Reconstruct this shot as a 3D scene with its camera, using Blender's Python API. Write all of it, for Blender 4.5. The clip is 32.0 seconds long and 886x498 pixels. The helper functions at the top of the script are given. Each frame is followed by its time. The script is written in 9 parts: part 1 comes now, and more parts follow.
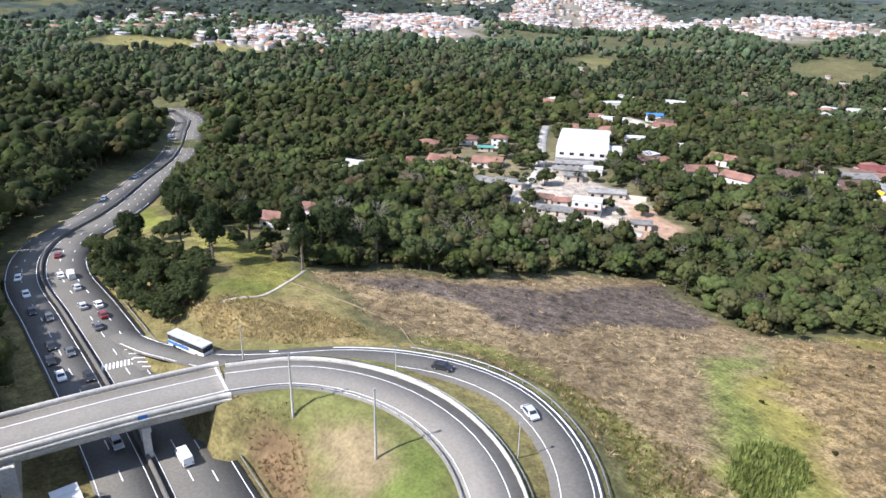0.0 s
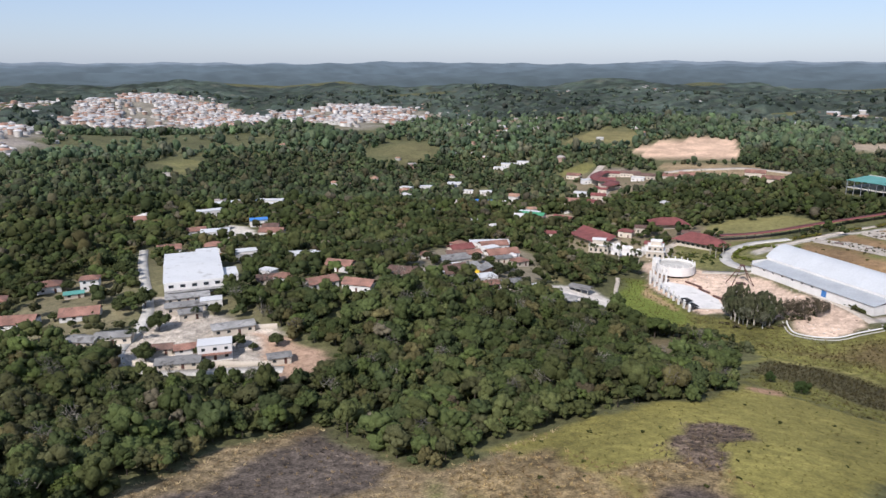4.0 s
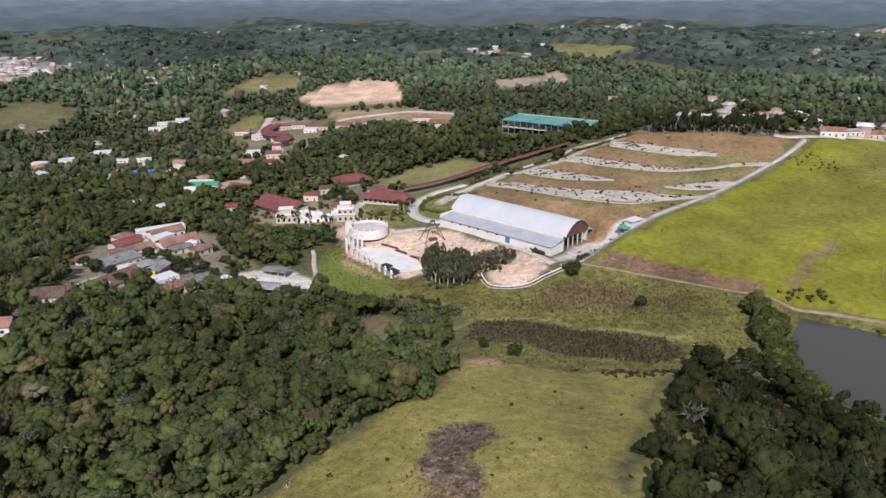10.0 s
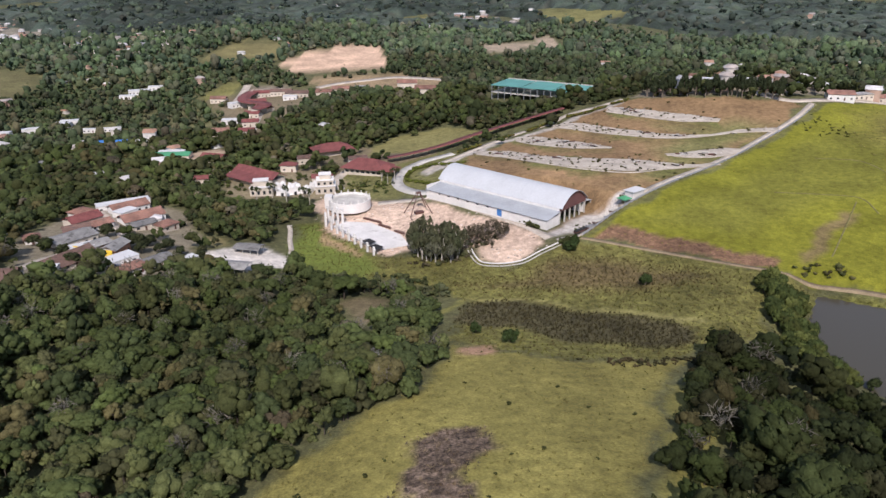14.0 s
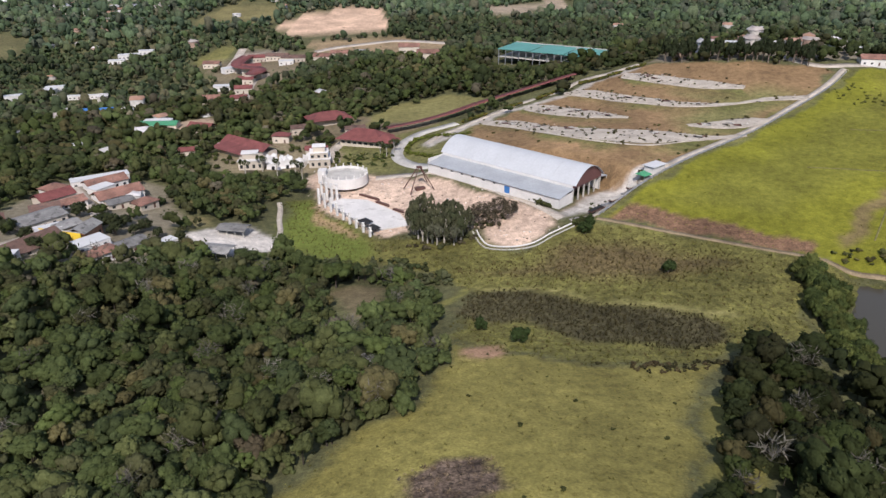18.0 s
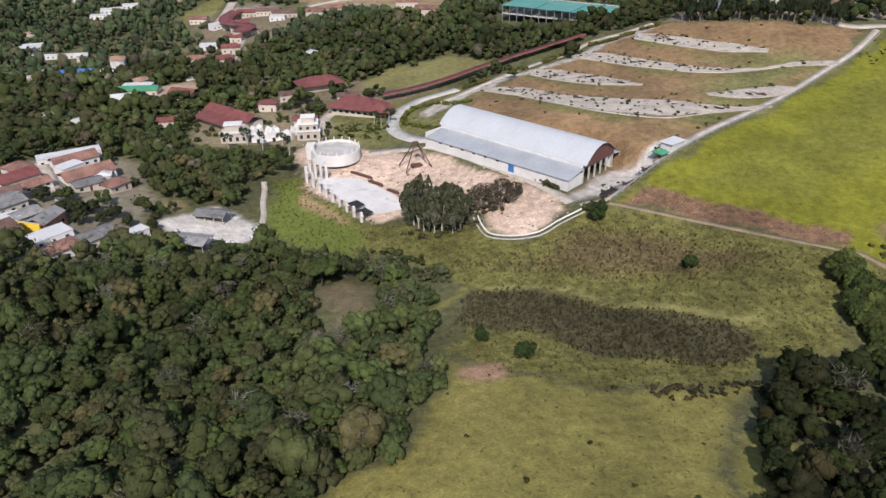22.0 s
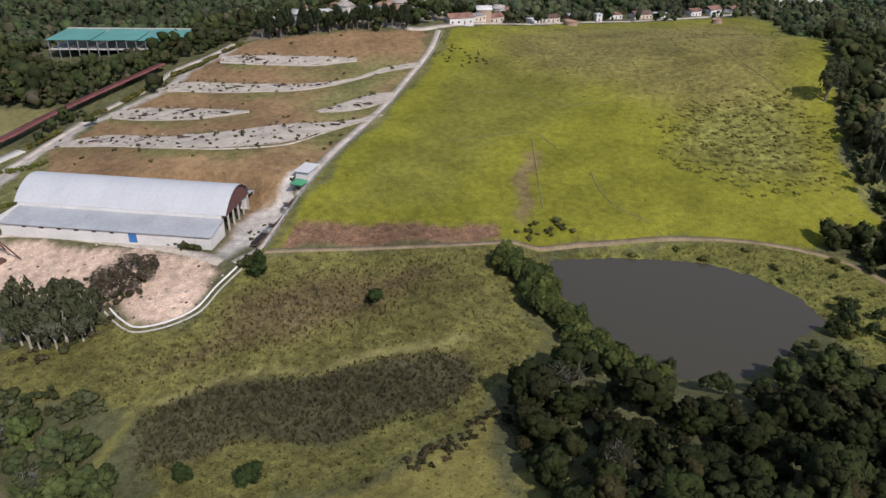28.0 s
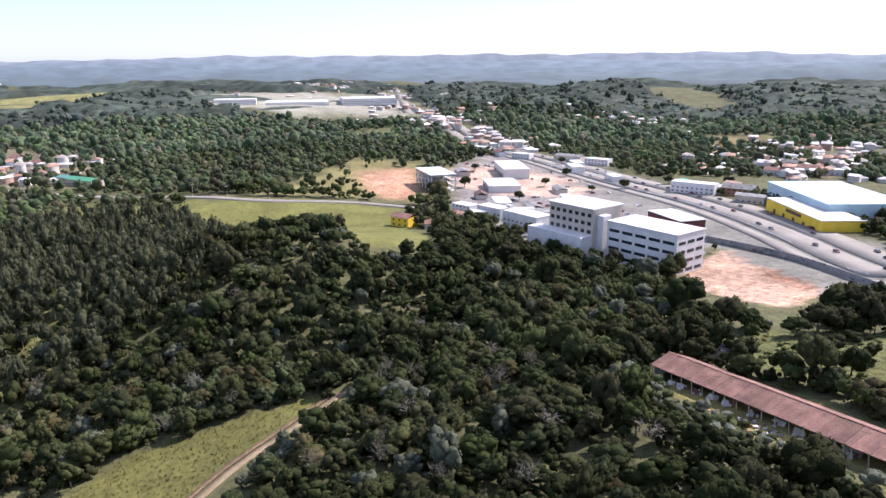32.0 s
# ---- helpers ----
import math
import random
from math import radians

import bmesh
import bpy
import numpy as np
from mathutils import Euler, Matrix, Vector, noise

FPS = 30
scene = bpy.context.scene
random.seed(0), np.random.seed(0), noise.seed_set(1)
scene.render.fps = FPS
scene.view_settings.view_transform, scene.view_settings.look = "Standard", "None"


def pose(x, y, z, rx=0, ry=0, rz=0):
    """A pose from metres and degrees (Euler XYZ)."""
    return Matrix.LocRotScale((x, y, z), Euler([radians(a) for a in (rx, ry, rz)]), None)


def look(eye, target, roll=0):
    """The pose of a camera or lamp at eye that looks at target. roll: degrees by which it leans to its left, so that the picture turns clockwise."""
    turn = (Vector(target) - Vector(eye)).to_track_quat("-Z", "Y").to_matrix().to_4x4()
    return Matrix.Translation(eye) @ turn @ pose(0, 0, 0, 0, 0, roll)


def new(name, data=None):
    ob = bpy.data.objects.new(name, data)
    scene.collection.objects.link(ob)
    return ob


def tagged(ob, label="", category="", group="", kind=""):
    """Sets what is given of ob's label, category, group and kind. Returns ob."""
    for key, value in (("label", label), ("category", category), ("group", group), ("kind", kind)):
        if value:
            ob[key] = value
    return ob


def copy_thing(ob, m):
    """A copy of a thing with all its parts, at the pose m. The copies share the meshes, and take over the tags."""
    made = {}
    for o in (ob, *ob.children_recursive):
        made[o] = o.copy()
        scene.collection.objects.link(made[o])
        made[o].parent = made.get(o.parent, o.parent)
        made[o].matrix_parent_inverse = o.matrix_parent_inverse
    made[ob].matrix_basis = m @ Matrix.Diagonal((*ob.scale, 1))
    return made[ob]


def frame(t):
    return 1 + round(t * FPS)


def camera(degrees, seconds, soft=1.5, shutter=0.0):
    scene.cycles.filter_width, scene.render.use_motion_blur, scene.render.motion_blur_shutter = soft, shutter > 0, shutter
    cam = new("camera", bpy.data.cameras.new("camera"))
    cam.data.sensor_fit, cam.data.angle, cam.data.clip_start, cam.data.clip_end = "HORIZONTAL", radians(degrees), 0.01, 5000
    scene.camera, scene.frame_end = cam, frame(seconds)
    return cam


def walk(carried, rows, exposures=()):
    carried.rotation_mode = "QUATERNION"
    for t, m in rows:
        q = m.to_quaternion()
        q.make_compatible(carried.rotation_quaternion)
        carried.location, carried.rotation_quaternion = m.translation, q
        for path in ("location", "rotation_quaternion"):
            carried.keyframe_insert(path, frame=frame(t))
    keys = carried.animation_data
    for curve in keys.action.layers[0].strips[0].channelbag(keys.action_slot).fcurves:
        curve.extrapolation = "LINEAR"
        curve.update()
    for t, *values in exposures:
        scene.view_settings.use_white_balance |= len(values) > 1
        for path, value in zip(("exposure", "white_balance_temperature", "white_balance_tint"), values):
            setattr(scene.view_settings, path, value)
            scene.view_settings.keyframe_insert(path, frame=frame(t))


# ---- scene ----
cam = camera(64.49, 32.0)
# seconds, eye, target, roll
PATH = [
    (0.0, (40.04, -44.24, 99.42), (-119.41, 50.79, 24.97), 0.93),
    (0.5, (36.45, -42.21, 100.69), (-120.02, 59.38, 28.62), 0.69),
    (1.0, (32.94, -40.18, 101.98), (-116.51, 73.00, 32.31), 0.48),
    (1.5, (29.60, -38.20, 103.16), (-110.35, 87.84, 35.87), 0.38),
    (2.0, (26.43, -36.17, 104.39), (-104.70, 100.17, 39.47), 0.24),
    (2.5, (23.48, -34.18, 105.75), (-98.47, 111.45, 43.15), 0.15),
    (3.0, (20.68, -32.23, 107.35), (-90.61, 123.13, 48.35), 0.05),
    (3.5, (17.97, -30.26, 109.04), (-81.80, 134.23, 54.36), -0.00),
    (5.5, (8.00, -21.08, 114.01), (-33.68, 167.44, 61.82), -0.19),
    (6.0, (6.33, -18.50, 115.50), (-20.28, 170.98, 57.27), -0.14),
    (6.5, (4.80, -15.75, 117.03), (-10.56, 173.84, 55.24), -0.18),
    (7.0, (3.44, -12.88, 118.36), (-4.55, 177.07, 56.29), -0.15),
    (7.5, (2.23, -9.91, 119.34), (1.31, 179.90, 56.34), -0.12),
    (8.0, (1.28, -6.76, 119.89), (1.70, 182.44, 55.05), -0.11),
    (8.5, (0.57, -3.43, 120.09), (0.87, 185.33, 53.99), -0.12),
    (9.0, (0.00, 0.00, 120.02), (0.13, 188.44, 53.01), -0.15),
    (9.5, (-0.46, 3.48, 119.71), (-0.40, 191.70, 52.07), -0.15),
    (10.0, (-0.73, 6.91, 119.07), (0.07, 195.12, 51.44), -0.12),
    (10.5, (-0.84, 10.23, 118.12), (1.07, 198.46, 50.53), -0.10),
    (11.0, (-0.82, 13.52, 116.99), (2.19, 201.73, 49.41), -0.06),
    (11.5, (-0.77, 16.84, 115.84), (3.23, 205.04, 48.27), -0.07),
    (12.0, (-0.72, 20.19, 114.78), (4.11, 207.68, 45.31), -0.11),
    (12.5, (-0.66, 23.55, 113.83), (4.09, 210.29, 42.36), -0.16),
    (13.0, (-0.58, 26.91, 112.94), (4.07, 213.54, 41.21), -0.17),
    (13.5, (-0.46, 30.28, 112.03), (4.16, 216.85, 40.13), -0.12),
    (14.0, (-0.26, 33.70, 111.10), (3.98, 218.91, 35.71), -0.16),
    (14.5, (-0.05, 37.14, 110.16), (3.76, 220.40, 30.14), -0.14),
    (16.5, (0.37, 51.50, 106.86), (3.57, 233.05, 23.01), -0.22),
    (17.0, (0.69, 54.87, 106.60), (3.71, 236.34, 22.58), -0.24),
    (17.5, (1.02, 58.20, 106.50), (3.96, 239.66, 22.45), -0.23),
    (18.0, (1.34, 61.53, 106.56), (4.14, 242.94, 22.39), -0.24),
    (18.5, (1.66, 64.94, 106.75), (4.30, 246.35, 22.56), -0.30),
    (19.0, (1.90, 68.50, 107.00), (4.50, 249.83, 22.66), -0.32),
    (19.5, (2.11, 72.16, 107.25), (4.70, 253.42, 22.75), -0.34),
    (20.0, (2.33, 75.74, 107.47), (4.89, 256.68, 22.30), -0.31),
    (20.5, (2.57, 79.25, 107.67), (4.98, 257.96, 17.92), -0.32),
    (21.0, (2.85, 82.83, 107.94), (5.08, 258.85, 13.00), -0.34),
    (21.5, (3.13, 86.46, 108.23), (5.27, 261.82, 12.09), -0.34),
    (22.0, (3.34, 90.13, 108.48), (5.50, 265.38, 12.13), -0.28),
    (22.5, (3.38, 93.89, 108.62), (4.64, 269.07, 12.14), -0.26),
    (23.0, (3.39, 97.70, 108.63), (-15.83, 271.88, 12.22), -0.32),
    (23.5, (3.64, 101.47, 108.60), (-32.74, 272.93, 12.29), -0.29),
    (24.0, (3.94, 105.13, 108.64), (-38.70, 275.15, 12.34), -0.19),
    (24.5, (4.10, 108.59, 108.62), (-38.52, 278.61, 12.31), -0.17),
    (26.5, (-3.97, 119.01, 106.36), (17.03, 293.41, 10.74), 1.60),
    (27.0, (-4.32, 122.12, 106.01), (61.08, 285.88, 11.64), 0.82),
    (27.5, (-4.34, 125.37, 105.78), (79.97, 280.43, 11.72), 0.79),
    (28.0, (-4.00, 128.60, 105.64), (99.79, 272.38, 13.14), 0.93),
    (28.5, (-3.33, 131.78, 105.48), (122.86, 259.87, 17.91), 0.84),
    (29.0, (-2.29, 134.70, 105.26), (138.17, 250.78, 22.83), 0.76),
    (29.5, (-0.80, 137.37, 105.01), (151.71, 241.13, 27.72), 0.59),
    (30.0, (1.12, 139.70, 104.79), (169.54, 219.87, 32.61), 0.56),
    (30.5, (3.47, 141.92, 104.51), (187.80, 181.45, 37.73), 0.30),
    (31.0, (6.01, 144.08, 104.00), (195.99, 132.59, 42.55), 0.10),
    (31.5, (8.69, 146.06, 103.25), (190.20, 83.96, 46.69), -0.16),
    (32.0, (11.46, 147.91, 102.55), (174.24, 43.87, 50.79), -0.36),
]
EXPOSURES = [(0.0, 0.95, 6060, 16), (1.0, 0.97, 6040, 16), (2.0, 0.79, 6080, 16), (3.0, 0.53, 6150, 16), (6.0, 0.12, 6220, 17), (8.0, 0.2, 6260, 19), (14.0, 0.22, 6310, 20), (17.0, 0.15, 6320, 18), (23.0, 0.19, 6280, 17), (24.0, 0.23, 6270, 17), (25.5, 0.15, 6330, 17), (27.0, -0.08, 6330, 17), (28.0, -0.05, 6330, 17), (29.0, 0.3, 6230, 18), (30.0, 0.64, 5980, 23), (31.0, 1.14, 6050, 27), (32.0, 1.06, 6200, 26)]
walk(cam, [(t, look(eye, target, roll)) for t, eye, target, roll in PATH], EXPOSURES)

# ---- light ----
SUN_TURN, SUN_HEIGHT = radians(183), radians(45)   # clockwise from +y, above the horizon


def make_sky():
    w = bpy.data.worlds.new("sky")
    scene.world = w
    w.use_nodes = True
    nt = w.node_tree
    sky = nt.nodes.new("ShaderNodeTexSky")
    sky.sky_type = "NISHITA"
    sky.sun_disc = False
    sky.sun_elevation, sky.sun_rotation = SUN_HEIGHT, SUN_TURN
    sky.air_density, sky.dust_density, sky.ozone_density = 1.0, 0.5, 2.5
    bg = nt.nodes["Background"]
    bg.inputs["Strength"].default_value = 0.15
    cool = nt.nodes.new("ShaderNodeMix")
    cool.data_type, cool.blend_type = "RGBA", "MULTIPLY"
    cool.inputs["Factor"].default_value = 1.0
    cool.inputs["B"].default_value = (0.91, 0.97, 1.12, 1)
    nt.links.new(sky.outputs[0], cool.inputs["A"])
    veil = nt.nodes.new("ShaderNodeMix")   # thin even haze
    veil.data_type = "RGBA"
    veil.inputs["Factor"].default_value = 0.65
    veil.inputs["B"].default_value = (1.98, 2.4, 2.95, 1)
    nt.links.new(cool.outputs["Result"], veil.inputs["A"])
    nt.links.new(veil.outputs["Result"], bg.inputs["Color"])
    sun = new("sun", bpy.data.lights.new("sun", "SUN"))
    sun.data.energy, sun.data.angle, sun.data.color = 4.4, radians(0.6), (1.0, 0.95, 0.86)
    way = Vector((math.sin(SUN_TURN) * math.cos(SUN_HEIGHT), math.cos(SUN_TURN) * math.cos(SUN_HEIGHT), math.sin(SUN_HEIGHT)))
    sun.matrix_world = look(way * 500, (0, 0, 0))


make_sky()


# ---- materials ----
def material(name, base=(0.5, 0.5, 0.5), rough=0.8, metal=0.0, vary=0.25, scale=0.6, fine=6.0, bump=0.3, depth=0.1,
             attribute="", island=0.0, each=0.0, stains=None, stretch=(1, 1, 1), gloss=0.3):
    """A rough surface with patches, grain and relief; scale and fine are marks a metre. attribute: a colour layer of the mesh."""
    m = bpy.data.materials.new(name)
    m.use_nodes = True
    nt = m.node_tree
    n, link = nt.nodes, nt.links.new
    p = n["Principled BSDF"]
    p.inputs["Roughness"].default_value = rough
    p.inputs["Metallic"].default_value = metal
    p.inputs["Specular IOR Level"].default_value = gloss
    geo = n.new("ShaderNodeNewGeometry")
    place = n.new("ShaderNodeVectorMath")
    place.operation = "MULTIPLY"
    place.inputs[1].default_value = stretch
    link(geo.outputs["Position"], place.inputs[0])
    if attribute:
        a = n.new("ShaderNodeAttribute")
        a.attribute_name = attribute
        col = a.outputs["Color"]
    else:
        c = n.new("ShaderNodeRGB")
        c.outputs[0].default_value = (*base, 1)
        col = c.outputs[0]
    total = None
    for s, amount in ((scale, vary), (fine, vary * 0.8)):
        t = n.new("ShaderNodeTexNoise")
        t.inputs["Scale"].default_value = s
        t.inputs["Detail"].default_value = 4
        link(place.outputs[0], t.inputs["Vector"])
        r = n.new("ShaderNodeMapRange")
        r.inputs["From Min"].default_value, r.inputs["From Max"].default_value = 0.3, 0.7
        r.inputs["To Min"].default_value, r.inputs["To Max"].default_value = 1 - amount, 1 + amount
        link(t.outputs["Fac"], r.inputs["Value"])
        if total is None:
            total = r.outputs[0]
        else:
            x = n.new("ShaderNodeMath")
            x.operation = "MULTIPLY"
            link(total, x.inputs[0]), link(r.outputs[0], x.inputs[1])
            total = x.outputs[0]
        last = t
    for amount, socket in ((island, geo.outputs["Random Per Island"]), (each, None)):
        if amount:
            if socket is None:
                socket = n.new("ShaderNodeObjectInfo").outputs["Random"]
            r = n.new("ShaderNodeMapRange")
            r.inputs["To Min"].default_value, r.inputs["To Max"].default_value = 1 - amount, 1 + amount
            link(socket, r.inputs["Value"])
            x = n.new("ShaderNodeMath")
            x.operation = "MULTIPLY"
            link(total, x.inputs[0]), link(r.outputs[0], x.inputs[1])
            total = x.outputs[0]
    if stains:
        t = n.new("ShaderNodeTexNoise")
        t.inputs["Scale"].default_value = stains[1]
        t.inputs["Detail"].default_value = 6
        link(place.outputs[0], t.inputs["Vector"])
        r = n.new("ShaderNodeMapRange")
        r.inputs["From Min"].default_value, r.inputs["From Max"].default_value = stains[2], stains[2] + 0.12
        link(t.outputs["Fac"], r.inputs["Value"])
        mix = n.new("ShaderNodeMix")
        mix.data_type = "RGBA"
        link(r.outputs[0], mix.inputs["Factor"])
        link(col, mix.inputs["A"])
        mix.inputs["B"].default_value = (*stains[0], 1)
        col = mix.outputs["Result"]
    v = n.new("ShaderNodeVectorMath")
    v.operation = "SCALE"
    link(col, v.inputs[0]), link(total, v.inputs["Scale"])
    link(v.outputs[0], p.inputs["Base Color"])
    if bump:
        b = n.new("ShaderNodeBump")
        b.inputs["Strength"].default_value, b.inputs["Distance"].default_value = bump, depth
        link(last.outputs["Fac"], b.inputs["Height"])
        link(b.outputs[0], p.inputs["Normal"])
    return m


def ground_material():
    """Ground cover: the colour layer's colour, broken by patches and clumps; its alpha says how ragged the cover is."""
    m = bpy.data.materials.new("ground_cover")
    m.use_nodes = True
    nt = m.node_tree
    n, link = nt.nodes, nt.links.new
    p = n["Principled BSDF"]
    p.inputs["Roughness"].default_value = 0.95
    p.inputs["Specular IOR Level"].default_value = 0.15
    geo = n.new("ShaderNodeNewGeometry")
    a = n.new("ShaderNodeAttribute")
    a.attribute_name = "cover"
    factor = None
    for scale, base, rag, detail in ((0.035, 0.22, 0.15, 5), (0.33, 0.10, 0.55, 6), (1.6, 0.10, 0.5, 4)):
        t = n.new("ShaderNodeTexNoise")
        t.inputs["Scale"].default_value, t.inputs["Detail"].default_value, t.inputs["Roughness"].default_value = scale, detail, 0.6
        link(geo.outputs["Position"], t.inputs["Vector"])
        c = n.new("ShaderNodeMapRange")
        c.inputs["From Min"].default_value, c.inputs["From Max"].default_value, c.inputs["To Min"].default_value = 0.32, 0.68, -1
        link(t.outputs["Fac"], c.inputs["Value"])
        w = n.new("ShaderNodeMath")
        w.operation = "MULTIPLY_ADD"
        w.inputs[1].default_value, w.inputs[2].default_value = rag, base
        link(a.outputs["Alpha"], w.inputs[0])
        x = n.new("ShaderNodeMath")
        x.operation = "MULTIPLY_ADD"
        x.inputs[2].default_value = 1.0
        link(c.outputs[0], x.inputs[0]), link(w.outputs[0], x.inputs[1])
        if factor is None:
            factor = x.outputs[0]
        else:
            y = n.new("ShaderNodeMath")
            y.operation = "MULTIPLY"
            link(factor, y.inputs[0]), link(x.outputs[0], y.inputs[1])
            factor = y.outputs[0]
    v = n.new("ShaderNodeVectorMath")
    v.operation = "SCALE"
    link(a.outputs["Color"], v.inputs[0]), link(factor, v.inputs["Scale"])
    link(v.outputs[0], p.inputs["Base Color"])
    b = n.new("ShaderNodeBump")
    b.inputs["Strength"].default_value, b.inputs["Distance"].default_value = 0.6, 0.35
    link(t.outputs["Fac"], b.inputs["Height"])
    link(b.outputs[0], p.inputs["Normal"])
    return m


M_GROUND = ground_material()
M_LEAF = material("leaves", attribute="tint", gloss=0.07, rough=0.75, vary=0.26, scale=0.35, fine=1.9, bump=0.9, depth=0.45, island=0.17)


def let_light_through(m, share):
    """Leaves glow softly where the sun is behind them."""
    n, link = m.node_tree.nodes, m.node_tree.links.new
    p = n["Principled BSDF"]
    thin = n.new("ShaderNodeBsdfTranslucent")
    mix = n.new("ShaderNodeMixShader")
    mix.inputs[0].default_value = share
    link(p.inputs["Base Color"].links[0].from_socket, thin.inputs["Color"])
    link(p.outputs[0], mix.inputs[1]), link(thin.outputs[0], mix.inputs[2])
    link(mix.outputs[0], n["Material Output"].inputs["Surface"])


let_light_through(M_LEAF, 0.42)
M_BARK = material("bark", (0.16, 0.13, 0.10), vary=0.3, scale=1, fine=6)
M_PALE_BARK = material("pale_bark", (0.36, 0.33, 0.28), vary=0.3, scale=1, fine=6)
M_ASPHALT = material("asphalt", (0.132, 0.125, 0.112), rough=0.92, vary=0.15, scale=0.06, fine=1.8, bump=0.15, depth=0.02, gloss=0.12, stretch=(1, 1, 1))
M_ASPHALT_WORN = material("worn_asphalt", (0.215, 0.20, 0.175), rough=0.9, vary=0.13, scale=0.06, fine=1.8, bump=0.1, depth=0.02, gloss=0.15)
M_PAINT = material("road_paint", (0.7, 0.7, 0.68), vary=0.2, scale=0.6, fine=5, bump=0.1)
M_CONCRETE = material("concrete", (0.42, 0.40, 0.36), vary=0.2, scale=0.2, fine=2.0, bump=0.2, depth=0.03)
M_DIRT = material("dirt_track", (0.215, 0.165, 0.10), rough=0.95, vary=0.25, scale=0.2, fine=1.5, bump=0.4, depth=0.1)
M_SAND = material("pale_gravel", (0.40, 0.35, 0.29), rough=0.95, vary=0.25, scale=0.15, fine=1.0, bump=0.4, depth=0.1)
M_GRAVEL = material("terrace_gravel", (0.36, 0.32, 0.265), rough=0.95, vary=0.2, scale=0.12, fine=1.2, bump=0.3, depth=0.08, stains=((0.20, 0.18, 0.15), 0.22, 0.58), stretch=(1, 1.6, 1))
M_PALE_SLAB = material("pale_slab", (0.55, 0.53, 0.5), vary=0.1, scale=0.15, fine=1.5, bump=0.1, stains=((0.38, 0.36, 0.33), 0.2, 0.6))
M_WHITE = material("white_render", (0.62, 0.60, 0.57), vary=0.08, scale=0.2, fine=2.0, bump=0.1, each=0.1)
M_CREAM = material("cream_render", (0.50, 0.44, 0.36), vary=0.1, scale=0.2, fine=2.0, bump=0.1, each=0.15)
M_YELLOW = material("yellow_render", (0.75, 0.52, 0.05), vary=0.08, scale=0.2, fine=2.0, bump=0.1)
M_BRICK = material("bare_brick", (0.34, 0.17, 0.10), vary=0.2, scale=0.4, fine=4.0, each=0.15)
M_TILE = material("clay_tiles", (0.205, 0.108, 0.08), stains=((0.11, 0.07, 0.055), 0.5, 0.56), vary=0.35, scale=0.25, fine=3.0, bump=0.4, depth=0.08, each=0.2)
M_DARK_TILE = material("maroon_tiles", (0.15, 0.05, 0.045), vary=0.25, scale=0.25, fine=3.0, bump=0.4, depth=0.08, each=0.15)
M_BROWN_TILE = material("weathered_brown_tiles", (0.115, 0.07, 0.055), stains=((0.07, 0.05, 0.045), 0.5, 0.55), vary=0.3, scale=0.3, fine=3.0, bump=0.4, depth=0.08, each=0.25)
M_GREY_ROOF = material("fibre_cement", (0.20, 0.195, 0.185), stains=((0.09, 0.085, 0.08), 0.4, 0.55), vary=0.25, scale=0.25, fine=3.0, bump=0.3, depth=0.05, each=0.3)
M_WHITE_ROOF = material("white_sheet_roof", (0.52, 0.52, 0.51), rough=0.5, stains=((0.36, 0.35, 0.33), 0.25, 0.6), vary=0.06, scale=0.1, fine=1.5, bump=0.1)
M_ZINC = material("zinc_roof", (0.47, 0.48, 0.485), rough=0.5, metal=0.1, vary=0.06, scale=0.08, fine=1.0, bump=0.1)
M_LEAN_TO = material("lean_to_sheet", (0.33, 0.345, 0.355), rough=0.5, vary=0.12, scale=0.1, fine=1.0, bump=0.1)
M_PALE_BLUE = material("pale_blue_sheet", (0.42, 0.55, 0.58), rough=0.5, vary=0.1, scale=0.1, fine=1.0, bump=0.1)
M_TEAL = material("teal_sheet", (0.085, 0.25, 0.21), rough=0.5, vary=0.12, scale=0.1, fine=1.0, bump=0.1)
M_GREEN_ROOF = material("green_sheet", (0.06, 0.24, 0.12), rough=0.5, vary=0.12, scale=0.2, fine=1.0, bump=0.1)
M_BLUE = material("blue_sheet", (0.05, 0.17, 0.42), rough=0.5, vary=0.12, scale=0.2, fine=1.0, bump=0.1)
M_MAROON = material("maroon_sheet", (0.12, 0.055, 0.05), rough=0.6, vary=0.12, scale=0.2, fine=2.0, bump=0.1)
M_STEEL = material("steel", (0.35, 0.36, 0.37), rough=0.45, metal=0.6, vary=0.1, scale=0.5, fine=4, bump=0.05)
M_RUST = material("brown_steel", (0.10, 0.05, 0.04), rough=0.7, vary=0.2, scale=0.5, fine=4, bump=0.1)
M_BLACK = material("black_rubber", (0.02, 0.02, 0.02), rough=0.7, vary=0.2, scale=1, fine=8, bump=0.05)


def glass_dark():
    m = bpy.data.materials.new("window_glass")
    m.use_nodes = True
    p = m.node_tree.nodes["Principled BSDF"]
    p.inputs["Base Color"].default_value = (0.025, 0.03, 0.035, 1)
    p.inputs["Roughness"].default_value = 0.12
    return m


M_GLASS = glass_dark()


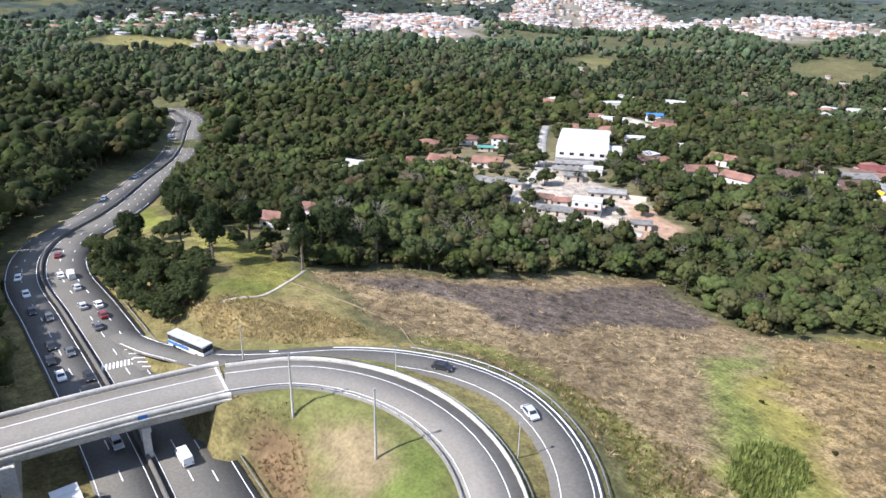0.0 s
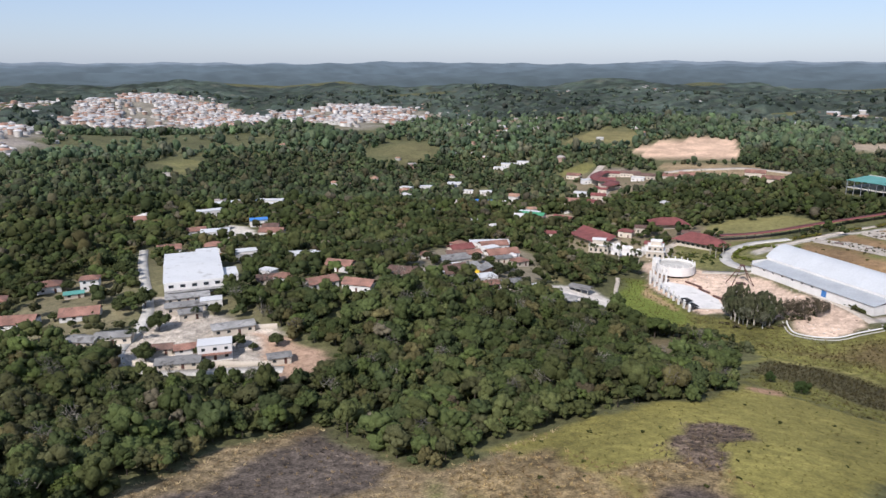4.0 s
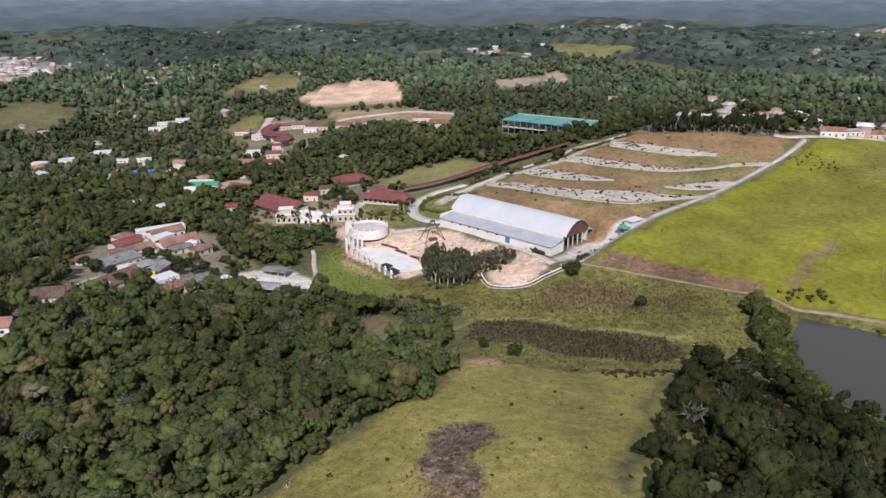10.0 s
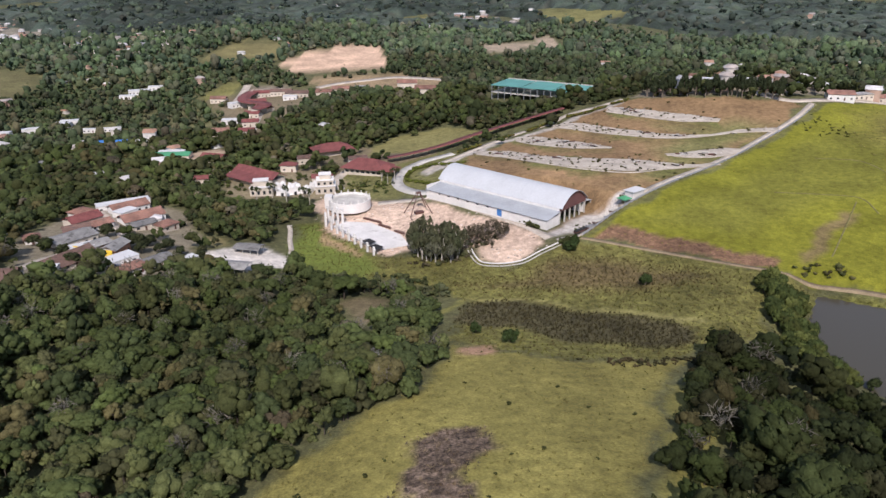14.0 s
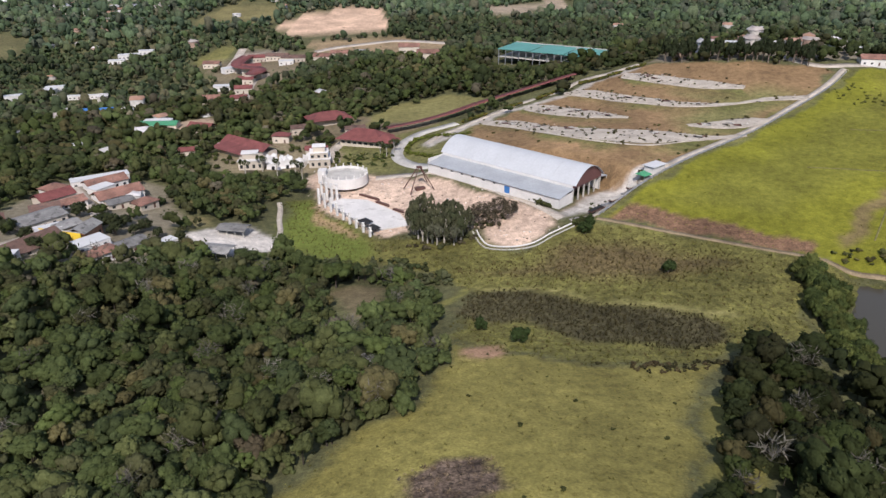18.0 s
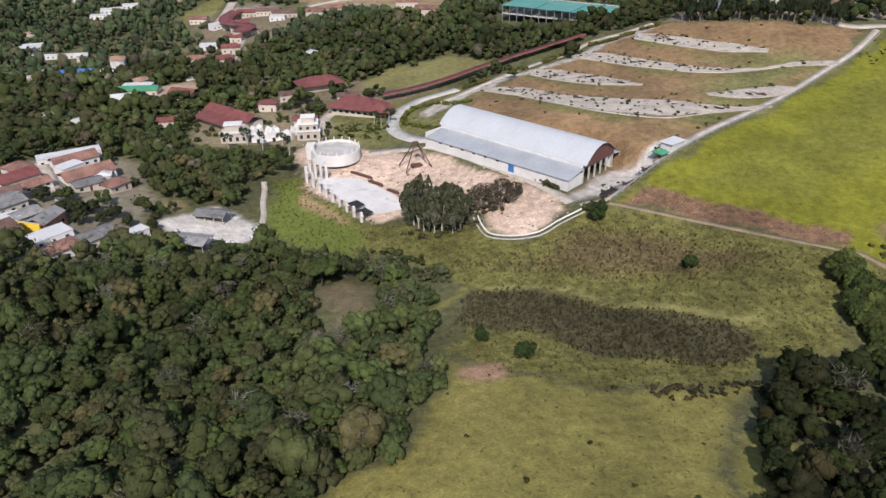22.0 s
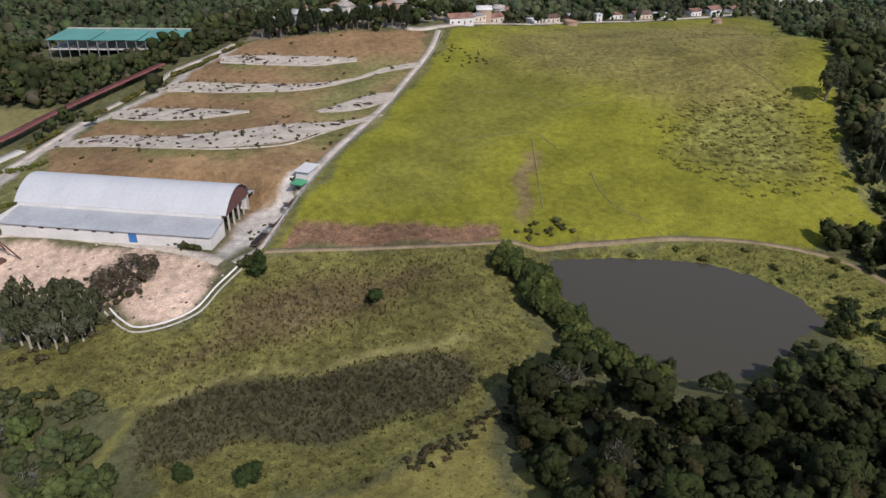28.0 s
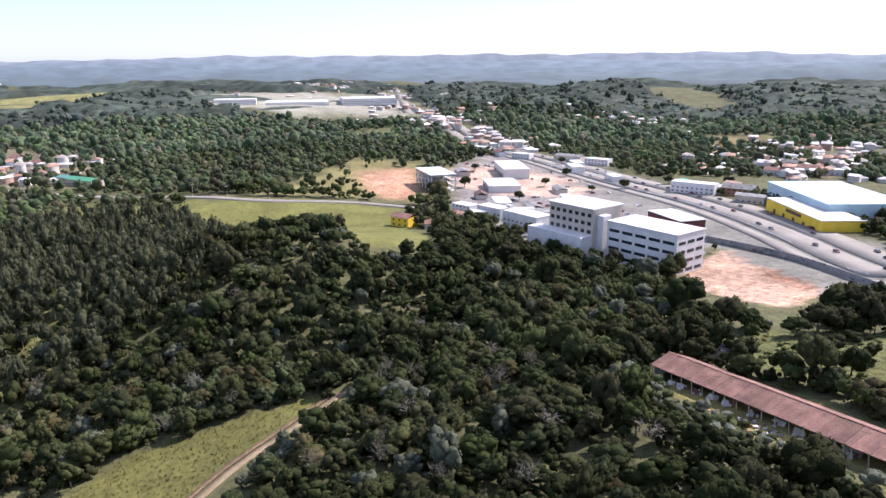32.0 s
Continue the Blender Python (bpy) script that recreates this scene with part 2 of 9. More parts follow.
def pond_water():
    m = bpy.data.materials.new("pond_water")
    m.use_nodes = True
    n, link = m.node_tree.nodes, m.node_tree.links.new
    p = n["Principled BSDF"]
    p.inputs["Base Color"].default_value = (0.058, 0.052, 0.037, 1)
    p.inputs["Specular IOR Level"].default_value = 0.2
    p.inputs["Roughness"].default_value = 0.14
    t = n.new("ShaderNodeTexNoise")
    t.inputs["Scale"].default_value = 0.8
    b = n.new("ShaderNodeBump")
    b.inputs["Strength"].default_value, b.inputs["Distance"].default_value = 0.15, 0.05
    geo = n.new("ShaderNodeNewGeometry")
    link(geo.outputs["Position"], t.inputs["Vector"])
    link(t.outputs["Fac"], b.inputs["Height"])
    link(b.outputs[0], p.inputs["Normal"])
    return m


M_WATER = pond_water()

# ---- the lie of the land ----
# hills and hollows: x, y, radius, height
WEST_LAND = [(-560, 600, 80, -4.1), (-560, -120, 260, 10.3), (-520, -120, 55, 11.6), (-440, 40, 55, -12.8), (-320, 680, 180, -31.7), (-280, 200, 55, 3.9), (-160, 360, 55, 4.2), (-160, 0, 55, 5.7), (-160, 240, 55, 15.0), (-120, 120, 55, -4.2), (-40, -40, 120, 25.5), (0, 680, 55, 12.8), (0, -200, 55, 8.3), (0, 320, 120, -18.1), (0, 800, 55, -4.0), (0, 200, 55, 6.8), (40, 120, 55, 12.2)]
EAST_LAND = [(80, 400, 55, 13.6), (120, 560, 55, 9.7), (160, 40, 55, 4.4), (200, -200, 180, 5.1), (240, 560, 55, 17.2), (240, 40, 55, -12.4), (240, 200, 80, -14.4), (280, 520, 120, 15.0), (320, 160, 55, -8.2), (320, 40, 55, 27.3), (400, 320, 80, 27.9), (400, 40, 55, -6.4), (440, 200, 55, -15.1), (440, -200, 120, -4.6), (520, 0, 55, 7.0), (520, 560, 80, 5.3), (560, 120, 55, -3.6)]
LAND = np.array(WEST_LAND + EAST_LAND, float)

LAKE = [(158, 287), (180, 274), (202, 255), (209, 238), (208, 220), (201, 207), (188, 209), (168, 205), (152, 207), (140, 217), (135, 232), (138, 250), (145, 268)]
LAKE_LEVEL = -14.6
# highway: x, y, height of the road along its median
HIGHWAY = [(130, -182, 17), (100, -162, 18), (72, -118, 19.5), (44, -72, 20), (14, -45, 20), (-20, -35, 20), (-59, -36, 20), (-98, -40, 20), (-136, -45, 19.5), (-170, -49, 18), (-205, -44, 15), (-233, -28, 13), (-300, -2, 6), (-351, 19, 2), (-430, 41, -2), (-483, 53, -3), (-524, 44, -3), (-545, 15, -3)]
# the bridge ramp and the outer ramp
LOOP_RAMP = [(-75, -90, 28), (-75.5, -57, 28.6), (-75, -40, 29), (-74, -22, 29), (-70.5, -9.5, 28.7), (-62, 0, 28.4), (-50, 6, 28), (-36, 7, 27.6), (-23, 3, 27.2), (-12, -6, 27), (-4, -20, 27), (6, -36, 25), (22, -56, 22), (40, -82, 20.4)]
OUTER_RAMP = [(-150, -40.2, 18.9), (-137, -38.6, 19.47), (-126, -36.4, 19.68), (-116, -33.3, 20.1), (-107, -29.8, 21.4), (-99, -26.6, 23.3), (-90, -22, 25), (-82, -12, 26.2), (-75, 2, 26.8), (-68, 11, 27), (-59, 18.5, 27), (-47, 23, 27), (-36, 22.5, 27), (-24, 18, 27), (-12, 8, 27), (-2, -10, 27), (8, -28, 25.6), (24, -48, 22.6), (44, -78, 20.5)]


# level floor cut into the slope for the warehouse
HANGAR_FLOOR = [(56, 350), (-1, 402), (23, 430), (81, 378), (90, 367), (67, 342)]
HANGAR_LEVEL = -8.6


def inside(points, poly):
    """For each point, whether it lies in the polygon."""
    x, y = points[:, 0], points[:, 1]
    r = np.zeros(len(points), bool)
    for (x0, y0), (x1, y1) in zip(poly, poly[1:] + poly[:1]):
        if y0 != y1:
            r ^= ((y0 > y) != (y1 > y)) & (x < (x1 - x0) * (y - y0) / (y1 - y0) + x0)
    return r


def off_line(points, line):
    """Distance from a line of (x, y, ...) to each point, and how far along it, as a fractional index."""
    best = np.full(len(points), 1e9)
    along = np.zeros(len(points))
    for i, (p, q) in enumerate(zip(line, line[1:])):
        a, b = np.array(p[:2], float), np.array(q[:2], float)
        ab = b - a
        s = np.clip(((points - a) @ ab) / (ab @ ab), 0, 1)
        dist = np.hypot(*(points - a - s[:, None] * ab).T)
        near = dist < best
        best[near], along[near] = dist[near], i + s[near]
    return best, along


def step(x, a, b):
    t = np.clip((x - a) / (b - a), 0, 1)
    return t * t * (3 - 2 * t)


def ground(points):
    """Heights of the land at an array of (x, y)."""
    p = np.asarray(points, float).reshape(-1, 2)
    z = np.zeros(len(p))
    for x, y, r, h in LAND:
        z += h * np.exp(-((p[:, 0] - x) ** 2 + (p[:, 1] - y) ** 2) / (2 * r * r))
    far = np.hypot(p[:, 0], p[:, 1] - 200)
    roll = (np.sin(p[:, 0] / 210 + 1.3 * np.sin(p[:, 1] / 330)) * np.sin(p[:, 1] / 260 + 0.7)
            + 0.6 * np.sin(p[:, 0] / 97 + p[:, 1] / 141 + 2) + 0.4 * np.sin(p[:, 0] / 61 - p[:, 1] / 83))
    z += step(far, 600, 1400) * roll * 14
    z += step(far, 1500, 2800) * 14
    z -= step(far, 2900, 3300) * 60
    # road cuttings and banks
    for line, flat, fade in ((HIGHWAY, 15, 34), (OUTER_RAMP, 5.5, 13), (LOOP_RAMP[3:], 6, 12), (HIGHWAY, 9.4, 11.5)):
        d, s = off_line(p, line)
        zr = np.interp(s, np.arange(len(line)), [q[2] for q in line]) - 0.25
        k = 1 - step(d, flat, fade)
        z = z * (1 - k) + zr * k
    # the pond's bed and banks
    d, _ = off_line(p, LAKE + LAKE[:1])
    wet = inside(p, LAKE)
    k = np.where(wet, 1, 1 - step(d, 0, 16))
    z = z * (1 - k) + np.where(wet, LAKE_LEVEL - 0.2 - np.minimum(d * 0.15, 1.5), LAKE_LEVEL + 0.2) * k
    d, _ = off_line(p, HANGAR_FLOOR + HANGAR_FLOOR[:1])
    k = np.where(inside(p, HANGAR_FLOOR), 1, 1 - step(d, 0, 9))
    z = z * (1 - k) + HANGAR_LEVEL * k
    return z


def height(x, y):
    return float(ground([(x, y)])[0])


# ---- cover of the ground ----
MEADOW = [(-48, 105), (-38, 139), (-30, 161), (-24, 178), (-4, 197), (6, 244), (26, 228), (51, 222), (90, 234), (70, 208), (58, 175), (45, 150), (38, 117), (36, 60), (-20, 40)]
BURNT = [(-121, 11), (-124, 30), (-117, 50), (-116, 96), (-104, 125), (-79, 113), (-55, 112), (-36, 150), (-5, 118), (30, 80), (36, 20), (-18, 24), (-45, 30), (-69, 20)]
CHAR = [(-121, 18), (-116, 32), (-113, 53), (-103, 79), (-105, 111), (-98, 124), (-80, 117), (-67, 110), (-63, 97), (-71, 82), (-76, 72), (-69, 59), (-71, 49), (-81, 44), (-89, 41), (-97, 36), (-104, 26)]
GREEN_STRIP = [(-58, 105), (-52, 106), (-43, 96), (-31, 77), (-18, 66), (-3, 57), (-12, 36), (-26, 45), (-40, 66), (-52, 80), (-51, 91)]
SCAR = [(-8, 167), (3, 172), (13, 171), (15, 158), (7, 148), (9, 136), (3, 130), (-7, 134), (-9, 146), (-5, 156)]
MARSH = [(6, 244), (15, 282), (0, 303), (-40, 316), (-62, 325), (-61, 345), (-70, 378), (-55, 382), (-46, 366), (-22, 340), (21, 330), (37, 318), (57, 332), (71, 337), (100, 321), (150, 297), (160, 288), (131, 271), (121, 249), (90, 234), (51, 222), (26, 228)]
DARK_REEDS = [(8, 262), (14, 283), (25, 287), (46, 277), (70, 268), (90, 261), (95, 250), (92, 241), (74, 237), (58, 238), (43, 241), (29, 255), (16, 254)]
BROWN_REEDS = [(49, 321), (63, 325), (97, 314), (122, 300), (122, 291), (104, 288), (82, 284), (58, 288), (39, 292), (3, 302), (17, 306), (40, 311)]
LIME = [(71, 338), (84, 350), (121, 380), (160, 411), (201, 444), (242, 477), (264, 499), (268, 502), (311, 511), (357, 517), (395, 520), (462, 508), (543, 505), (610, 500), (540, 430), (480, 385), (430, 345), (370, 306), (332, 282), (305, 262), (293, 245), (278, 230), (240, 236), (214, 261), (147, 297)]
SOIL_BAND = [(74, 337), (84, 347), (156, 308), (147, 299), (100, 321)]
BANK = [(199, 208), (182, 186), (202, 181), (228, 167), (245, 180), (250, 226), (238, 240), (214, 261), (158, 290), (150, 284), (134, 255)]
VALLEY_MEADOW = [(210, 150), (219, 117), (216, 74), (207, 62), (193, 84), (185, 104), (175, 120), (167, 132), (181, 143), (197, 147)]
SITE = [(-60, 428), (-30, 414), (-5, 404), (56, 349), (57, 334), (37, 320), (23, 324), (18, 338), (-7, 343), (-20, 338), (-35, 351), (-53, 373), (-66, 400)]
TERRACES = [(-10, 450), (25, 477), (136, 543), (164, 545), (252, 497), (215, 459), (110, 375), (75, 345), (57, 347), (79, 375), (48, 402), (10, 431)]
LOT = [(-100, 326), (-95, 349), (-86, 353), (-68, 337), (-61, 333), (-61, 324), (-75, 304), (-84, 311)]
RESORT = [(-112, 420), (-104, 462), (-80, 520), (-50, 530), (10, 500), (-10, 450), (-30, 414), (-60, 428)]
LAWN = [(-46, 500), (-10, 500), (30, 512), (50, 530), (10, 560), (-30, 540)]
WORKS = [(210, -101), (237, -164), (216, -184), (170, -160), (152, -127), (155, -98), (182, -92)]
YARD = [(138, -24), (60, -20), (60, 8), (66, 9), (84, 7), (101, 8), (120, 4), (136, -3)]
ORCHARD = [(148, -34), (60, -28), (70, -85), (110, -90), (140, -78)]
PASTURE = [(607, 107), (537, 34), (473, -81), (445, -94), (308, -40), (304, 7), (426, -11), (380, 30), (499, 43), (537, 84), (578, 112)]
CUTTING = [(611, -135), (642, -198), (607, -210), (482, -138), (474, -110), (490, -98), (525, -102)]
CAMPUS = [(594, -229), (649, -326), (596, -355), (503, -310), (398, -268), (269, -203), (241, -166), (222, -112), (300, -92), (331, -110), (395, -118), (450, -141)]
TOWN = [(-218, 137), (-290, 214), (-331, 267), (-360, 330), (-297, 325), (-228, 226), (-155, 175), (-136, 153), (-165, 134), (-183, 132)]
HAMLET = [(-273, 125), (-300, 182), (-294, 209), (-229, 165), (-226, 138), (-280, 95), (-302, 119)]
EAST_HAMLET = [(-182, 305), (-180, 385), (-165, 400), (-140, 398), (-118, 372), (-104, 345), (-104, 300), (-118, 284), (-158, 250), (-160, 285), (-168, 300)]
VERGE = [(-135, 5), (-121, 11), (-69, 20), (-45, 30), (-18, 24), (60, 10), (60, -90), (-50, -80), (-60, -60), (-135, -60), (-175, -65), (-240, -45), (-330, -15), (-320, 5), (-230, -5), (-190, -10), (-175, 8), (-150, 20)]

FOOT = [(51, 222), (90, 234), (109, 233), (127, 240), (131, 271), (121, 249), (90, 240)]
SHRUB_SLOPE = [(288, 336), (335, 316), (322, 276), (288, 250), (249, 272), (245, 312), (261, 329)]
DRY_TOP = [(264, 492), (311, 511), (357, 517), (395, 520), (462, 508), (543, 505), (610, 500), (540, 430), (480, 385), (430, 345), (370, 306), (318, 272), (292, 244), (276, 235), (262, 272), (236, 301), (262, 331), (254, 394), (240, 441)]
EUCALYPTS = [(284, 250), (300, 258), (338, 266), (360, 279), (379, 288), (401, 303), (440, 325), (490, 352), (584, 382), (640, 400), (640, 200), (560, 90), (460, 40), (330, 60), (285, 130), (262, 205), (280, 228)]
ISLAND = [(-98, -18), (-70, 12), (-45, 18), (-22, 12), (10, -25), (-20, -26), (-60, -22)]
GRASSY_LOOP = [(-48, 0), (-36, 2), (-24, -2), (-18, -16), (-34, -14), (-44, -8)]
BANK_BUSH = [(-175, -33), (-120, -20), (-122, -8), (-165, -12), (-205, -28)]
HILLSIDE = [(-160, -12), (-122, -6), (-108, 6), (-128, 14), (-165, 10), (-200, -14)]
QUARRY = [(-196, 935), (-150, 1040), (-100, 1080), (-62, 1060), (-45, 905), (-133, 895)]
QUARRY_HILL = [(-300, 985), (-265, 1120), (-206, 1080), (-190, 985)]
RIDGE_BARE = [(-141, 866), (-41, 857), (24, 826), (14, 700), (-17, 690), (-60, 770), (-104, 779)]
FAR_FIELD = [(242, 1882), (466, 1752), (387, 1600), (270, 1590)]
FAR_FIELD_B = [(-116, 1640), (20, 1880), (10, 1480)]
FAR_SCAR = [(66, 1101), (199, 1200), (215, 1130), (83, 1000)]
CLEARING_A = [(-625, 530), (-690, 660), (-640, 620), (-565, 515)]
WEST_YARD = [(-288, 72), (-292, 80), (-286, 86), (-265, 87), (-259, 72), (-266, 67)]
HAMLET_YARD = [(-134, 349), (-124, 357), (-114, 350), (-98, 352), (-96, 343), (-101, 331), (-110, 331), (-120, 339)]
MEADOW_RIM = [(36, 60), (38, 117), (45, 150), (58, 175), (70, 208), (84, 206), (72, 172), (60, 148), (54, 117), (52, 60)]
SCRUB_CLEARING = [(-292, 652), (-308, 710), (-280, 748), (-253, 803), (-204, 775), (-149, 627), (-145, 550), (-192, 569), (-253, 594)]
UPPER_LOT = [(-368, 355), (-330, 350), (-319, 344), (-289, 296), (-309, 303), (-343, 337), (-356, 338)]
CLEARING_B = [(-500, 790), (-530, 920), (-430, 870), (-430, 775)]
HILL_PASTURE = [(-880, -5), (-1063, 90), (-918, 160), (-774, 255), (-760, 180), (-880, 60)]
EAST_PASTURE = [(1454, 430), (2213, 393), (2304, 13), (2385, -243), (1776, -26), (1389, 302), (1366, 383)]
EAST_SOIL = [(1728, 860), (1947, 541), (1456, 400), (1200, 470)]
FACTORY = [(2116, -358), (2242, -548), (2136, -792), (1961, -926), (1104, -464), (1201, -456), (1223, -386), (1357, -277), (1770, -320)]
ROUND_PARK = [(962, -290), (960, -371), (868, -325), (880, -287)]
SOUTH_FIELD = [(699, -740), (595, -789), (568, -735), (641, -691)]
WEST_PASTURE = [(2356, 110), (2454, -195), (1679, -18), (1565, 126)]
VILLAGE = [(-240, 800), (-120, 800), (-125, 600), (-180, 600), (-200, 720)]
SUBURB = [(660, 60), (690, 130), (1080, 400), (1180, 330), (950, -20), (880, 60)]
BRICK_TOWN = [(340, -450), (460, -640), (420, -660), (340, -520)]
GARDEN = [(-62, 436), (-56, 472), (-24, 480), (20, 496), (32, 474), (22, 446), (4, 424), (-20, 410), (-52, 424)]
THEME = [(-114, 418), (-50, 418), (-46, 442), (-60, 466), (-122, 478), (-128, 446)]
TOP_TOWN = [(150, 548), (160, 566), (196, 610), (250, 590), (300, 566), (318, 540), (290, 520), (250, 516), (200, 530)]
BROWN_YARD = [(-174, 550), (-154, 554), (-140, 524), (-150, 496), (-172, 500), (-180, 520)]
SITE_BANK = [(-53, 374), (-47, 362), (-37, 348), (-28, 338), (-33, 335), (-44, 346), (-54, 360), (-58, 374)]
PARK = [(-205, 850), (-180, 840), (-120, 800), (-125, 760), (-140, 690), (-136, 605), (-152, 600), (-166, 690), (-205, 750)]
PARK_FIELD = [(-252, 795), (-234, 858), (-208, 858), (-206, 800), (-236, 780)]
EARTH_YARD = [(592, -234), (603, -284), (506, -306), (454, -292), (410, -236), (438, -203), (464, -189), (516, -184)]
SPOIL_HEAP = [(196, -160), (176, -152), (160, -138), (166, -126), (186, -136), (202, -148)]
ISLAND_EARTH = [(-63, -11), (-53, -4), (-42, -4), (-36, -7), (-34, -15), (-47, -17), (-58, -14)]
ISLAND_SLOPE = [(-68, -23), (-67, -16), (-63, -13), (-57, -14), (-46, -17), (-50, -24)]
TERRACE_EDGE = [(-8, 455), (6, 472), (42, 500), (87, 514), (102, 530), (145, 548), (150, 541), (108, 523), (92, 507), (48, 492), (12, 464), (0, 446)]
APRON = [(57, 347), (80, 372), (108, 380), (106, 374), (76, 350), (60, 338)]
ORANGE_SOIL = [(66, 422), (88, 408), (130, 396), (112, 384), (80, 398), (60, 412)]

GREEN_TERRACE = [(123, 457), (128, 440), (110, 395), (84, 378), (110, 376), (166, 414), (215, 455), (234, 475), (200, 492), (180, 488), (150, 500), (135, 490), (153, 466)]
# terrace pads: upper and lower edge of each
PADS = [([(32, 487), (51, 476), (72, 447), (93, 433), (120, 426), (146, 416), (166, 418)], [(32, 478), (48, 459), (66, 432), (85, 411), (109, 401), (132, 407), (165, 415)]),
        ([(60, 504), (70, 501), (85, 486), (105, 463), (113, 452)], [(59, 495), (68, 481), (79, 468), (93, 456), (112, 450)]),
        ([(139, 434), (152, 438), (167, 442), (181, 442), (186, 439)], [(140, 432), (150, 428), (161, 427), (173, 429), (183, 432)]),
        ([(88, 516), (103, 514), (119, 499), (140, 482), (161, 470), (179, 466), (197, 469), (221, 466)], [(86, 512), (98, 501), (114, 485), (129, 475), (143, 467), (163, 463), (196, 464), (219, 460)]),
        ([(132, 536), (146, 526), (159, 515), (175, 503), (192, 488)], [(126, 527), (140, 513), (153, 502), (167, 492), (190, 484)])]
GREEN_NOOK = [(-72, 378), (-55, 382), (-46, 366), (-25, 343), (-20, 307), (-38, 304), (-51, 316), (-66, 330)]
TOWN_A = [(-1110, 255), (-1129, 305), (-1031, 363), (-880, 297), (-841, 182)]
TOWN_B = [(-1411, 567), (-1534, 754), (-1157, 736), (-898, 571), (-830, 478), (-982, 479), (-1004, 392)]
TOWN_MAIN = [(-1138, 782), (-1400, 1000), (-1611, 1268), (-1674, 1632), (-1113, 1224), (-1017, 1407), (-903, 1540), (-705, 1414), (-622, 938), (-965, 1059), (-1072, 943)]
LIME_DARK = [(80, 345), (160, 395), (215, 445), (260, 470), (300, 400), (260, 360), (190, 350), (150, 320)]
TRAMPLED = [(158, 304), (166, 308), (196, 332), (206, 350), (196, 352), (180, 334), (160, 316)]
FENCE_STRIP = [(64, 342), (80, 354), (155, 415), (236, 481), (256, 502), (265, 498), (244, 477), (161, 410), (85, 349), (72, 337)]
CLEARING_SMALL = [(-35, 283), (-29, 291), (-19, 291), (-15, 274), (-18, 261), (-29, 256)]
ROAD_VERGE = [(588, -384), (187, -250), (135, -160), (110, -150), (140, -132), (154, -128), (246, -172), (295, -194), (449, -264)]
CUT_GREEN = [(533, -7), (653, -128), (698, -187), (649, -236), (478, -130)]
GOLD_BANK = [(-121, -22), (-124, -19), (-111, -10), (-102, 4), (-89, 12), (-78, 10), (-85, -6), (-103, -19)]
HILL_LAWN = [(-127, -18), (-128, -13), (-131, -3), (-133, 10), (-121, 14), (-114, 6), (-110, -6), (-114, -13)]
HIGH_LAWN = [(-223, -23), (-234, -16), (-245, -6), (-210, -8), (-185, -15), (-200, -21)]
TOWN_COURT = [(-240, 186), (-218, 163), (-207, 139), (-199, 129), (-186, 127), (-176, 129), (-158, 139), (-140, 152), (-147, 168), (-155, 176), (-162, 181), (-174, 176), (-197, 178), (-220, 195)]
SPOIL_PATCH = [(-171, 173), (-136, 176), (-126, 160), (-128, 146), (-139, 140), (-150, 152)]
LOW_SCAR = [(-5, 118), (7, 128), (16, 121), (23, 117), (8, 103), (-7, 94), (-3, 104)]
YELLOW_STREAK = [(-20, 123), (-14, 127), (-6, 118), (-2, 104), (-9, 106), (-16, 115)]
STRAW = [(-52, 106), (-43, 126), (-30, 136), (-21, 125), (-8, 134), (5, 141), (12, 131), (18, 122), (24, 118), (20, 108), (11, 97), (12, 82), (20, 60), (30, 40), (-3, 55), (-17, 69), (-31, 79), (-43, 97)]
MUD = [(6, 235), (15, 239), (24, 236), (26, 228), (20, 223), (8, 225)]
LIGHT_STRIPE = [(12, 286), (18, 289), (36, 285), (51, 281), (58, 275), (90, 267), (104, 261), (103, 257), (88, 261), (56, 271), (48, 277), (20, 285)]
LEFT_STRIPE = [(2, 257), (5, 275), (11, 286), (15, 285), (9, 270), (6, 256)]

MEADOW_FOOT = [(-56, 127), (-48, 137), (-34, 155), (-20, 165), (-13, 144), (-16, 137), (-34, 131), (-38, 124)]
RAMP_BANK = [(-76, 12), (-62, 24), (-47.5, 29), (-35, 28.5), (-20, 23), (-7, 12), (4, 22), (-13, 33), (-31, 41), (-50, 42), (-70, 35), (-84, 22)]
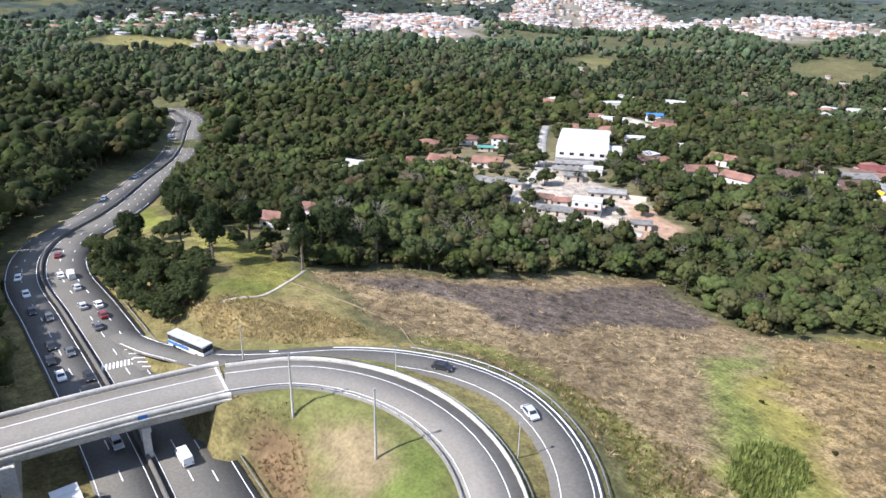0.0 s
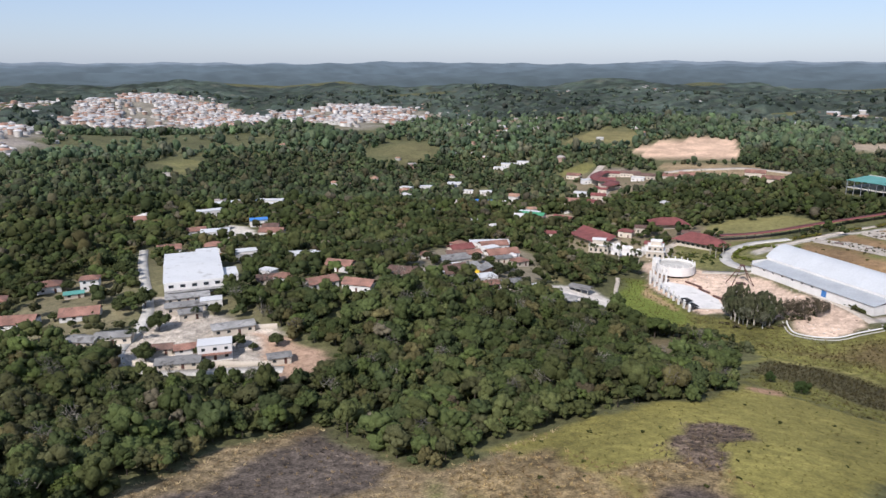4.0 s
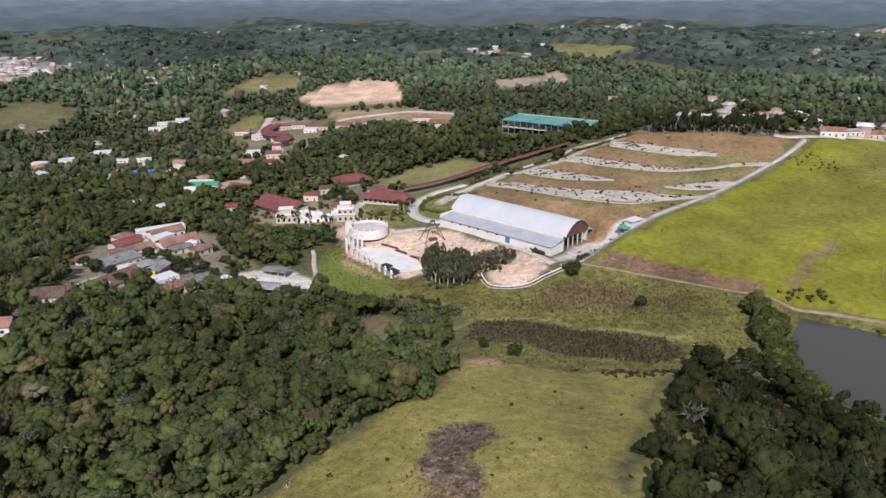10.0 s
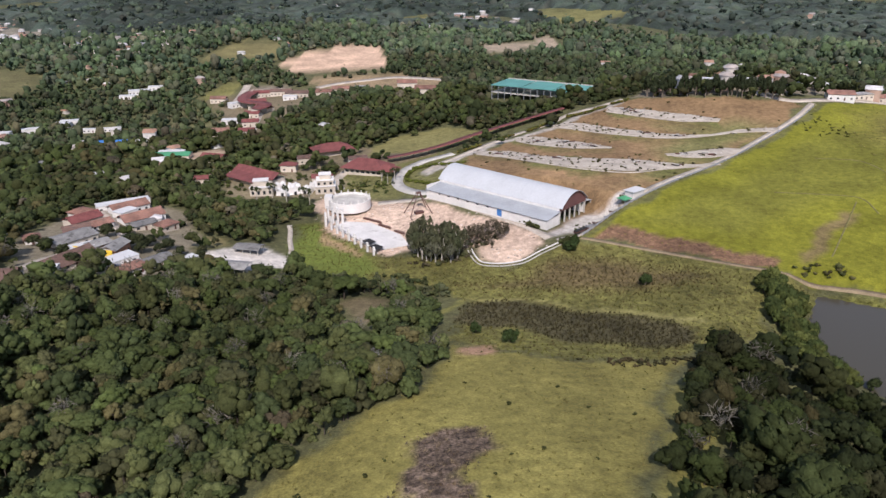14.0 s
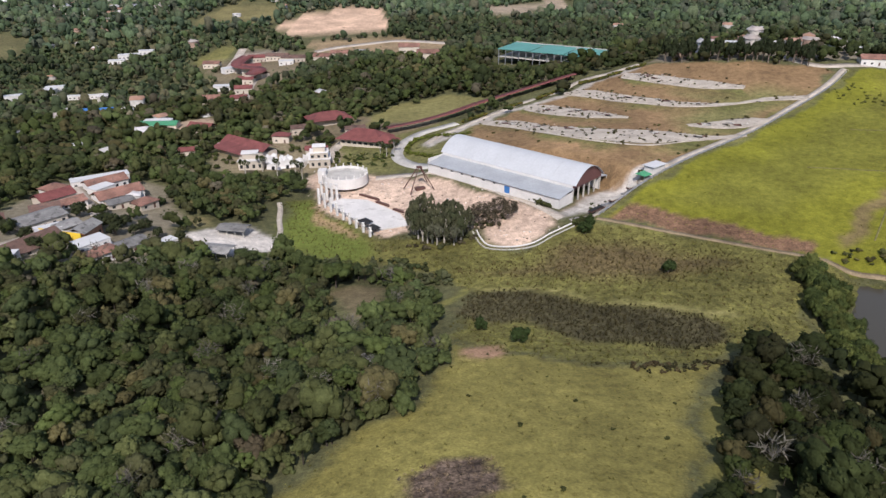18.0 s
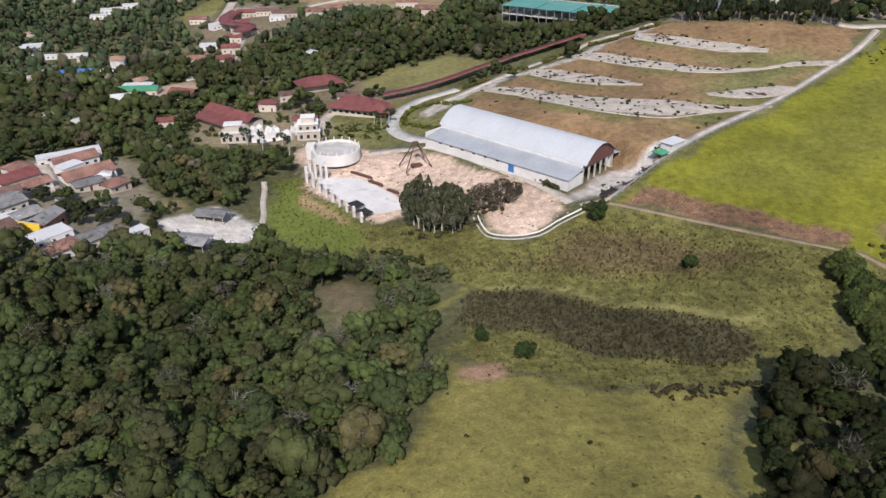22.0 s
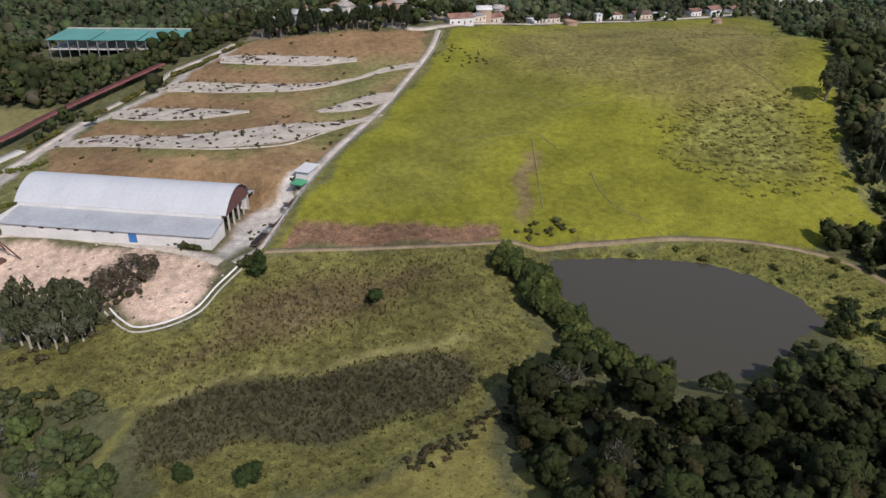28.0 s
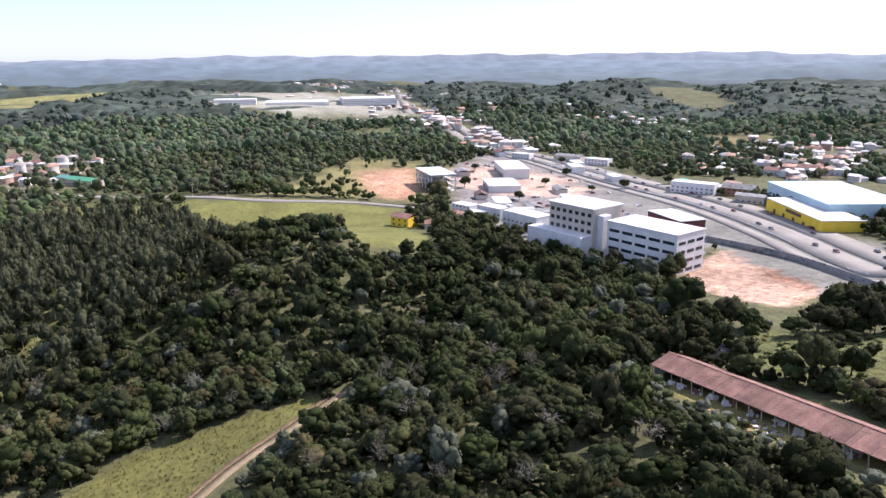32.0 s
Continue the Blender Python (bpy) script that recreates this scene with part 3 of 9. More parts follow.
# what grows or lies there, and how many of the trees keep away
COVERS = [
    (MEADOW_RIM, (0.17, 0.155, 0.045), 0.0),     (SCRUB_CLEARING, (0.115, 0.112, 0.05), 0.4),     (FOOT, (0.13, 0.12, 0.04), 1.0), (VERGE, (0.165, 0.14, 0.058), 1.0), (BURNT, (0.19, 0.142, 0.08), 1.0), (RAMP_BANK, (0.145, 0.14, 0.045), 1.0), (MEADOW, (0.20, 0.175, 0.05), 1.0), (CHAR, (0.098, 0.078, 0.062), 1.0),
    (STRAW, (0.20, 0.146, 0.074), 1.0), (YELLOW_STREAK, (0.22, 0.18, 0.06), 1.0), (SCAR, (0.115, 0.084, 0.06), 1.0), (LOW_SCAR, (0.11, 0.084, 0.066), 1.0), (MEADOW_FOOT, (0.20, 0.175, 0.05), 1.0), (GREEN_STRIP, (0.135, 0.15, 0.042), 1.0), (MARSH, (0.12, 0.112, 0.033), 1.0), (DARK_REEDS, (0.066, 0.058, 0.028), 1.0),
    (BROWN_REEDS, (0.105, 0.08, 0.036), 1.0), (EUCALYPTS, (0.12, 0.12, 0.04), 0.0), (LIME, (0.163, 0.162, 0.018), 1.0), (LIME_DARK, (0.14, 0.138, 0.022), 1.0), (DRY_TOP, (0.168, 0.146, 0.042), 1.0), (SHRUB_SLOPE, (0.14, 0.138, 0.035), 1.0), (TRAMPLED, (0.17, 0.13, 0.055), 1.0), (FENCE_STRIP, (0.14, 0.135, 0.036), 1.0), (CLEARING_SMALL, (0.155, 0.125, 0.07), 1.0), (LIGHT_STRIPE, (0.21, 0.19, 0.07), 1.0), (LEFT_STRIPE, (0.17, 0.16, 0.05), 1.0), (MUD, (0.26, 0.16, 0.10), 1.0), (SOIL_BAND, (0.17, 0.10, 0.06), 1.0), (BANK, (0.112, 0.11, 0.028), 1.0),
    (VALLEY_MEADOW, (0.112, 0.108, 0.032), 1.0), (SITE, (0.49, 0.365, 0.275), 1.0), (TERRACES, (0.205, 0.132, 0.068), 1.0), (GREEN_TERRACE, (0.15, 0.14, 0.055), 1.0), (GREEN_NOOK, (0.115, 0.14, 0.028), 1.0), (TOWN_A, (0.24, 0.21, 0.18), 0.93), (TOWN_B, (0.24, 0.21, 0.18), 0.93), (TOWN_MAIN, (0.2, 0.18, 0.14), 0.84), (LOT, (0.5, 0.46, 0.41), 1.0),
    (RESORT, (0.16, 0.13, 0.08), 0.6), (LAWN, (0.17, 0.155, 0.06), 0.97), (GARDEN, (0.125, 0.12, 0.045), 1.0), (THEME, (0.20, 0.165, 0.10), 1.0), (TOP_TOWN, (0.17, 0.145, 0.105), 0.72), (BROWN_YARD, (0.36, 0.27, 0.19), 1.0), (SITE_BANK, (0.27, 0.19, 0.10), 1.0), (PARK, (0.27, 0.22, 0.18), 0.85), (PARK_FIELD, (0.16, 0.15, 0.05), 1.0), (YARD, (0.20, 0.17, 0.06), 1.0),
    (WORKS, (0.37, 0.245, 0.17), 1.0), (ORCHARD, (0.1, 0.105, 0.036), 0.9), (PASTURE, (0.13, 0.13, 0.038), 0.95), (CUT_GREEN, (0.17, 0.15, 0.06), 0.9), (CUTTING, (0.40, 0.225, 0.14), 1.0), (CAMPUS, (0.20, 0.182, 0.165), 0.8), (EARTH_YARD, (0.42, 0.30, 0.225), 1.0), (SPOIL_HEAP, (0.23, 0.115, 0.065), 1.0), (ROAD_VERGE, (0.17, 0.165, 0.14), 1.0),
    (GOLD_BANK, (0.215, 0.165, 0.075), 1.0), (HILL_LAWN, (0.135, 0.145, 0.035), 0.95), (HIGH_LAWN, (0.17, 0.18, 0.04), 0.9), (ISLAND, (0.125, 0.128, 0.045), 1.0), (GRASSY_LOOP, (0.11, 0.135, 0.035), 1.0), (ISLAND_EARTH, (0.19, 0.15, 0.085), 1.0), (ISLAND_SLOPE, (0.19, 0.13, 0.07), 1.0), (HILLSIDE, (0.17, 0.16, 0.042), 0.9), (BANK_BUSH, (0.09, 0.09, 0.03), 0.5),
    (QUARRY, (0.52, 0.36, 0.25), 1.0), (QUARRY_HILL, (0.16, 0.14, 0.06), 0.9), (RIDGE_BARE, (0.26, 0.19, 0.11), 0.9), (FAR_FIELD, (0.17, 0.16, 0.06), 1.0), (FAR_FIELD_B, (0.15, 0.14, 0.05), 1.0),
    (FAR_SCAR, (0.3, 0.24, 0.17), 0.9), (CLEARING_A, (0.16, 0.15, 0.06), 1.0), (CLEARING_B, (0.12, 0.11, 0.05), 1.0), (HILL_PASTURE, (0.19, 0.17, 0.06), 1.0), (EAST_PASTURE, (0.19, 0.18, 0.07), 1.0),
    (EAST_SOIL, (0.36, 0.25, 0.17), 1.0), (FACTORY, (0.27, 0.26, 0.2), 0.97), (ROUND_PARK, (0.13, 0.16, 0.04), 1.0), (SOUTH_FIELD, (0.2, 0.16, 0.07), 1.0), (WEST_PASTURE, (0.19, 0.18, 0.07), 1.0), (VILLAGE, (0.16, 0.13, 0.08), 0.5),
    (SUBURB, (0.15, 0.13, 0.08), 0.6), (BRICK_TOWN, (0.2, 0.15, 0.1), 0.8), (ORANGE_SOIL, (0.27, 0.17, 0.09), 1.0), 
    (TERRACE_EDGE, (0.35, 0.32, 0.28), 1.0), (APRON, (0.42, 0.39, 0.35), 1.0),
    (TOWN, (0.125, 0.115, 0.06), 0.5), (TOWN_COURT, (0.40, 0.35, 0.29), 1.0), (HAMLET_YARD, (0.2, 0.17, 0.08), 0.85), (WEST_YARD, (0.15, 0.16, 0.05), 1.0), (UPPER_LOT, (0.46, 0.42, 0.36), 1.0), (SPOIL_PATCH, (0.34, 0.23, 0.16), 0.85), (HAMLET, (0.16, 0.14, 0.08), 0.7), (EAST_HAMLET, (0.19, 0.165, 0.115), 0.85),
]
WOOD_FLOOR = (0.088, 0.088, 0.04)
# covers that fade in over some metres, and covers that are ragged with clumps
SOFT = [(ISLAND_EARTH, 4), (ISLAND_SLOPE, 2), (SPOIL_HEAP, 5), (SITE_BANK, 1.5), (GARDEN, 4), (PARK, 10), (EARTH_YARD, 8), (RAMP_BANK, 5), (MEADOW_FOOT, 5), (DRY_TOP, 45), (HILL_LAWN, 4), (GOLD_BANK, 2), (LIGHT_STRIPE, 1.5), (LEFT_STRIPE, 1.5), (CUTTING, 14), (CUT_GREEN, 10), (GREEN_TERRACE, 22), (GREEN_NOOK, 8), (SHRUB_SLOPE, 26), (BROWN_REEDS, 12), (DARK_REEDS, 4), (CHAR, 4), (SCAR, 1.5), (MEADOW_RIM, 2), (GREEN_STRIP, 7), (STRAW, 4), (LOW_SCAR, 5), (FENCE_STRIP, 5), (EUCALYPTS, 8), (GRASSY_LOOP, 4), (ISLAND, 5), (MEADOW, 4), (BURNT, 4), (ORANGE_SOIL, 6), (HILLSIDE, 6), (SOIL_BAND, 2), (TRAMPLED, 4), (LIME_DARK, 20)]
RAGGED = [(SPOIL_HEAP, 0.9), (PARK, 0.8), (EARTH_YARD, 0.5), (GARDEN, 0.5), (ORCHARD, 0.9), (RAMP_BANK, 0.7), (MEADOW_FOOT, 0.4), (GOLD_BANK, 0.6), (HILL_LAWN, 0.4), (CAMPUS, 0.5), (CUTTING, 0.7), (TOWN_COURT, 0.5), (BURNT, 0.85), (SCAR, 1.0), (CHAR, 0.9), (MARSH, 0.6), (BROWN_REEDS, 0.7), (DARK_REEDS, 0.6), (DRY_TOP, 0.55), (SHRUB_SLOPE, 0.9), (BANK, 0.7), (LIME, 0.22), (LIME_DARK, 0.25), (MEADOW, 0.3), (SITE, 0.35), (WORKS, 0.6), (VERGE, 0.5), (SOIL_BAND, 0.6), (HILLSIDE, 0.6), (GREEN_STRIP, 0.7), (STRAW, 0.9), (LOW_SCAR, 0.9), (TERRACES, 0.3), (GREEN_TERRACE, 0.4), (EUCALYPTS, 0.8)]


def wander(p, size, amount):
    """Shift points by smooth noise, so that edges run unevenly."""
    a = np.sin(p[:, 0] / size + 1.7 * np.sin(p[:, 1] / size * 0.7)) + np.sin(p[:, 1] / size * 1.9 + p[:, 0] / size * 0.6 + 1)
    b = np.sin(p[:, 1] / size + 1.3 * np.sin(p[:, 0] / size * 0.8 + 2)) + np.sin(p[:, 0] / size * 1.7 - p[:, 1] / size * 0.5)
    return p + np.stack([a, b], 1) * amount * 0.5


def mesh_of(name, co, faces, materials, colour=None, layer="tint", smooth=False):
    """A mesh from arrays: co (n, 3), faces (m, 3 or 4)."""
    me = bpy.data.meshes.new(name)
    co, faces = np.asarray(co, np.float32), np.asarray(faces, np.int32)
    k = faces.shape[1]
    me.vertices.add(len(co))
    me.vertices.foreach_set("co", co.ravel())
    me.loops.add(faces.size)
    me.loops.foreach_set("vertex_index", faces.ravel())
    me.polygons.add(len(faces))
    me.polygons.foreach_set("loop_start", np.arange(0, faces.size, k, dtype=np.int32))
    me.polygons.foreach_set("loop_total", np.full(len(faces), k, np.int32))
    if smooth:
        me.polygons.foreach_set("use_smooth", np.ones(len(faces), bool))
    for m in materials:
        me.materials.append(m)
    if colour is not None:
        a = me.color_attributes.new(layer, "FLOAT_COLOR", "POINT")
        a.data.foreach_set("color", (colour if colour.shape[1] == 4 else np.c_[colour, np.ones(len(co))]).astype(np.float32).ravel())
    me.update(calc_edges=True)
    return me


def axis(lo, hi, near, far_lo, far_hi):
    mid = np.arange(lo, hi + near, near)
    out = [near]
    while sum(out) < 5200:
        out.append(out[-1] * 1.11)
    up = mid[-1] + np.cumsum(out)
    down = mid[0] - np.cumsum(out)
    return np.r_[down[down > far_lo][::-1], mid, up[up < far_hi]]


def build_ground():
    xs, ys = axis(-320, 350, 2.5, -4900, 4900), axis(-100, 560, 2.5, -3800, 4900)
    gx, gy = np.meshgrid(xs, ys)
    p = np.stack([gx.ravel(), gy.ravel()], 1)
    z = ground(p)
    col = np.tile(np.array((*WOOD_FLOOR, 0.4)), (len(p), 1))
    q = wander(wander(p, 9.0, 3.0), 3.0, 1.2)
    for poly, c, _ in COVERS:
        k = np.where(inside(q, poly))[0]
        soft = next((w for cover, w in SOFT if cover is poly), 3.0)
        rag = next((w for cover, w in RAGGED if cover is poly), 0.25)
        if len(k):
            edge = step(off_line(q[k], poly + poly[:1])[0], 0, soft)[:, None]
            col[k] = col[k] * (1 - edge) + np.array((*c, rag)) * edge
    # grass grows on the filled side of each terrace pad
    k = np.where(inside(p, TERRACES))[0]
    grass = np.zeros(len(k))
    for upper, lower in PADS:
        for far, much in ((4, 0.9), (9, 0.75), (14, 0.45)):
            grass = np.maximum(grass, inside(q[k] + [0, far], upper + lower[::-1]) * much)
    grass = (grass * (0.75 + 0.35 * np.sin(q[k, 0] / 9 + np.sin(q[k, 1] / 6))))[:, None].clip(0, 1)
    col[k] = col[k] * (1 - grass) + np.array((0.108, 0.11, 0.036, 0.4)) * grass
    i = np.arange(len(p)).reshape(gx.shape)
    faces = np.stack([i[:-1, :-1].ravel(), i[:-1, 1:].ravel(), i[1:, 1:].ravel(), i[1:, :-1].ravel()], 1)
    ob = new("ground", mesh_of("ground", np.c_[p, z], faces, [M_GROUND], col, "cover", True))
    tagged(ob, "rolling ground of meadow, burnt grass, marsh and woodland floor", "ground", kind="structure")


build_ground()


def ribbon(name, line, widths, mat, lift=0.0, label="", category="road", kind="structure", every=4.0, parent=None):
    """A strip of road along a line of (x, y[, z]), with its width (or from left to right edge) and an edge of its own."""
    pts = np.array([q[:2] for q in line], float)
    zs = np.array([q[2] for q in line], float) if len(line[0]) > 2 else None
    seg = np.hypot(*np.diff(pts, axis=0).T)
    s = np.r_[0, np.cumsum(seg)]
    u = np.linspace(0, s[-1], max(2, int(s[-1] / every) + 1))
    x, y = smooth_line(s, pts[:, 0], u), smooth_line(s, pts[:, 1], u)
    dx, dy = np.gradient(x), np.gradient(y)
    n = np.hypot(dx, dy)
    nx, ny = -dy / n, dx / n
    lo, hi = widths if isinstance(widths, tuple) else (-widths / 2, widths / 2)
    rows = []
    for o in (lo, hi):
        e = np.stack([x + nx * o, y + ny * o], 1)
        z = smooth_line(s, zs, u) if zs is not None else ground(e)
        rows.append(np.c_[e, z + lift])
    k = len(u)
    top = np.concatenate(rows)
    co = np.concatenate([top, top - [0, 0, 0.3]])
    i = np.arange(k - 1)
    f = [np.stack([i, i + k, i + k + 1, i + 1], 1)[:, ::-1], np.stack([i, i + 1, i + 1 + 2 * k, i + 2 * k], 1)[:, ::-1], np.stack([i + k, i + 3 * k, i + 3 * k + 1, i + k + 1], 1)[:, ::-1]]
    f = np.concatenate(f)[:, ::-1]
    ob = new(name, mesh_of(name, co, f, [mat]))
    if parent is not None:
        ob.parent = parent
        if label:
            ob["label"] = label
    else:
        tagged(ob, label, category, kind=kind)
    return ob


def smooth_line(s, v, u):
    """A smooth curve through the values v at s, read at u."""
    m = np.gradient(v, s)
    j = np.clip(np.searchsorted(s, u) - 1, 0, len(s) - 2)
    h = s[j + 1] - s[j]
    t = (u - s[j]) / h
    return ((2 * t ** 3 - 3 * t ** 2 + 1) * v[j] + (t ** 3 - 2 * t ** 2 + t) * h * m[j] + (3 * t ** 2 - 2 * t ** 3) * v[j + 1] + (t ** 3 - t ** 2) * h * m[j + 1])


def offset_line(line, o):
    pts = np.array(line, float)
    dx, dy = np.gradient(pts[:, 0]), np.gradient(pts[:, 1])
    n = np.hypot(dx, dy)
    return [tuple(q) for q in np.c_[pts[:, 0] - dy / n * o, pts[:, 1] + dx / n * o, pts[:, 2:]]]


ribbon("road", offset_line(HIGHWAY, 4.9), 9.0, M_ASPHALT, 0.05, "grey asphalt highway carriageway with white lines")
ribbon("road", offset_line(HIGHWAY, -6.5), 12.0, M_ASPHALT, 0.05, "grey asphalt highway carriageway with white lines")
ribbon("road", LOOP_RAMP[3:], 9.5, M_ASPHALT_WORN, 0.06, "pale worn asphalt loop ramp")
ribbon("road", OUTER_RAMP[6:], 8.0, M_ASPHALT, 0.07, "dark asphalt outer ramp with bright edge lines")


def build_pond():
    ring = LAKE
    pts = np.array(ring + ring[:1], float)
    s = np.r_[0, np.cumsum(np.hypot(*np.diff(pts, axis=0).T))]
    u = np.linspace(0, s[-1], 90)[:-1]
    x, y = smooth_line(s, pts[:, 0], u), smooth_line(s, pts[:, 1], u)
    cx, cy = x.mean(), y.mean()
    grow = 1.03
    bm = bmesh.new()
    vs = [bm.verts.new((cx + (a - cx) * grow, cy + (b - cy) * grow, LAKE_LEVEL)) for a, b in zip(x, y)]
    bm.faces.new(vs)
    me = bpy.data.meshes.new("water")
    bm.to_mesh(me)
    bm.free()
    me.materials.append(M_WATER)
    tagged(new("water", me), "still dark grey-brown pond water", "pond", kind="structure")


build_pond()


# ---- roads and plots ----
MID_PATH = [(40, -44), (8, -20), (0, 30), (3, 90), (5, 140)]


# houses: x, y, turn, width, depth, height of the walls, kind
TOWN_HOUSES = [(-219, 185, 46, 18, 7, 2.7, 'grey'), (-211, 176, 46, 16, 7, 2.6, 'grey'), (-204, 184, 46, 9, 6, 2.8, 'flat'), (-203, 171, 50, 9, 6, 2.6, 'grey'), (-177, 168, 46, 16, 7, 3.0, 'grey'), (-168, 149, 46, 12, 7, 5.8, 'awning'), (-174, 137, 40, 15, 7, 2.8, 'grey'), (-180, 147, 46, 9, 5, 2.6, 'tile'), (-145, 157, 46, 8, 5, 2.6, 'grey'), (-188, 142, 46, 8, 5, 2.6, 'brown'), (-212, 141, 30, 13, 7, 2.5, 'grey'), (-219, 133, 30, 11, 7, 2.4, 'grey'), (-224, 216, 46, 8, 13, 4.5, 'flat')]
TOWN_BACK = [(-308, 256, 46, 13, 8, 3.2, 'tile'), (-396, 309, 30, 17, 9, 4, 'tile'), (-339, 307, 46, 12, 7, 3.5, 'tile'), (-319, 304, 46, 18, 11, 6, 'white'), (-330, 358, 46, 12, 8, 5, 'blue'), (-309, 347, 30, 11, 8, 4, 'brown'), (-392, 364, 60, 34, 9, 4, 'flat'), (-413, 414, 50, 30, 10, 4, 'flat'), (-402, 455, 30, 24, 10, 4, 'flat'), (-225, 272, 46, 18, 6, 3.5, 'flat'), (-200, 216, 46, 10, 7, 3, 'brown'), (-172, 220, 60, 14, 8, 3.2, 'tile'), (-174, 248, 60, 8, 6, 3.2, 'tile')]
HAMLET_HOUSES = [(-265, 114, 60, 12, 8, 2.8, 'tile'), (-294, 144, 50, 11, 8, 2.8, 'tile'), (-260, 134, 40, 14, 9, 2.8, 'tile'), (-291, 169, 46, 10, 8, 3.0, 'tile'), (-246, 152, 46, 15, 9, 2.9, 'tile'), (-275, 179, 46, 8, 6, 6.0, 'tile'), (-272, 168, 46, 8, 5, 2.6, 'teal'), (-275, 91, 40, 16, 8, 2.6, 'flat')]
WOOD_HOUSES = [(-174, 31, 40, 7, 6, 6.5, "tile"), (-172, 22, 40, 15, 7, 3.8, "tile")]
EAST_HOUSES = [(-160, 388, 31, 26, 7, 3.6, "flat"), (-154, 380, 36, 18, 9, 3.2, "tile"), (-152, 371, 66, 10, 7, 3.6, "white"), (-142, 365, 37, 20, 10, 3.4, "tile"), (-137, 354, 40, 11, 7, 3.0, "grey"), (-127, 356, 51, 9, 8, 3.6, "cream"), (-173, 369, 67, 9, 8, 3, "tile"), (-165, 354, 55, 15, 9, 3, "maroon"), (-156, 350, 50, 11, 7, 2.8, "tile"), (-159, 335, 39, 11, 9, 3, "brown"), (-155, 321, 45, 18, 12, 3, "grey")]
EAST_LOW = [(-146, 311, 40, 9, 6, 3.2, "flat"), (-141, 315, 47, 9, 8, 3.2, "grey"), (-132, 311, 87, 11, 7, 4.8, "brick"), (-126, 300, 51, 13, 8, 2.6, "flat"), (-118, 292, 50, 10, 7, 2.6, "tile"), (-113, 304, 57, 12, 8, 2.8, "grey"), (-142, 291, 57, 20, 12, 2.8, "brown"), (-142, 276, 86, 6, 7, 3, "flat"), (-103, 315, 56, 6, 5, 2.6, "white"), (-171, 320, 36, 6, 7, 3, "tile"), (-151, 260, 10, 15, 10, 3.4, "brown"), (-187, 318, 10, 10, 7, 3, "grey")]
RESORT_HOUSES = [(-89, 475, 0, 10, 7, 4, "maroon"), (-146, 506, -20, 16, 10, 4, "maroon"), (-180, 524, 4, 24, 12, 4, "green"), (-64, 447, 5, 12, 6, 4, "maroon"), (-113, 466, -30, 9, 7, 4, "maroon"), (-140, 447, 5, 14, 6, 3, "maroon"), (-185, 535, 0, 18, 9, 4, "flat"), (-256, 606, 10, 24, 10, 4, "blue"), (-82, 492, 20, 9, 6, 4, "brown"), (-46, 486, 20, 12, 6, 4, "brown")]
VILLAGE_HOUSES = [(-217, 778, 0, 16, 9, 4, "cream"), (-190, 752, 40, 20, 10, 4, "flat"), (-171, 747, 20, 18, 9, 4, "maroon"), (-156, 713, -30, 18, 9, 4, "maroon"), (-162, 690, 0, 14, 8, 4, "maroon"), (-154, 647, 10, 14, 8, 4, "maroon"), (-171, 786, 10, 22, 9, 4, "maroon"), (-153, 786, 0, 22, 9, 4, "brown"), (-132, 768, 0, 26, 9, 4, "brown"), (-139, 759, 0, 14, 8, 4, "flat"), (-147, 604, 0, 12, 8, 4, "maroon"), (-172, 618, 0, 14, 9, 4, "cream"), (-178, 670, 0, 14, 8, 4, "flat")]
RIDGE_HOUSES = [(-103, 753, 0, 16, 10, 5, "cream"), (-87, 763, 0, 18, 10, 5, "cream"), (-67, 774, 0, 14, 8, 4, "grey"), (-18, 700, 0, 18, 10, 5, "cream"), (-1, 654, 0, 18, 10, 5, "cream"), (-305, 677, 8, 40, 4, 3, "flat"), (-319, 830, 20, 22, 10, 4, "flat"), (-306, 846, 20, 16, 8, 4, "flat"), (-325, 811, 20, 16, 8, 4, "flat"), (-341, 709, 20, 16, 8, 4, "flat"), (-359, 672, 20, 14, 8, 4, "flat")]
HILLTOP_HOUSES = [(282, 511, -15, 17, 9, 4, "tile"), (303, 522, 5, 16, 8, 3.4, "grey"), (322, 525, 5, 14, 8, 3.4, "cream"), (374, 570, -15, 9, 7, 6.5, "tile"), (383, 533, -5, 16, 8, 3.4, "brown"), (363, 528, 5, 9, 6, 3.4, "white"), (240, 518, -15, 11, 6, 2.9, "cream"), (216, 538, -15, 17, 7, 2.8, "grey"), (206, 556, -15, 12, 8, 4, "white"), (206, 596, -15, 14, 9, 5, "tile"), (405, 532, -5, 8, 6, 5, "brick"), (430, 526, -15, 5, 5, 6, "white"), (478, 524, -10, 18, 9, 4, "brown"), (500, 522, -5, 12, 8, 4, "flat"), (574, 524, 0, 16, 10, 5, "tile"), (720, 550, -20, 12, 8, 4, "white"), (754, 545, -20, 18, 10, 5, "tile"), (780, 536, -20, 20, 8, 4, "white"), (455, 532, -10, 11, 8, 4, "tile"), (545, 522, 0, 12, 8, 3.6, "tile"), (610, 528, 5, 13, 8, 4, "tile")]
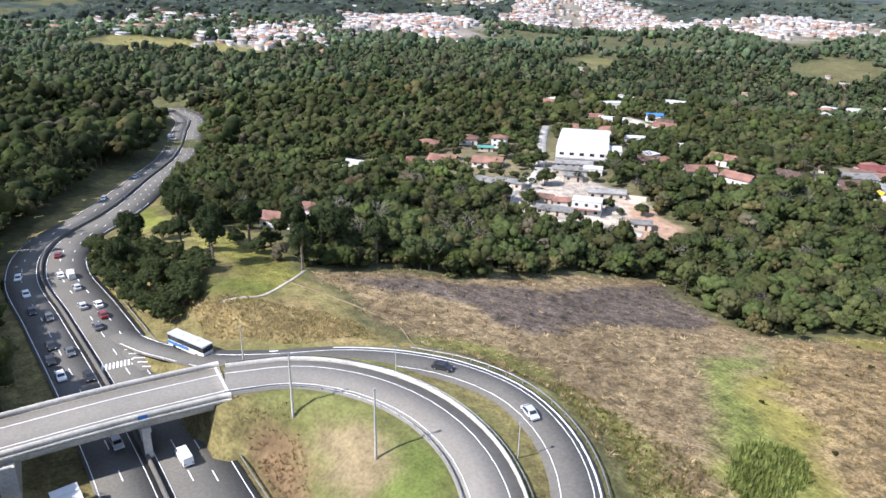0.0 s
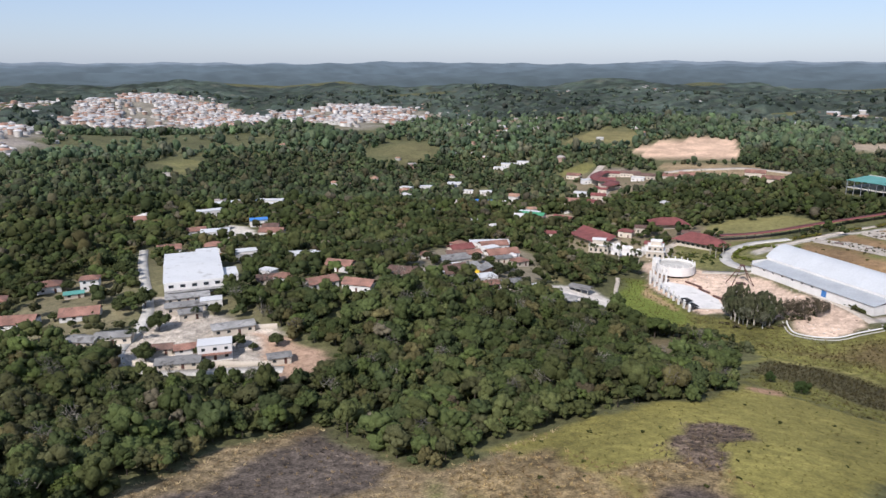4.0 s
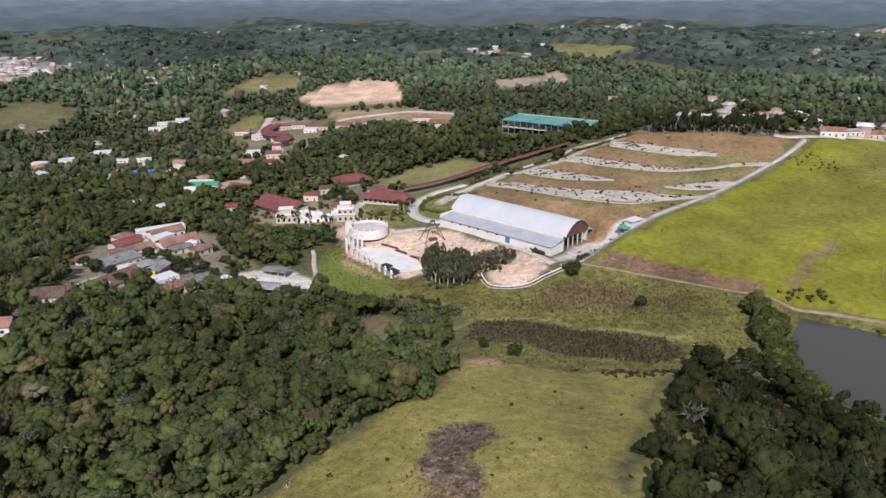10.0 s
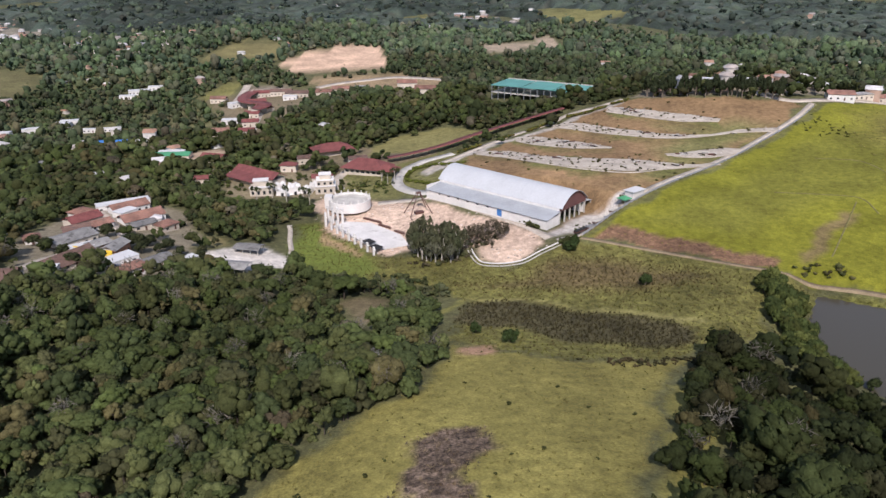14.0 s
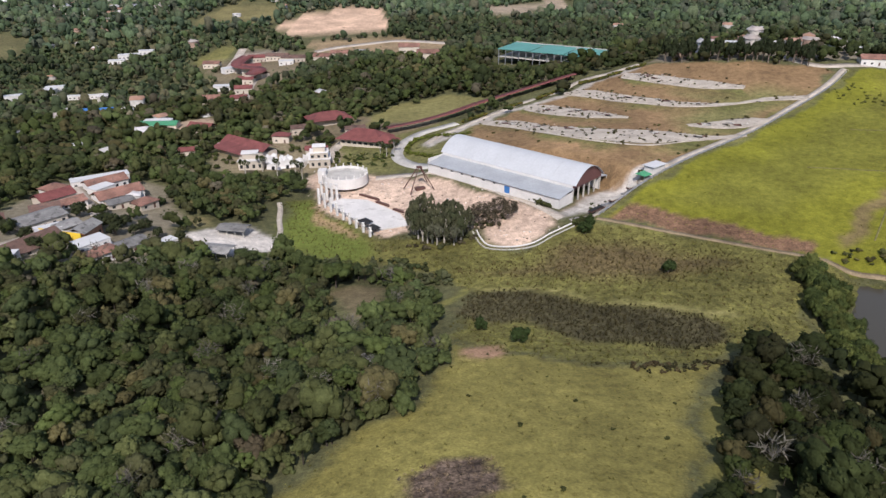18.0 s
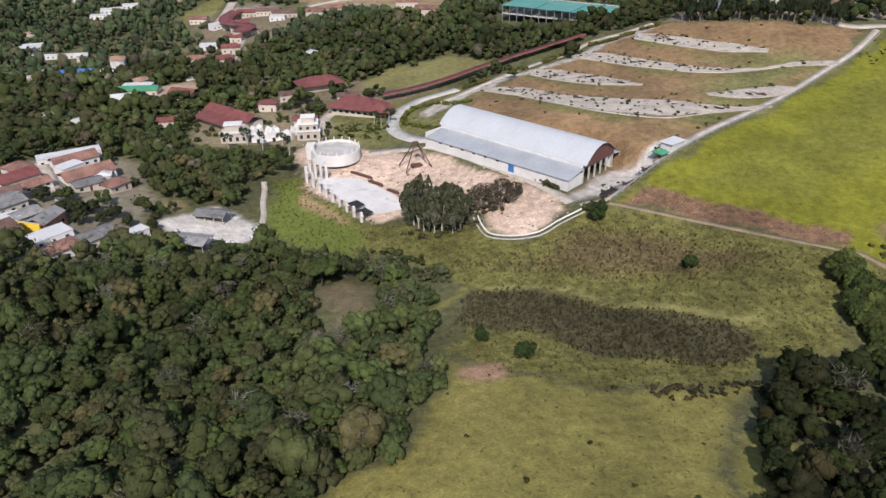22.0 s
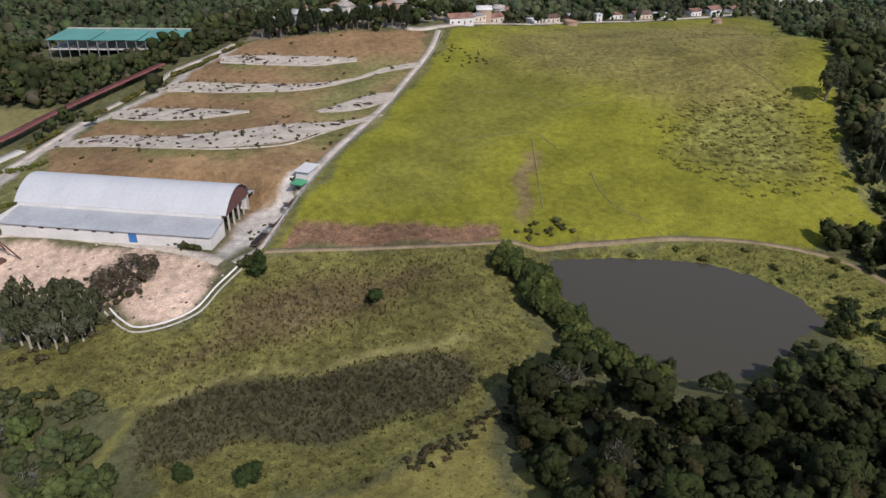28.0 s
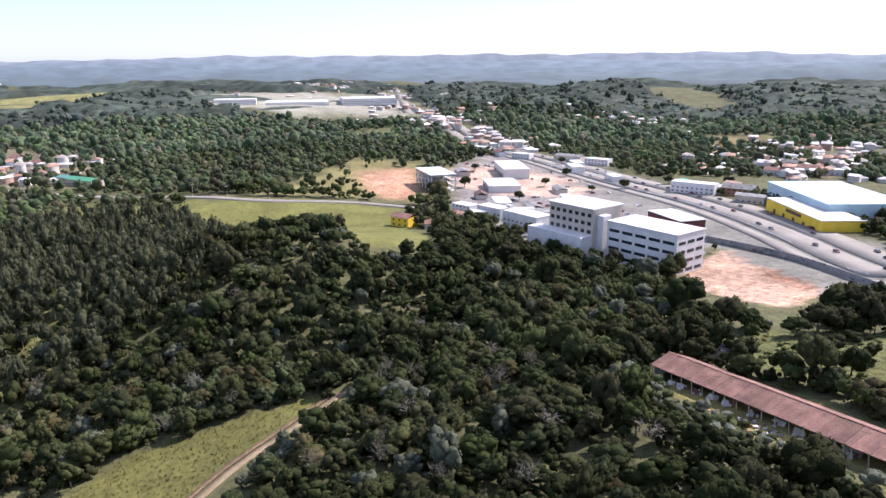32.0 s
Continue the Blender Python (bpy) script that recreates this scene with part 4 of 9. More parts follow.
SUBURB_HOUSES = [(1072, 366, 30, 22, 10, 4, "white"), (1048, 296, 30, 18, 9, 4, "white"), (997, 251, 30, 24, 9, 4, "flat"), (975, 177, 30, 18, 10, 5, "tile"), (926, 125, 30, 16, 10, 5, "tile"), (914, 157, 30, 14, 8, 4, "white"), (868, 208, 30, 16, 8, 4, "grey"), (887, 108, 30, 14, 8, 4, "tile"), (930, -1, 30, 18, 10, 6, "white"), (693, 83, 30, 34, 14, 5, "green"), (721, 92, 30, 26, 10, 5, "teal"), (767, 539, 30, 16, 9, 4, "tile"), (782, 524, 30, 14, 9, 4, "flat")]
SUBURB_FAR = [(1697, 884, 30, 30, 14, 6, "white"), (1757, 869, 30, 16, 12, 10, "white"), (1219, 569, -20, 60, 20, 6, "blue"), (1171, 510, -20, 40, 18, 6, "flat"), (1114, 467, -20, 16, 14, 8, "white"), (2195, 290, 20, 60, 16, 10, "blue"), (2454, 678, 0, 20, 10, 5, "white"), (3133, 493, 0, 24, 10, 5, "flat"), (3324, 338, 0, 24, 10, 5, "flat")]
ROADSIDE_HOUSES = [(394, -67, 20, 14, 9, 5.8, "yellow"), (374, -78, 60, 12, 8, 3.4, "tile"), (387, -124, 60, 16, 9, 6, "white"), (376, -137, 60, 14, 9, 7, "white"), (364, -147, 60, 24, 10, 6, "grey"), (613, -341, 20, 22, 10, 6, "white"), (576, -377, 20, 30, 14, 5, "grey"), (537, -380, 20, 26, 12, 6, "white"), (692, -340, 20, 24, 10, 5, "white"), (367, -316, 20, 34, 12, 8, "white"), (356, -329, 20, 20, 12, 6, "flat"), (338, -332, 20, 24, 12, 6, "brick"), (313, -310, 20, 20, 10, 5, "grey")]
VALLEY_TOWN = [(412, -473, 20, 16, 10, 5, "brick"), (387, -453, 20, 16, 10, 5, "tile"), (406, -509, 20, 16, 10, 5, "brick"), (453, -629, 20, 18, 10, 5, "tile"), (394, -548, 20, 18, 10, 5, "flat"), (395, -580, 20, 20, 10, 5, "grey"), (375, -486, 20, 16, 10, 5, "tile"), (352, -493, 20, 24, 10, 5, "flat"), (538, -788, 20, 30, 12, 6, "tile"), (375, -465, 20, 16, 10, 5, "flat"), (889, -813, 20, 24, 10, 5, "flat"), (891, -858, 20, 24, 10, 5, "white"), (920, -803, 20, 24, 10, 5, "flat")]
VALLEY_HOUSES = [(-384, 441, 20, 16, 9, 3.4, "white"), (-315, 436, 10, 18, 8, 3.2, "flat"), (-297, 334, 20, 16, 9, 3.4, "tile"), (-216, 267, 30, 14, 9, 4, "white"), (-180, 247, 10, 13, 8, 3.4, "tile"), (-192, 219, 0, 9, 7, 3.2, "tile"), (-155, 226, 5, 14, 8, 3.4, "tile"), (-208, 226, 5, 8, 6, 3.2, "white"), (-264, 517, 5, 12, 8, 3.2, "grey"), (-376, 657, 0, 14, 8, 4, "white"), (-343, 700, 0, 14, 8, 4, "flat")]
YARD_HOUSES = [(-260, 240, 46, 12, 8, 3.5, "tile"), (-272, 226, 46, 10, 7, 3.5, "tile"), (-278, 256, 46, 12, 8, 4, "white"), (-288, 272, 46, 11, 8, 4, "tile"), (-262, 270, 46, 12, 8, 3.4, "flat"), (-248, 254, 46, 9, 7, 3.4, "grey")]
CAMPUS_HOUSES = [(412, -147, -28, 22, 10, 4, "grey"), (375, -155, -28, 18, 9, 5, "flat"), (392, -172, -28, 16, 9, 4, "grey"), (335, -150, -28, 18, 9, 5, "grey"), (456, -172, -28, 14, 9, 4, "brown"), (345, -190, -28, 16, 9, 4, "tile"), (440, -240, -28, 20, 9, 4, "grey"), (408, -218, -28, 14, 8, 4, "white"), (518, -330, -28, 26, 12, 6, "flat"), (455, -318, -28, 18, 10, 5, "white"), (385, -330, -28, 22, 12, 5, "green"), (338, -340, -28, 20, 11, 5, "grey"), (345, -128, 5, 30, 14, 10, "flat"), (384, -132, 8, 22, 12, 8, "castle"), (416, -130, 10, 18, 10, 6, "flat"), (402, -112, 10, 12, 9, 4, "tile"), (534, -347, -30, 26, 10, 6, "white"), (640, -330, -20, 16, 8, 5, "tile"), (730, -387, -20, 16, 9, 5, "white"), (443, -520, 0, 18, 9, 5, "tile"), (439, -560, 0, 18, 9, 5, "white"), (540, -735, 0, 14, 8, 5, "brick"), (320, -150, 5, 20, 10, 5, "grey"), (420, -165, -28, 26, 12, 5, "white"), (560, -225, -28, 20, 12, 5, "grey")]
ALL_HOUSES = VALLEY_HOUSES + YARD_HOUSES + CAMPUS_HOUSES + TOWN_HOUSES + TOWN_BACK + HAMLET_HOUSES + WOOD_HOUSES + EAST_HOUSES + EAST_LOW + RESORT_HOUSES + VILLAGE_HOUSES + RIDGE_HOUSES + HILLTOP_HOUSES + SUBURB_HOUSES + SUBURB_FAR + ROADSIDE_HOUSES + VALLEY_TOWN
# large buildings: middle and radius kept free of trees
BIG_PLOTS = [(-240, 210, 26), (-38, 467, 20), (-66, 512, 18), (95, 625, 50), (-84, 338, 9), (-82, 313, 9), (55, 340, 12), (81, 387, 10), (105, -10, 9), (80, -8, 8), (92, -9, 9), (120, -12, 9), (135, -14, 8), (35, 395, 45)]


def clear_of(p, rng):
    """Which places are wooded."""
    ok = np.ones(len(p), bool)
    q = wander(p, 9.0, 3.0)
    for poly, _, away in COVERS:
        ok &= ~(inside(q, poly) & (rng.random(len(p)) < away))
    ok &= ~inside(p, LAKE)
    # low scrub only in front of the clearings
    for poly, dx, dy in ((LOT, 2, 9), (SITE, 0, 6), (WORKS, 6, -12), (WORKS, 12, -24), (CAMPUS, 4, -8), (TOWN_COURT, -5, 6), (HILL_LAWN, 0, 0), (YARD, 1, -6), (YARD, 2, -11), (LAWN, 0, 8), (LAKE, 9, 5), (LAKE, 19, 10), (BANK, 8, 3), (PASTURE, 16, -4), (VALLEY_MEADOW, 6, -2), (VALLEY_MEADOW, 12, -3), (VALLEY_MEADOW, 18, -5), (THEME, -2, 9), (THEME, -3, 17), (BROWN_YARD, -3, 9), (FAR_SCAR, 0, 25), (FAR_SCAR, 0, 50), (FAR_FIELD, 0, 45), (FAR_FIELD, 0, 90), (FAR_FIELD_B, 0, 45), (QUARRY, 0, 18), (QUARRY, 0, 34), (QUARRY_HILL, 0, 20), (RIDGE_BARE, 0, 14), (RIDGE_BARE, 0, 28), (CLEARING_A, 20, 15), (CLEARING_B, 12, 18), (HILL_PASTURE, 30, 5), (TOWN_MAIN, -22, 25), (TOWN_MAIN, -42, 48), (TOWN_B, -35, 18), (PARK, -2, 14), (PARK, -4, 28), (GARDEN, 0, 9), (PARK_FIELD, -4, 16), (MARSH, 5, 6), (MARSH, 9, 10), (CUTTING, 18, -6), (MEADOW, -4, 0), (CLEARING_SMALL, 0, 7), (CLEARING_SMALL, 0, 14), (FACTORY, 70, -25), (FACTORY, 35, -12), (EAST_PASTURE, 50, -10)):
        ok &= ~inside(p + [dx, dy], poly)
    ok &= ~inside(p, [(61, 344), (84, 378), (18, 435), (-12, 402)])
    ok &= ~inside(p, [(165, 268), (205, 266), (205, 292), (165, 292)])
    for line, w in ((HIGHWAY, 14), (OUTER_RAMP, 9), (LOOP_RAMP, 9)):
        ok &= off_line(p, line)[0] > w
    for x, y, _, w, d, _, _ in ALL_HOUSES:
        ok &= np.hypot(p[:, 0] - x, p[:, 1] - y) > max(w, d) * 0.5 + 3.0
        r = math.hypot(x, y - 40) / 7.0
        ok &= np.hypot(p[:, 0] - x + x / r, p[:, 1] - y + (y - 40) / r) > max(w, d) * 0.45 + 1.5
    for x, y, r in BIG_PLOTS:
        ok &= np.hypot(p[:, 0] - x, p[:, 1] - y) > r
    for road, w in TRACKS:
        ok &= off_line(p, road)[0] > w
    return ok


DIRT_ROAD = [(71, 337), (100, 321), (147, 298), (179, 283), (214, 261), (235, 241), (244, 226), (240, 192), (230, 168)]
TRACK = [(232, 172), (216, 158), (202, 151), (180, 141), (170, 136), (167, 130), (173, 121), (184, 106), (196, 84), (207, 64), (214, 50)]
FENCE_ROAD = [(60, 337), (70, 341), (82, 352), (119, 383), (157, 413), (198, 447), (239, 480), (258, 500)]
TOP_ROAD = [(225, 524), (246, 505), (268, 507), (311, 516), (357, 522), (395, 526), (462, 515), (543, 512), (642, 523), (742, 534), (812, 518)]
SOUTH_ROAD = [(760, 190), (656, 109), (574, 38), (508, -7), (478, -78), (421, -122), (360, -150)]
SOUTH_HIGHWAY = [(100, -165), (165, -196), (232, -240), (320, -285), (440, -320), (580, -355), (660, -368), (1085, -500), (2120, -1003)]
WALK = [(-26, 480), (-10, 486), (9, 496), (32, 512), (58, 524), (81, 532), (98, 538)]
TERRACE_DRIVE = [(-2, 455), (7, 468), (16, 476), (35, 493), (60, 510), (86, 521), (102, 534), (125, 541), (144, 551)]
LOT_PATH = [(-64, 331), (-65, 343), (-68, 356), (-70, 369), (-72, 377)]
TRACKS = ((DIRT_ROAD, 3), (TRACK, 3), (FENCE_ROAD, 4), (TOP_ROAD, 5), (SOUTH_ROAD, 13), (SOUTH_HIGHWAY, 36), (WALK, 7), (TERRACE_DRIVE, 6), (LOT_PATH, 3), ([(-326, 253), (-224, 168), (-203, 136), (-186, 127), (-156, 141)], 5))
ribbon("slip_road", OUTER_RAMP[:8], 5.8, M_ASPHALT, 0.062, "dark asphalt slip road leaving the highway")
ribbon("gore", [(-119, -35.2, 19.85), (-110, -33.4, 19.95), (-101, -31, 20.1)], 4.6, M_ASPHALT, 0.04, "paved gore with white hatching between highway and slip road")
ribbon("road", DIRT_ROAD, 2.2, M_DIRT, 0.12, "rutted brown dirt road through the meadow")
ribbon("road", TRACK, 3.0, M_DIRT, 0.12, "brown dirt track in the valley")
ribbon("road", FENCE_ROAD, 3.4, M_SAND, 0.14, "pale gravel road beside the fence")
ribbon("road", [(-118, 806), (-96, 821), (-67, 831), (-37, 842), (-6, 832), (24, 808), (40, 693)], 11.0, M_SAND, 0.3, "pale earth road over the wooded ridge", every=8.0)
ribbon("road", TOP_ROAD, 6.0, M_SAND, 0.14, "pale road along the hilltop")
ribbon("road", SOUTH_ROAD, 8.0, M_ASPHALT_WORN, 0.3, "grey asphalt road with lamp posts")
ribbon("road", SOUTH_HIGHWAY, (1.5, 20), M_ASPHALT_WORN, 0.4, "wide grey highway carriageway")
ribbon("road", SOUTH_HIGHWAY, (-20, -1.5), M_ASPHALT_WORN, 0.4, "wide grey highway carriageway")
TOWN_STREET = [(-326, 253), (-301, 231), (-265, 201), (-240, 181), (-223, 166), (-212, 151), (-205, 138), (-199, 131), (-188, 127), (-176, 129), (-166, 135), (-157, 141), (-150, 147), (-140, 153)]
ribbon("road", TOWN_STREET, 5.0, M_CONCRETE, 0.16, "pale concrete street through the hillside town")
ribbon("road", SOUTH_HIGHWAY[:7], (23.5, 32), M_ASPHALT_WORN, 0.38, "pale grey service road beside the highway")
PATHS = [[(178, 375), (197, 370), (215, 361), (214, 344)], [(211, 320), (201, 298), (203, 280)], [(367, 372), (342, 339), (329, 310)], [(219, 416), (238, 407), (246, 377), (267, 362)], [(211, 358), (193, 334), (174, 309)]]
M_TROD = material("trodden_grass", (0.15, 0.135, 0.045), rough=0.95, vary=0.3, scale=0.4, fine=2.0, bump=0.3)
for path in PATHS:
    ribbon("cattle_path", path, 0.7, M_TROD, 0.1, "narrow trodden cattle path in the pasture", "path", every=3.0)
ribbon("footpath", [(-114, -13), (-111, -5), (-117, 4), (-125, 12)], 0.8, M_SAND, 0.12, "narrow pale footpath over the grassy hill", "path", every=2.0)
ribbon("road", TERRACE_DRIVE, 4.2, M_SAND, 0.16, "pale drive along the foot of the terraces")
ribbon("road", LOT_PATH, 2.4, M_SAND, 0.12, "narrow pale path to the yard")




# ---- trees ----
def ball(level):
    bm = bmesh.new()
    bmesh.ops.create_icosphere(bm, subdivisions=level, radius=1)
    co = np.array([v.co[:] for v in bm.verts])
    f = np.array([[v.index for v in face.verts] for face in bm.faces])
    bm.free()
    return co, f


BALLS = {1: ball(1)}


def crown_shape(rng, puffs, leaves, leaf, tall=0.8, trunk=0.9, thick=0.05, fill=1.0, ruffle=0.25, open_crown=0.6):
    """A tree of unit crown radius, heaped from rounded clumps of foliage with sprays of leaves on them; the crown's foot is at z = 0 and the trunk goes below it.
    Returns points, faces, and which points are bark."""
    co, f = BALLS[1]
    mid = co[f].mean(1)
    k = np.arange(puffs) + 0.5
    up = 1 - 1.35 * k / puffs
    turn = k * 2.39996 + rng.uniform(0, 6)
    d = np.stack([np.cos(turn) * np.sqrt(1 - up ** 2), np.sin(turn) * np.sqrt(1 - up ** 2), up], 1) + rng.normal(size=(puffs, 3)) * 0.16
    d /= np.linalg.norm(d, axis=1)[:, None]
    at = d * (open_crown * rng.uniform(0.72, 1.2, puffs))[:, None] * [1, 1, 0.9]
    size = rng.uniform(0.75, 1.3, puffs) * min(0.62, 1.32 / math.sqrt(puffs))
    verts, faces, n0 = [], [], 0
    for i in range(puffs if fill else 0):
        keep = f[mid @ d[i] > -0.4]
        used = np.unique(keep)
        verts.append(co[used] * (size[i] * fill * rng.uniform(0.7, 1.22, len(used)))[:, None] * [1, 1, rng.uniform(0.75, 1)] + at[i])
        faces.append(np.searchsorted(used, keep) + n0)
        n0 += len(used)
    if leaves:
        j = rng.integers(0, puffs, leaves)
        e = rng.normal(size=(leaves, 3)) + d[j] * 1.1 + [0, 0, 0.35]
        e /= np.linalg.norm(e, axis=1)[:, None]
        c = at[j] + e * (size[j] * rng.uniform(0.85, 1.2, leaves))[:, None]
        n = e + rng.normal(size=e.shape) * ruffle
        n /= np.linalg.norm(n, axis=1)[:, None]
        a = np.cross(n, rng.normal(size=e.shape))
        a /= np.linalg.norm(a, axis=1)[:, None]
        b = np.cross(n, a)
        w = leaf * rng.uniform(0.55, 1.4, (leaves, 1))
        bend = n * w * 0.4
        verts.append(np.stack([c - a * w - bend, c + b * w * 0.8, c + a * w - bend, c - b * w * 0.8], 1).reshape(-1, 3))
        i = n0 + np.arange(leaves) * 4
        faces.append(np.concatenate([np.stack([i, i + 1, i + 2], 1), np.stack([i, i + 2, i + 3], 1)])[:, ::-1])
        n0 += leaves * 4
    lean = rng.normal(size=3) * [0.12, 0.12, 0.06]
    bark = np.zeros(n0)
    v = np.concatenate(verts) * [1 + lean[2] * 2, 1 - lean[2] * 2, 1]
    v[:, :2] += lean[:2] * (v[:, 2:] + 0.5)
    v[:, 2] = (v[:, 2] + 0.7) * tall
    if trunk:
        turn = np.arange(4) * np.pi / 2
        ring = np.stack([np.cos(turn), np.sin(turn), np.zeros(4)], 1)
        low, high = ring * thick * 1.5 - [0, 0, trunk], ring * thick * 0.7 + [0, 0, 0.5 * tall]
        v = np.concatenate([v, low, high])
        i = n0 + np.arange(4)
        j = n0 + (np.arange(4) + 1) % 4
        faces.append(np.concatenate([np.stack([i, j, j + 4], 1), np.stack([i, j + 4, i + 4], 1)]))
        bark = np.r_[bark, np.ones(8)]
    return v, np.concatenate(faces), bark


def grow(name, shapes, places, sizes, heights, tints, label, category="trees", bark=(0.12, 0.10, 0.08)):
    """Many plants in one mesh, one per place, their shapes mixed."""
    rng = np.random.default_rng(len(places))
    allv, allf, allc, base = [], [], [], 0
    pick = rng.integers(0, len(shapes), len(places))
    turn = rng.uniform(0, 2 * np.pi, len(places))
    for k, (v, f, mask) in enumerate(shapes):
        j = np.where(pick == k)[0]
        if not len(j):
            continue
        c, s = np.cos(turn[j])[:, None], np.sin(turn[j])[:, None]
        x = (v[:, 0] * c - v[:, 1] * s) * sizes[j, None] + places[j, 0, None]
        y = (v[:, 0] * s + v[:, 1] * c) * sizes[j, None] + places[j, 1, None]
        z = v[:, 2] * sizes[j, None] * heights[j, None] + places[j, 2, None]
        allv.append(np.stack([x, y, z], -1).reshape(-1, 3))
        allf.append((f[None] + (np.arange(len(j)) * len(v))[:, None, None] + base).reshape(-1, 3))
        allc.append((tints[j, None, :] * (1 - mask[None, :, None]) + np.array(bark) * mask[None, :, None]).reshape(-1, 3))
        base += len(j) * len(v)
    me = mesh_of(name, np.concatenate(allv), np.concatenate(allf), [M_LEAF], np.concatenate(allc), smooth=True)
    return tagged(new(name, me), label, category, kind="stuff")


LEAF_GREENS = np.array([(0.052, 0.076, 0.026), (0.060, 0.078, 0.028), (0.042, 0.062, 0.024), (0.054, 0.064, 0.028), (0.084, 0.086, 0.036), (0.060, 0.090, 0.027), (0.105, 0.106, 0.068), (0.084, 0.078, 0.045)])


def tint_for(rng, n, pick=None):
    """Leaf colours: mixed broadleaf greens, some yellowish, some grey-green or brown."""
    odds = np.array([0.26, 0.23, 0.20, 0.16, 0.055, 0.07, 0.02, 0.005])[:pick]
    k = rng.choice(len(odds), n, p=odds / odds.sum())
    return LEAF_GREENS[k] * [1.15, 1, 1.04] * rng.uniform(0.72, 1.25, (n, 1))


RNG = np.random.default_rng(4)
SHAPES_NEAR = [crown_shape(RNG, n, 125, 0.075, tall=t, ruffle=0.34) for n, t in ((13, 0.7), (15, 0.75), (12, 0.8), (16, 0.8), (14, 0.85), (11, 0.9), (15, 0.95), (12, 1.0), (10, 1.1), (14, 0.8), (17, 0.75), (13, 0.85))]
SHAPES_BIG = [crown_shape(RNG, n, 105, 0.078, tall=t, trunk=0.8, ruffle=0.34) for n, t in ((15, 0.75), (16, 0.8), (13, 0.9), (14, 1.0), (12, 1.1), (17, 0.85), (15, 0.95), (11, 1.25), (18, 0.8), (14, 1.05))]
SHAPES_MID = [crown_shape(RNG, n, 30, 0.13, tall=t, trunk=0, fill=0.88, ruffle=0.5, open_crown=0.68) for n, t in ((5, 0.7), (6, 0.75), (5, 0.8), (6, 0.85), (5, 0.9), (6, 0.8), (4, 0.95), (5, 0.75), (4, 1.05), (6, 0.8))]
SHAPES_FAR = [crown_shape(RNG, 3, 6, 0.18, tall=t, trunk=0) for t in (0.75, 0.85, 0.95, 0.8, 1.05, 0.9, 0.8, 1.15)]
SHAPES_FARTHEST = [crown_shape(RNG, 2, 2, 0.24, tall=t, trunk=0, open_crown=0.5) for t in (0.75, 0.85, 1.0, 0.8, 1.2, 0.9, 0.8)]
SHAPES_EUCALYPT = [crown_shape(RNG, 7, 46, 0.15, tall=t, trunk=2.2, thick=0.05, fill=0.82, ruffle=0.35, open_crown=0.55) for t in (1.6, 1.9, 2.2, 2.6, 2.0, 1.7, 2.4)]
SHAPES_SHRUB = [crown_shape(RNG, 3, 9, 0.22, tall=0.75, trunk=0) for _ in range(5)]


def scatter(rng, x0, x1, y0, y1, cell):
    xs, ys = np.arange(x0, x1, cell), np.arange(y0, y1, cell)
    p = np.stack(np.meshgrid(xs, ys), -1).reshape(-1, 2)
    return p + rng.uniform(-0.48, 0.48, p.shape) * cell


def far_openings(p):
    """Above 1.5 where fields and clearings lie in the far woods."""
    return np.sin(p[:, 0] / 170 + 1.5 * np.sin(p[:, 1] / 230)) + np.sin(p[:, 1] / 190 + p[:, 0] / 410)


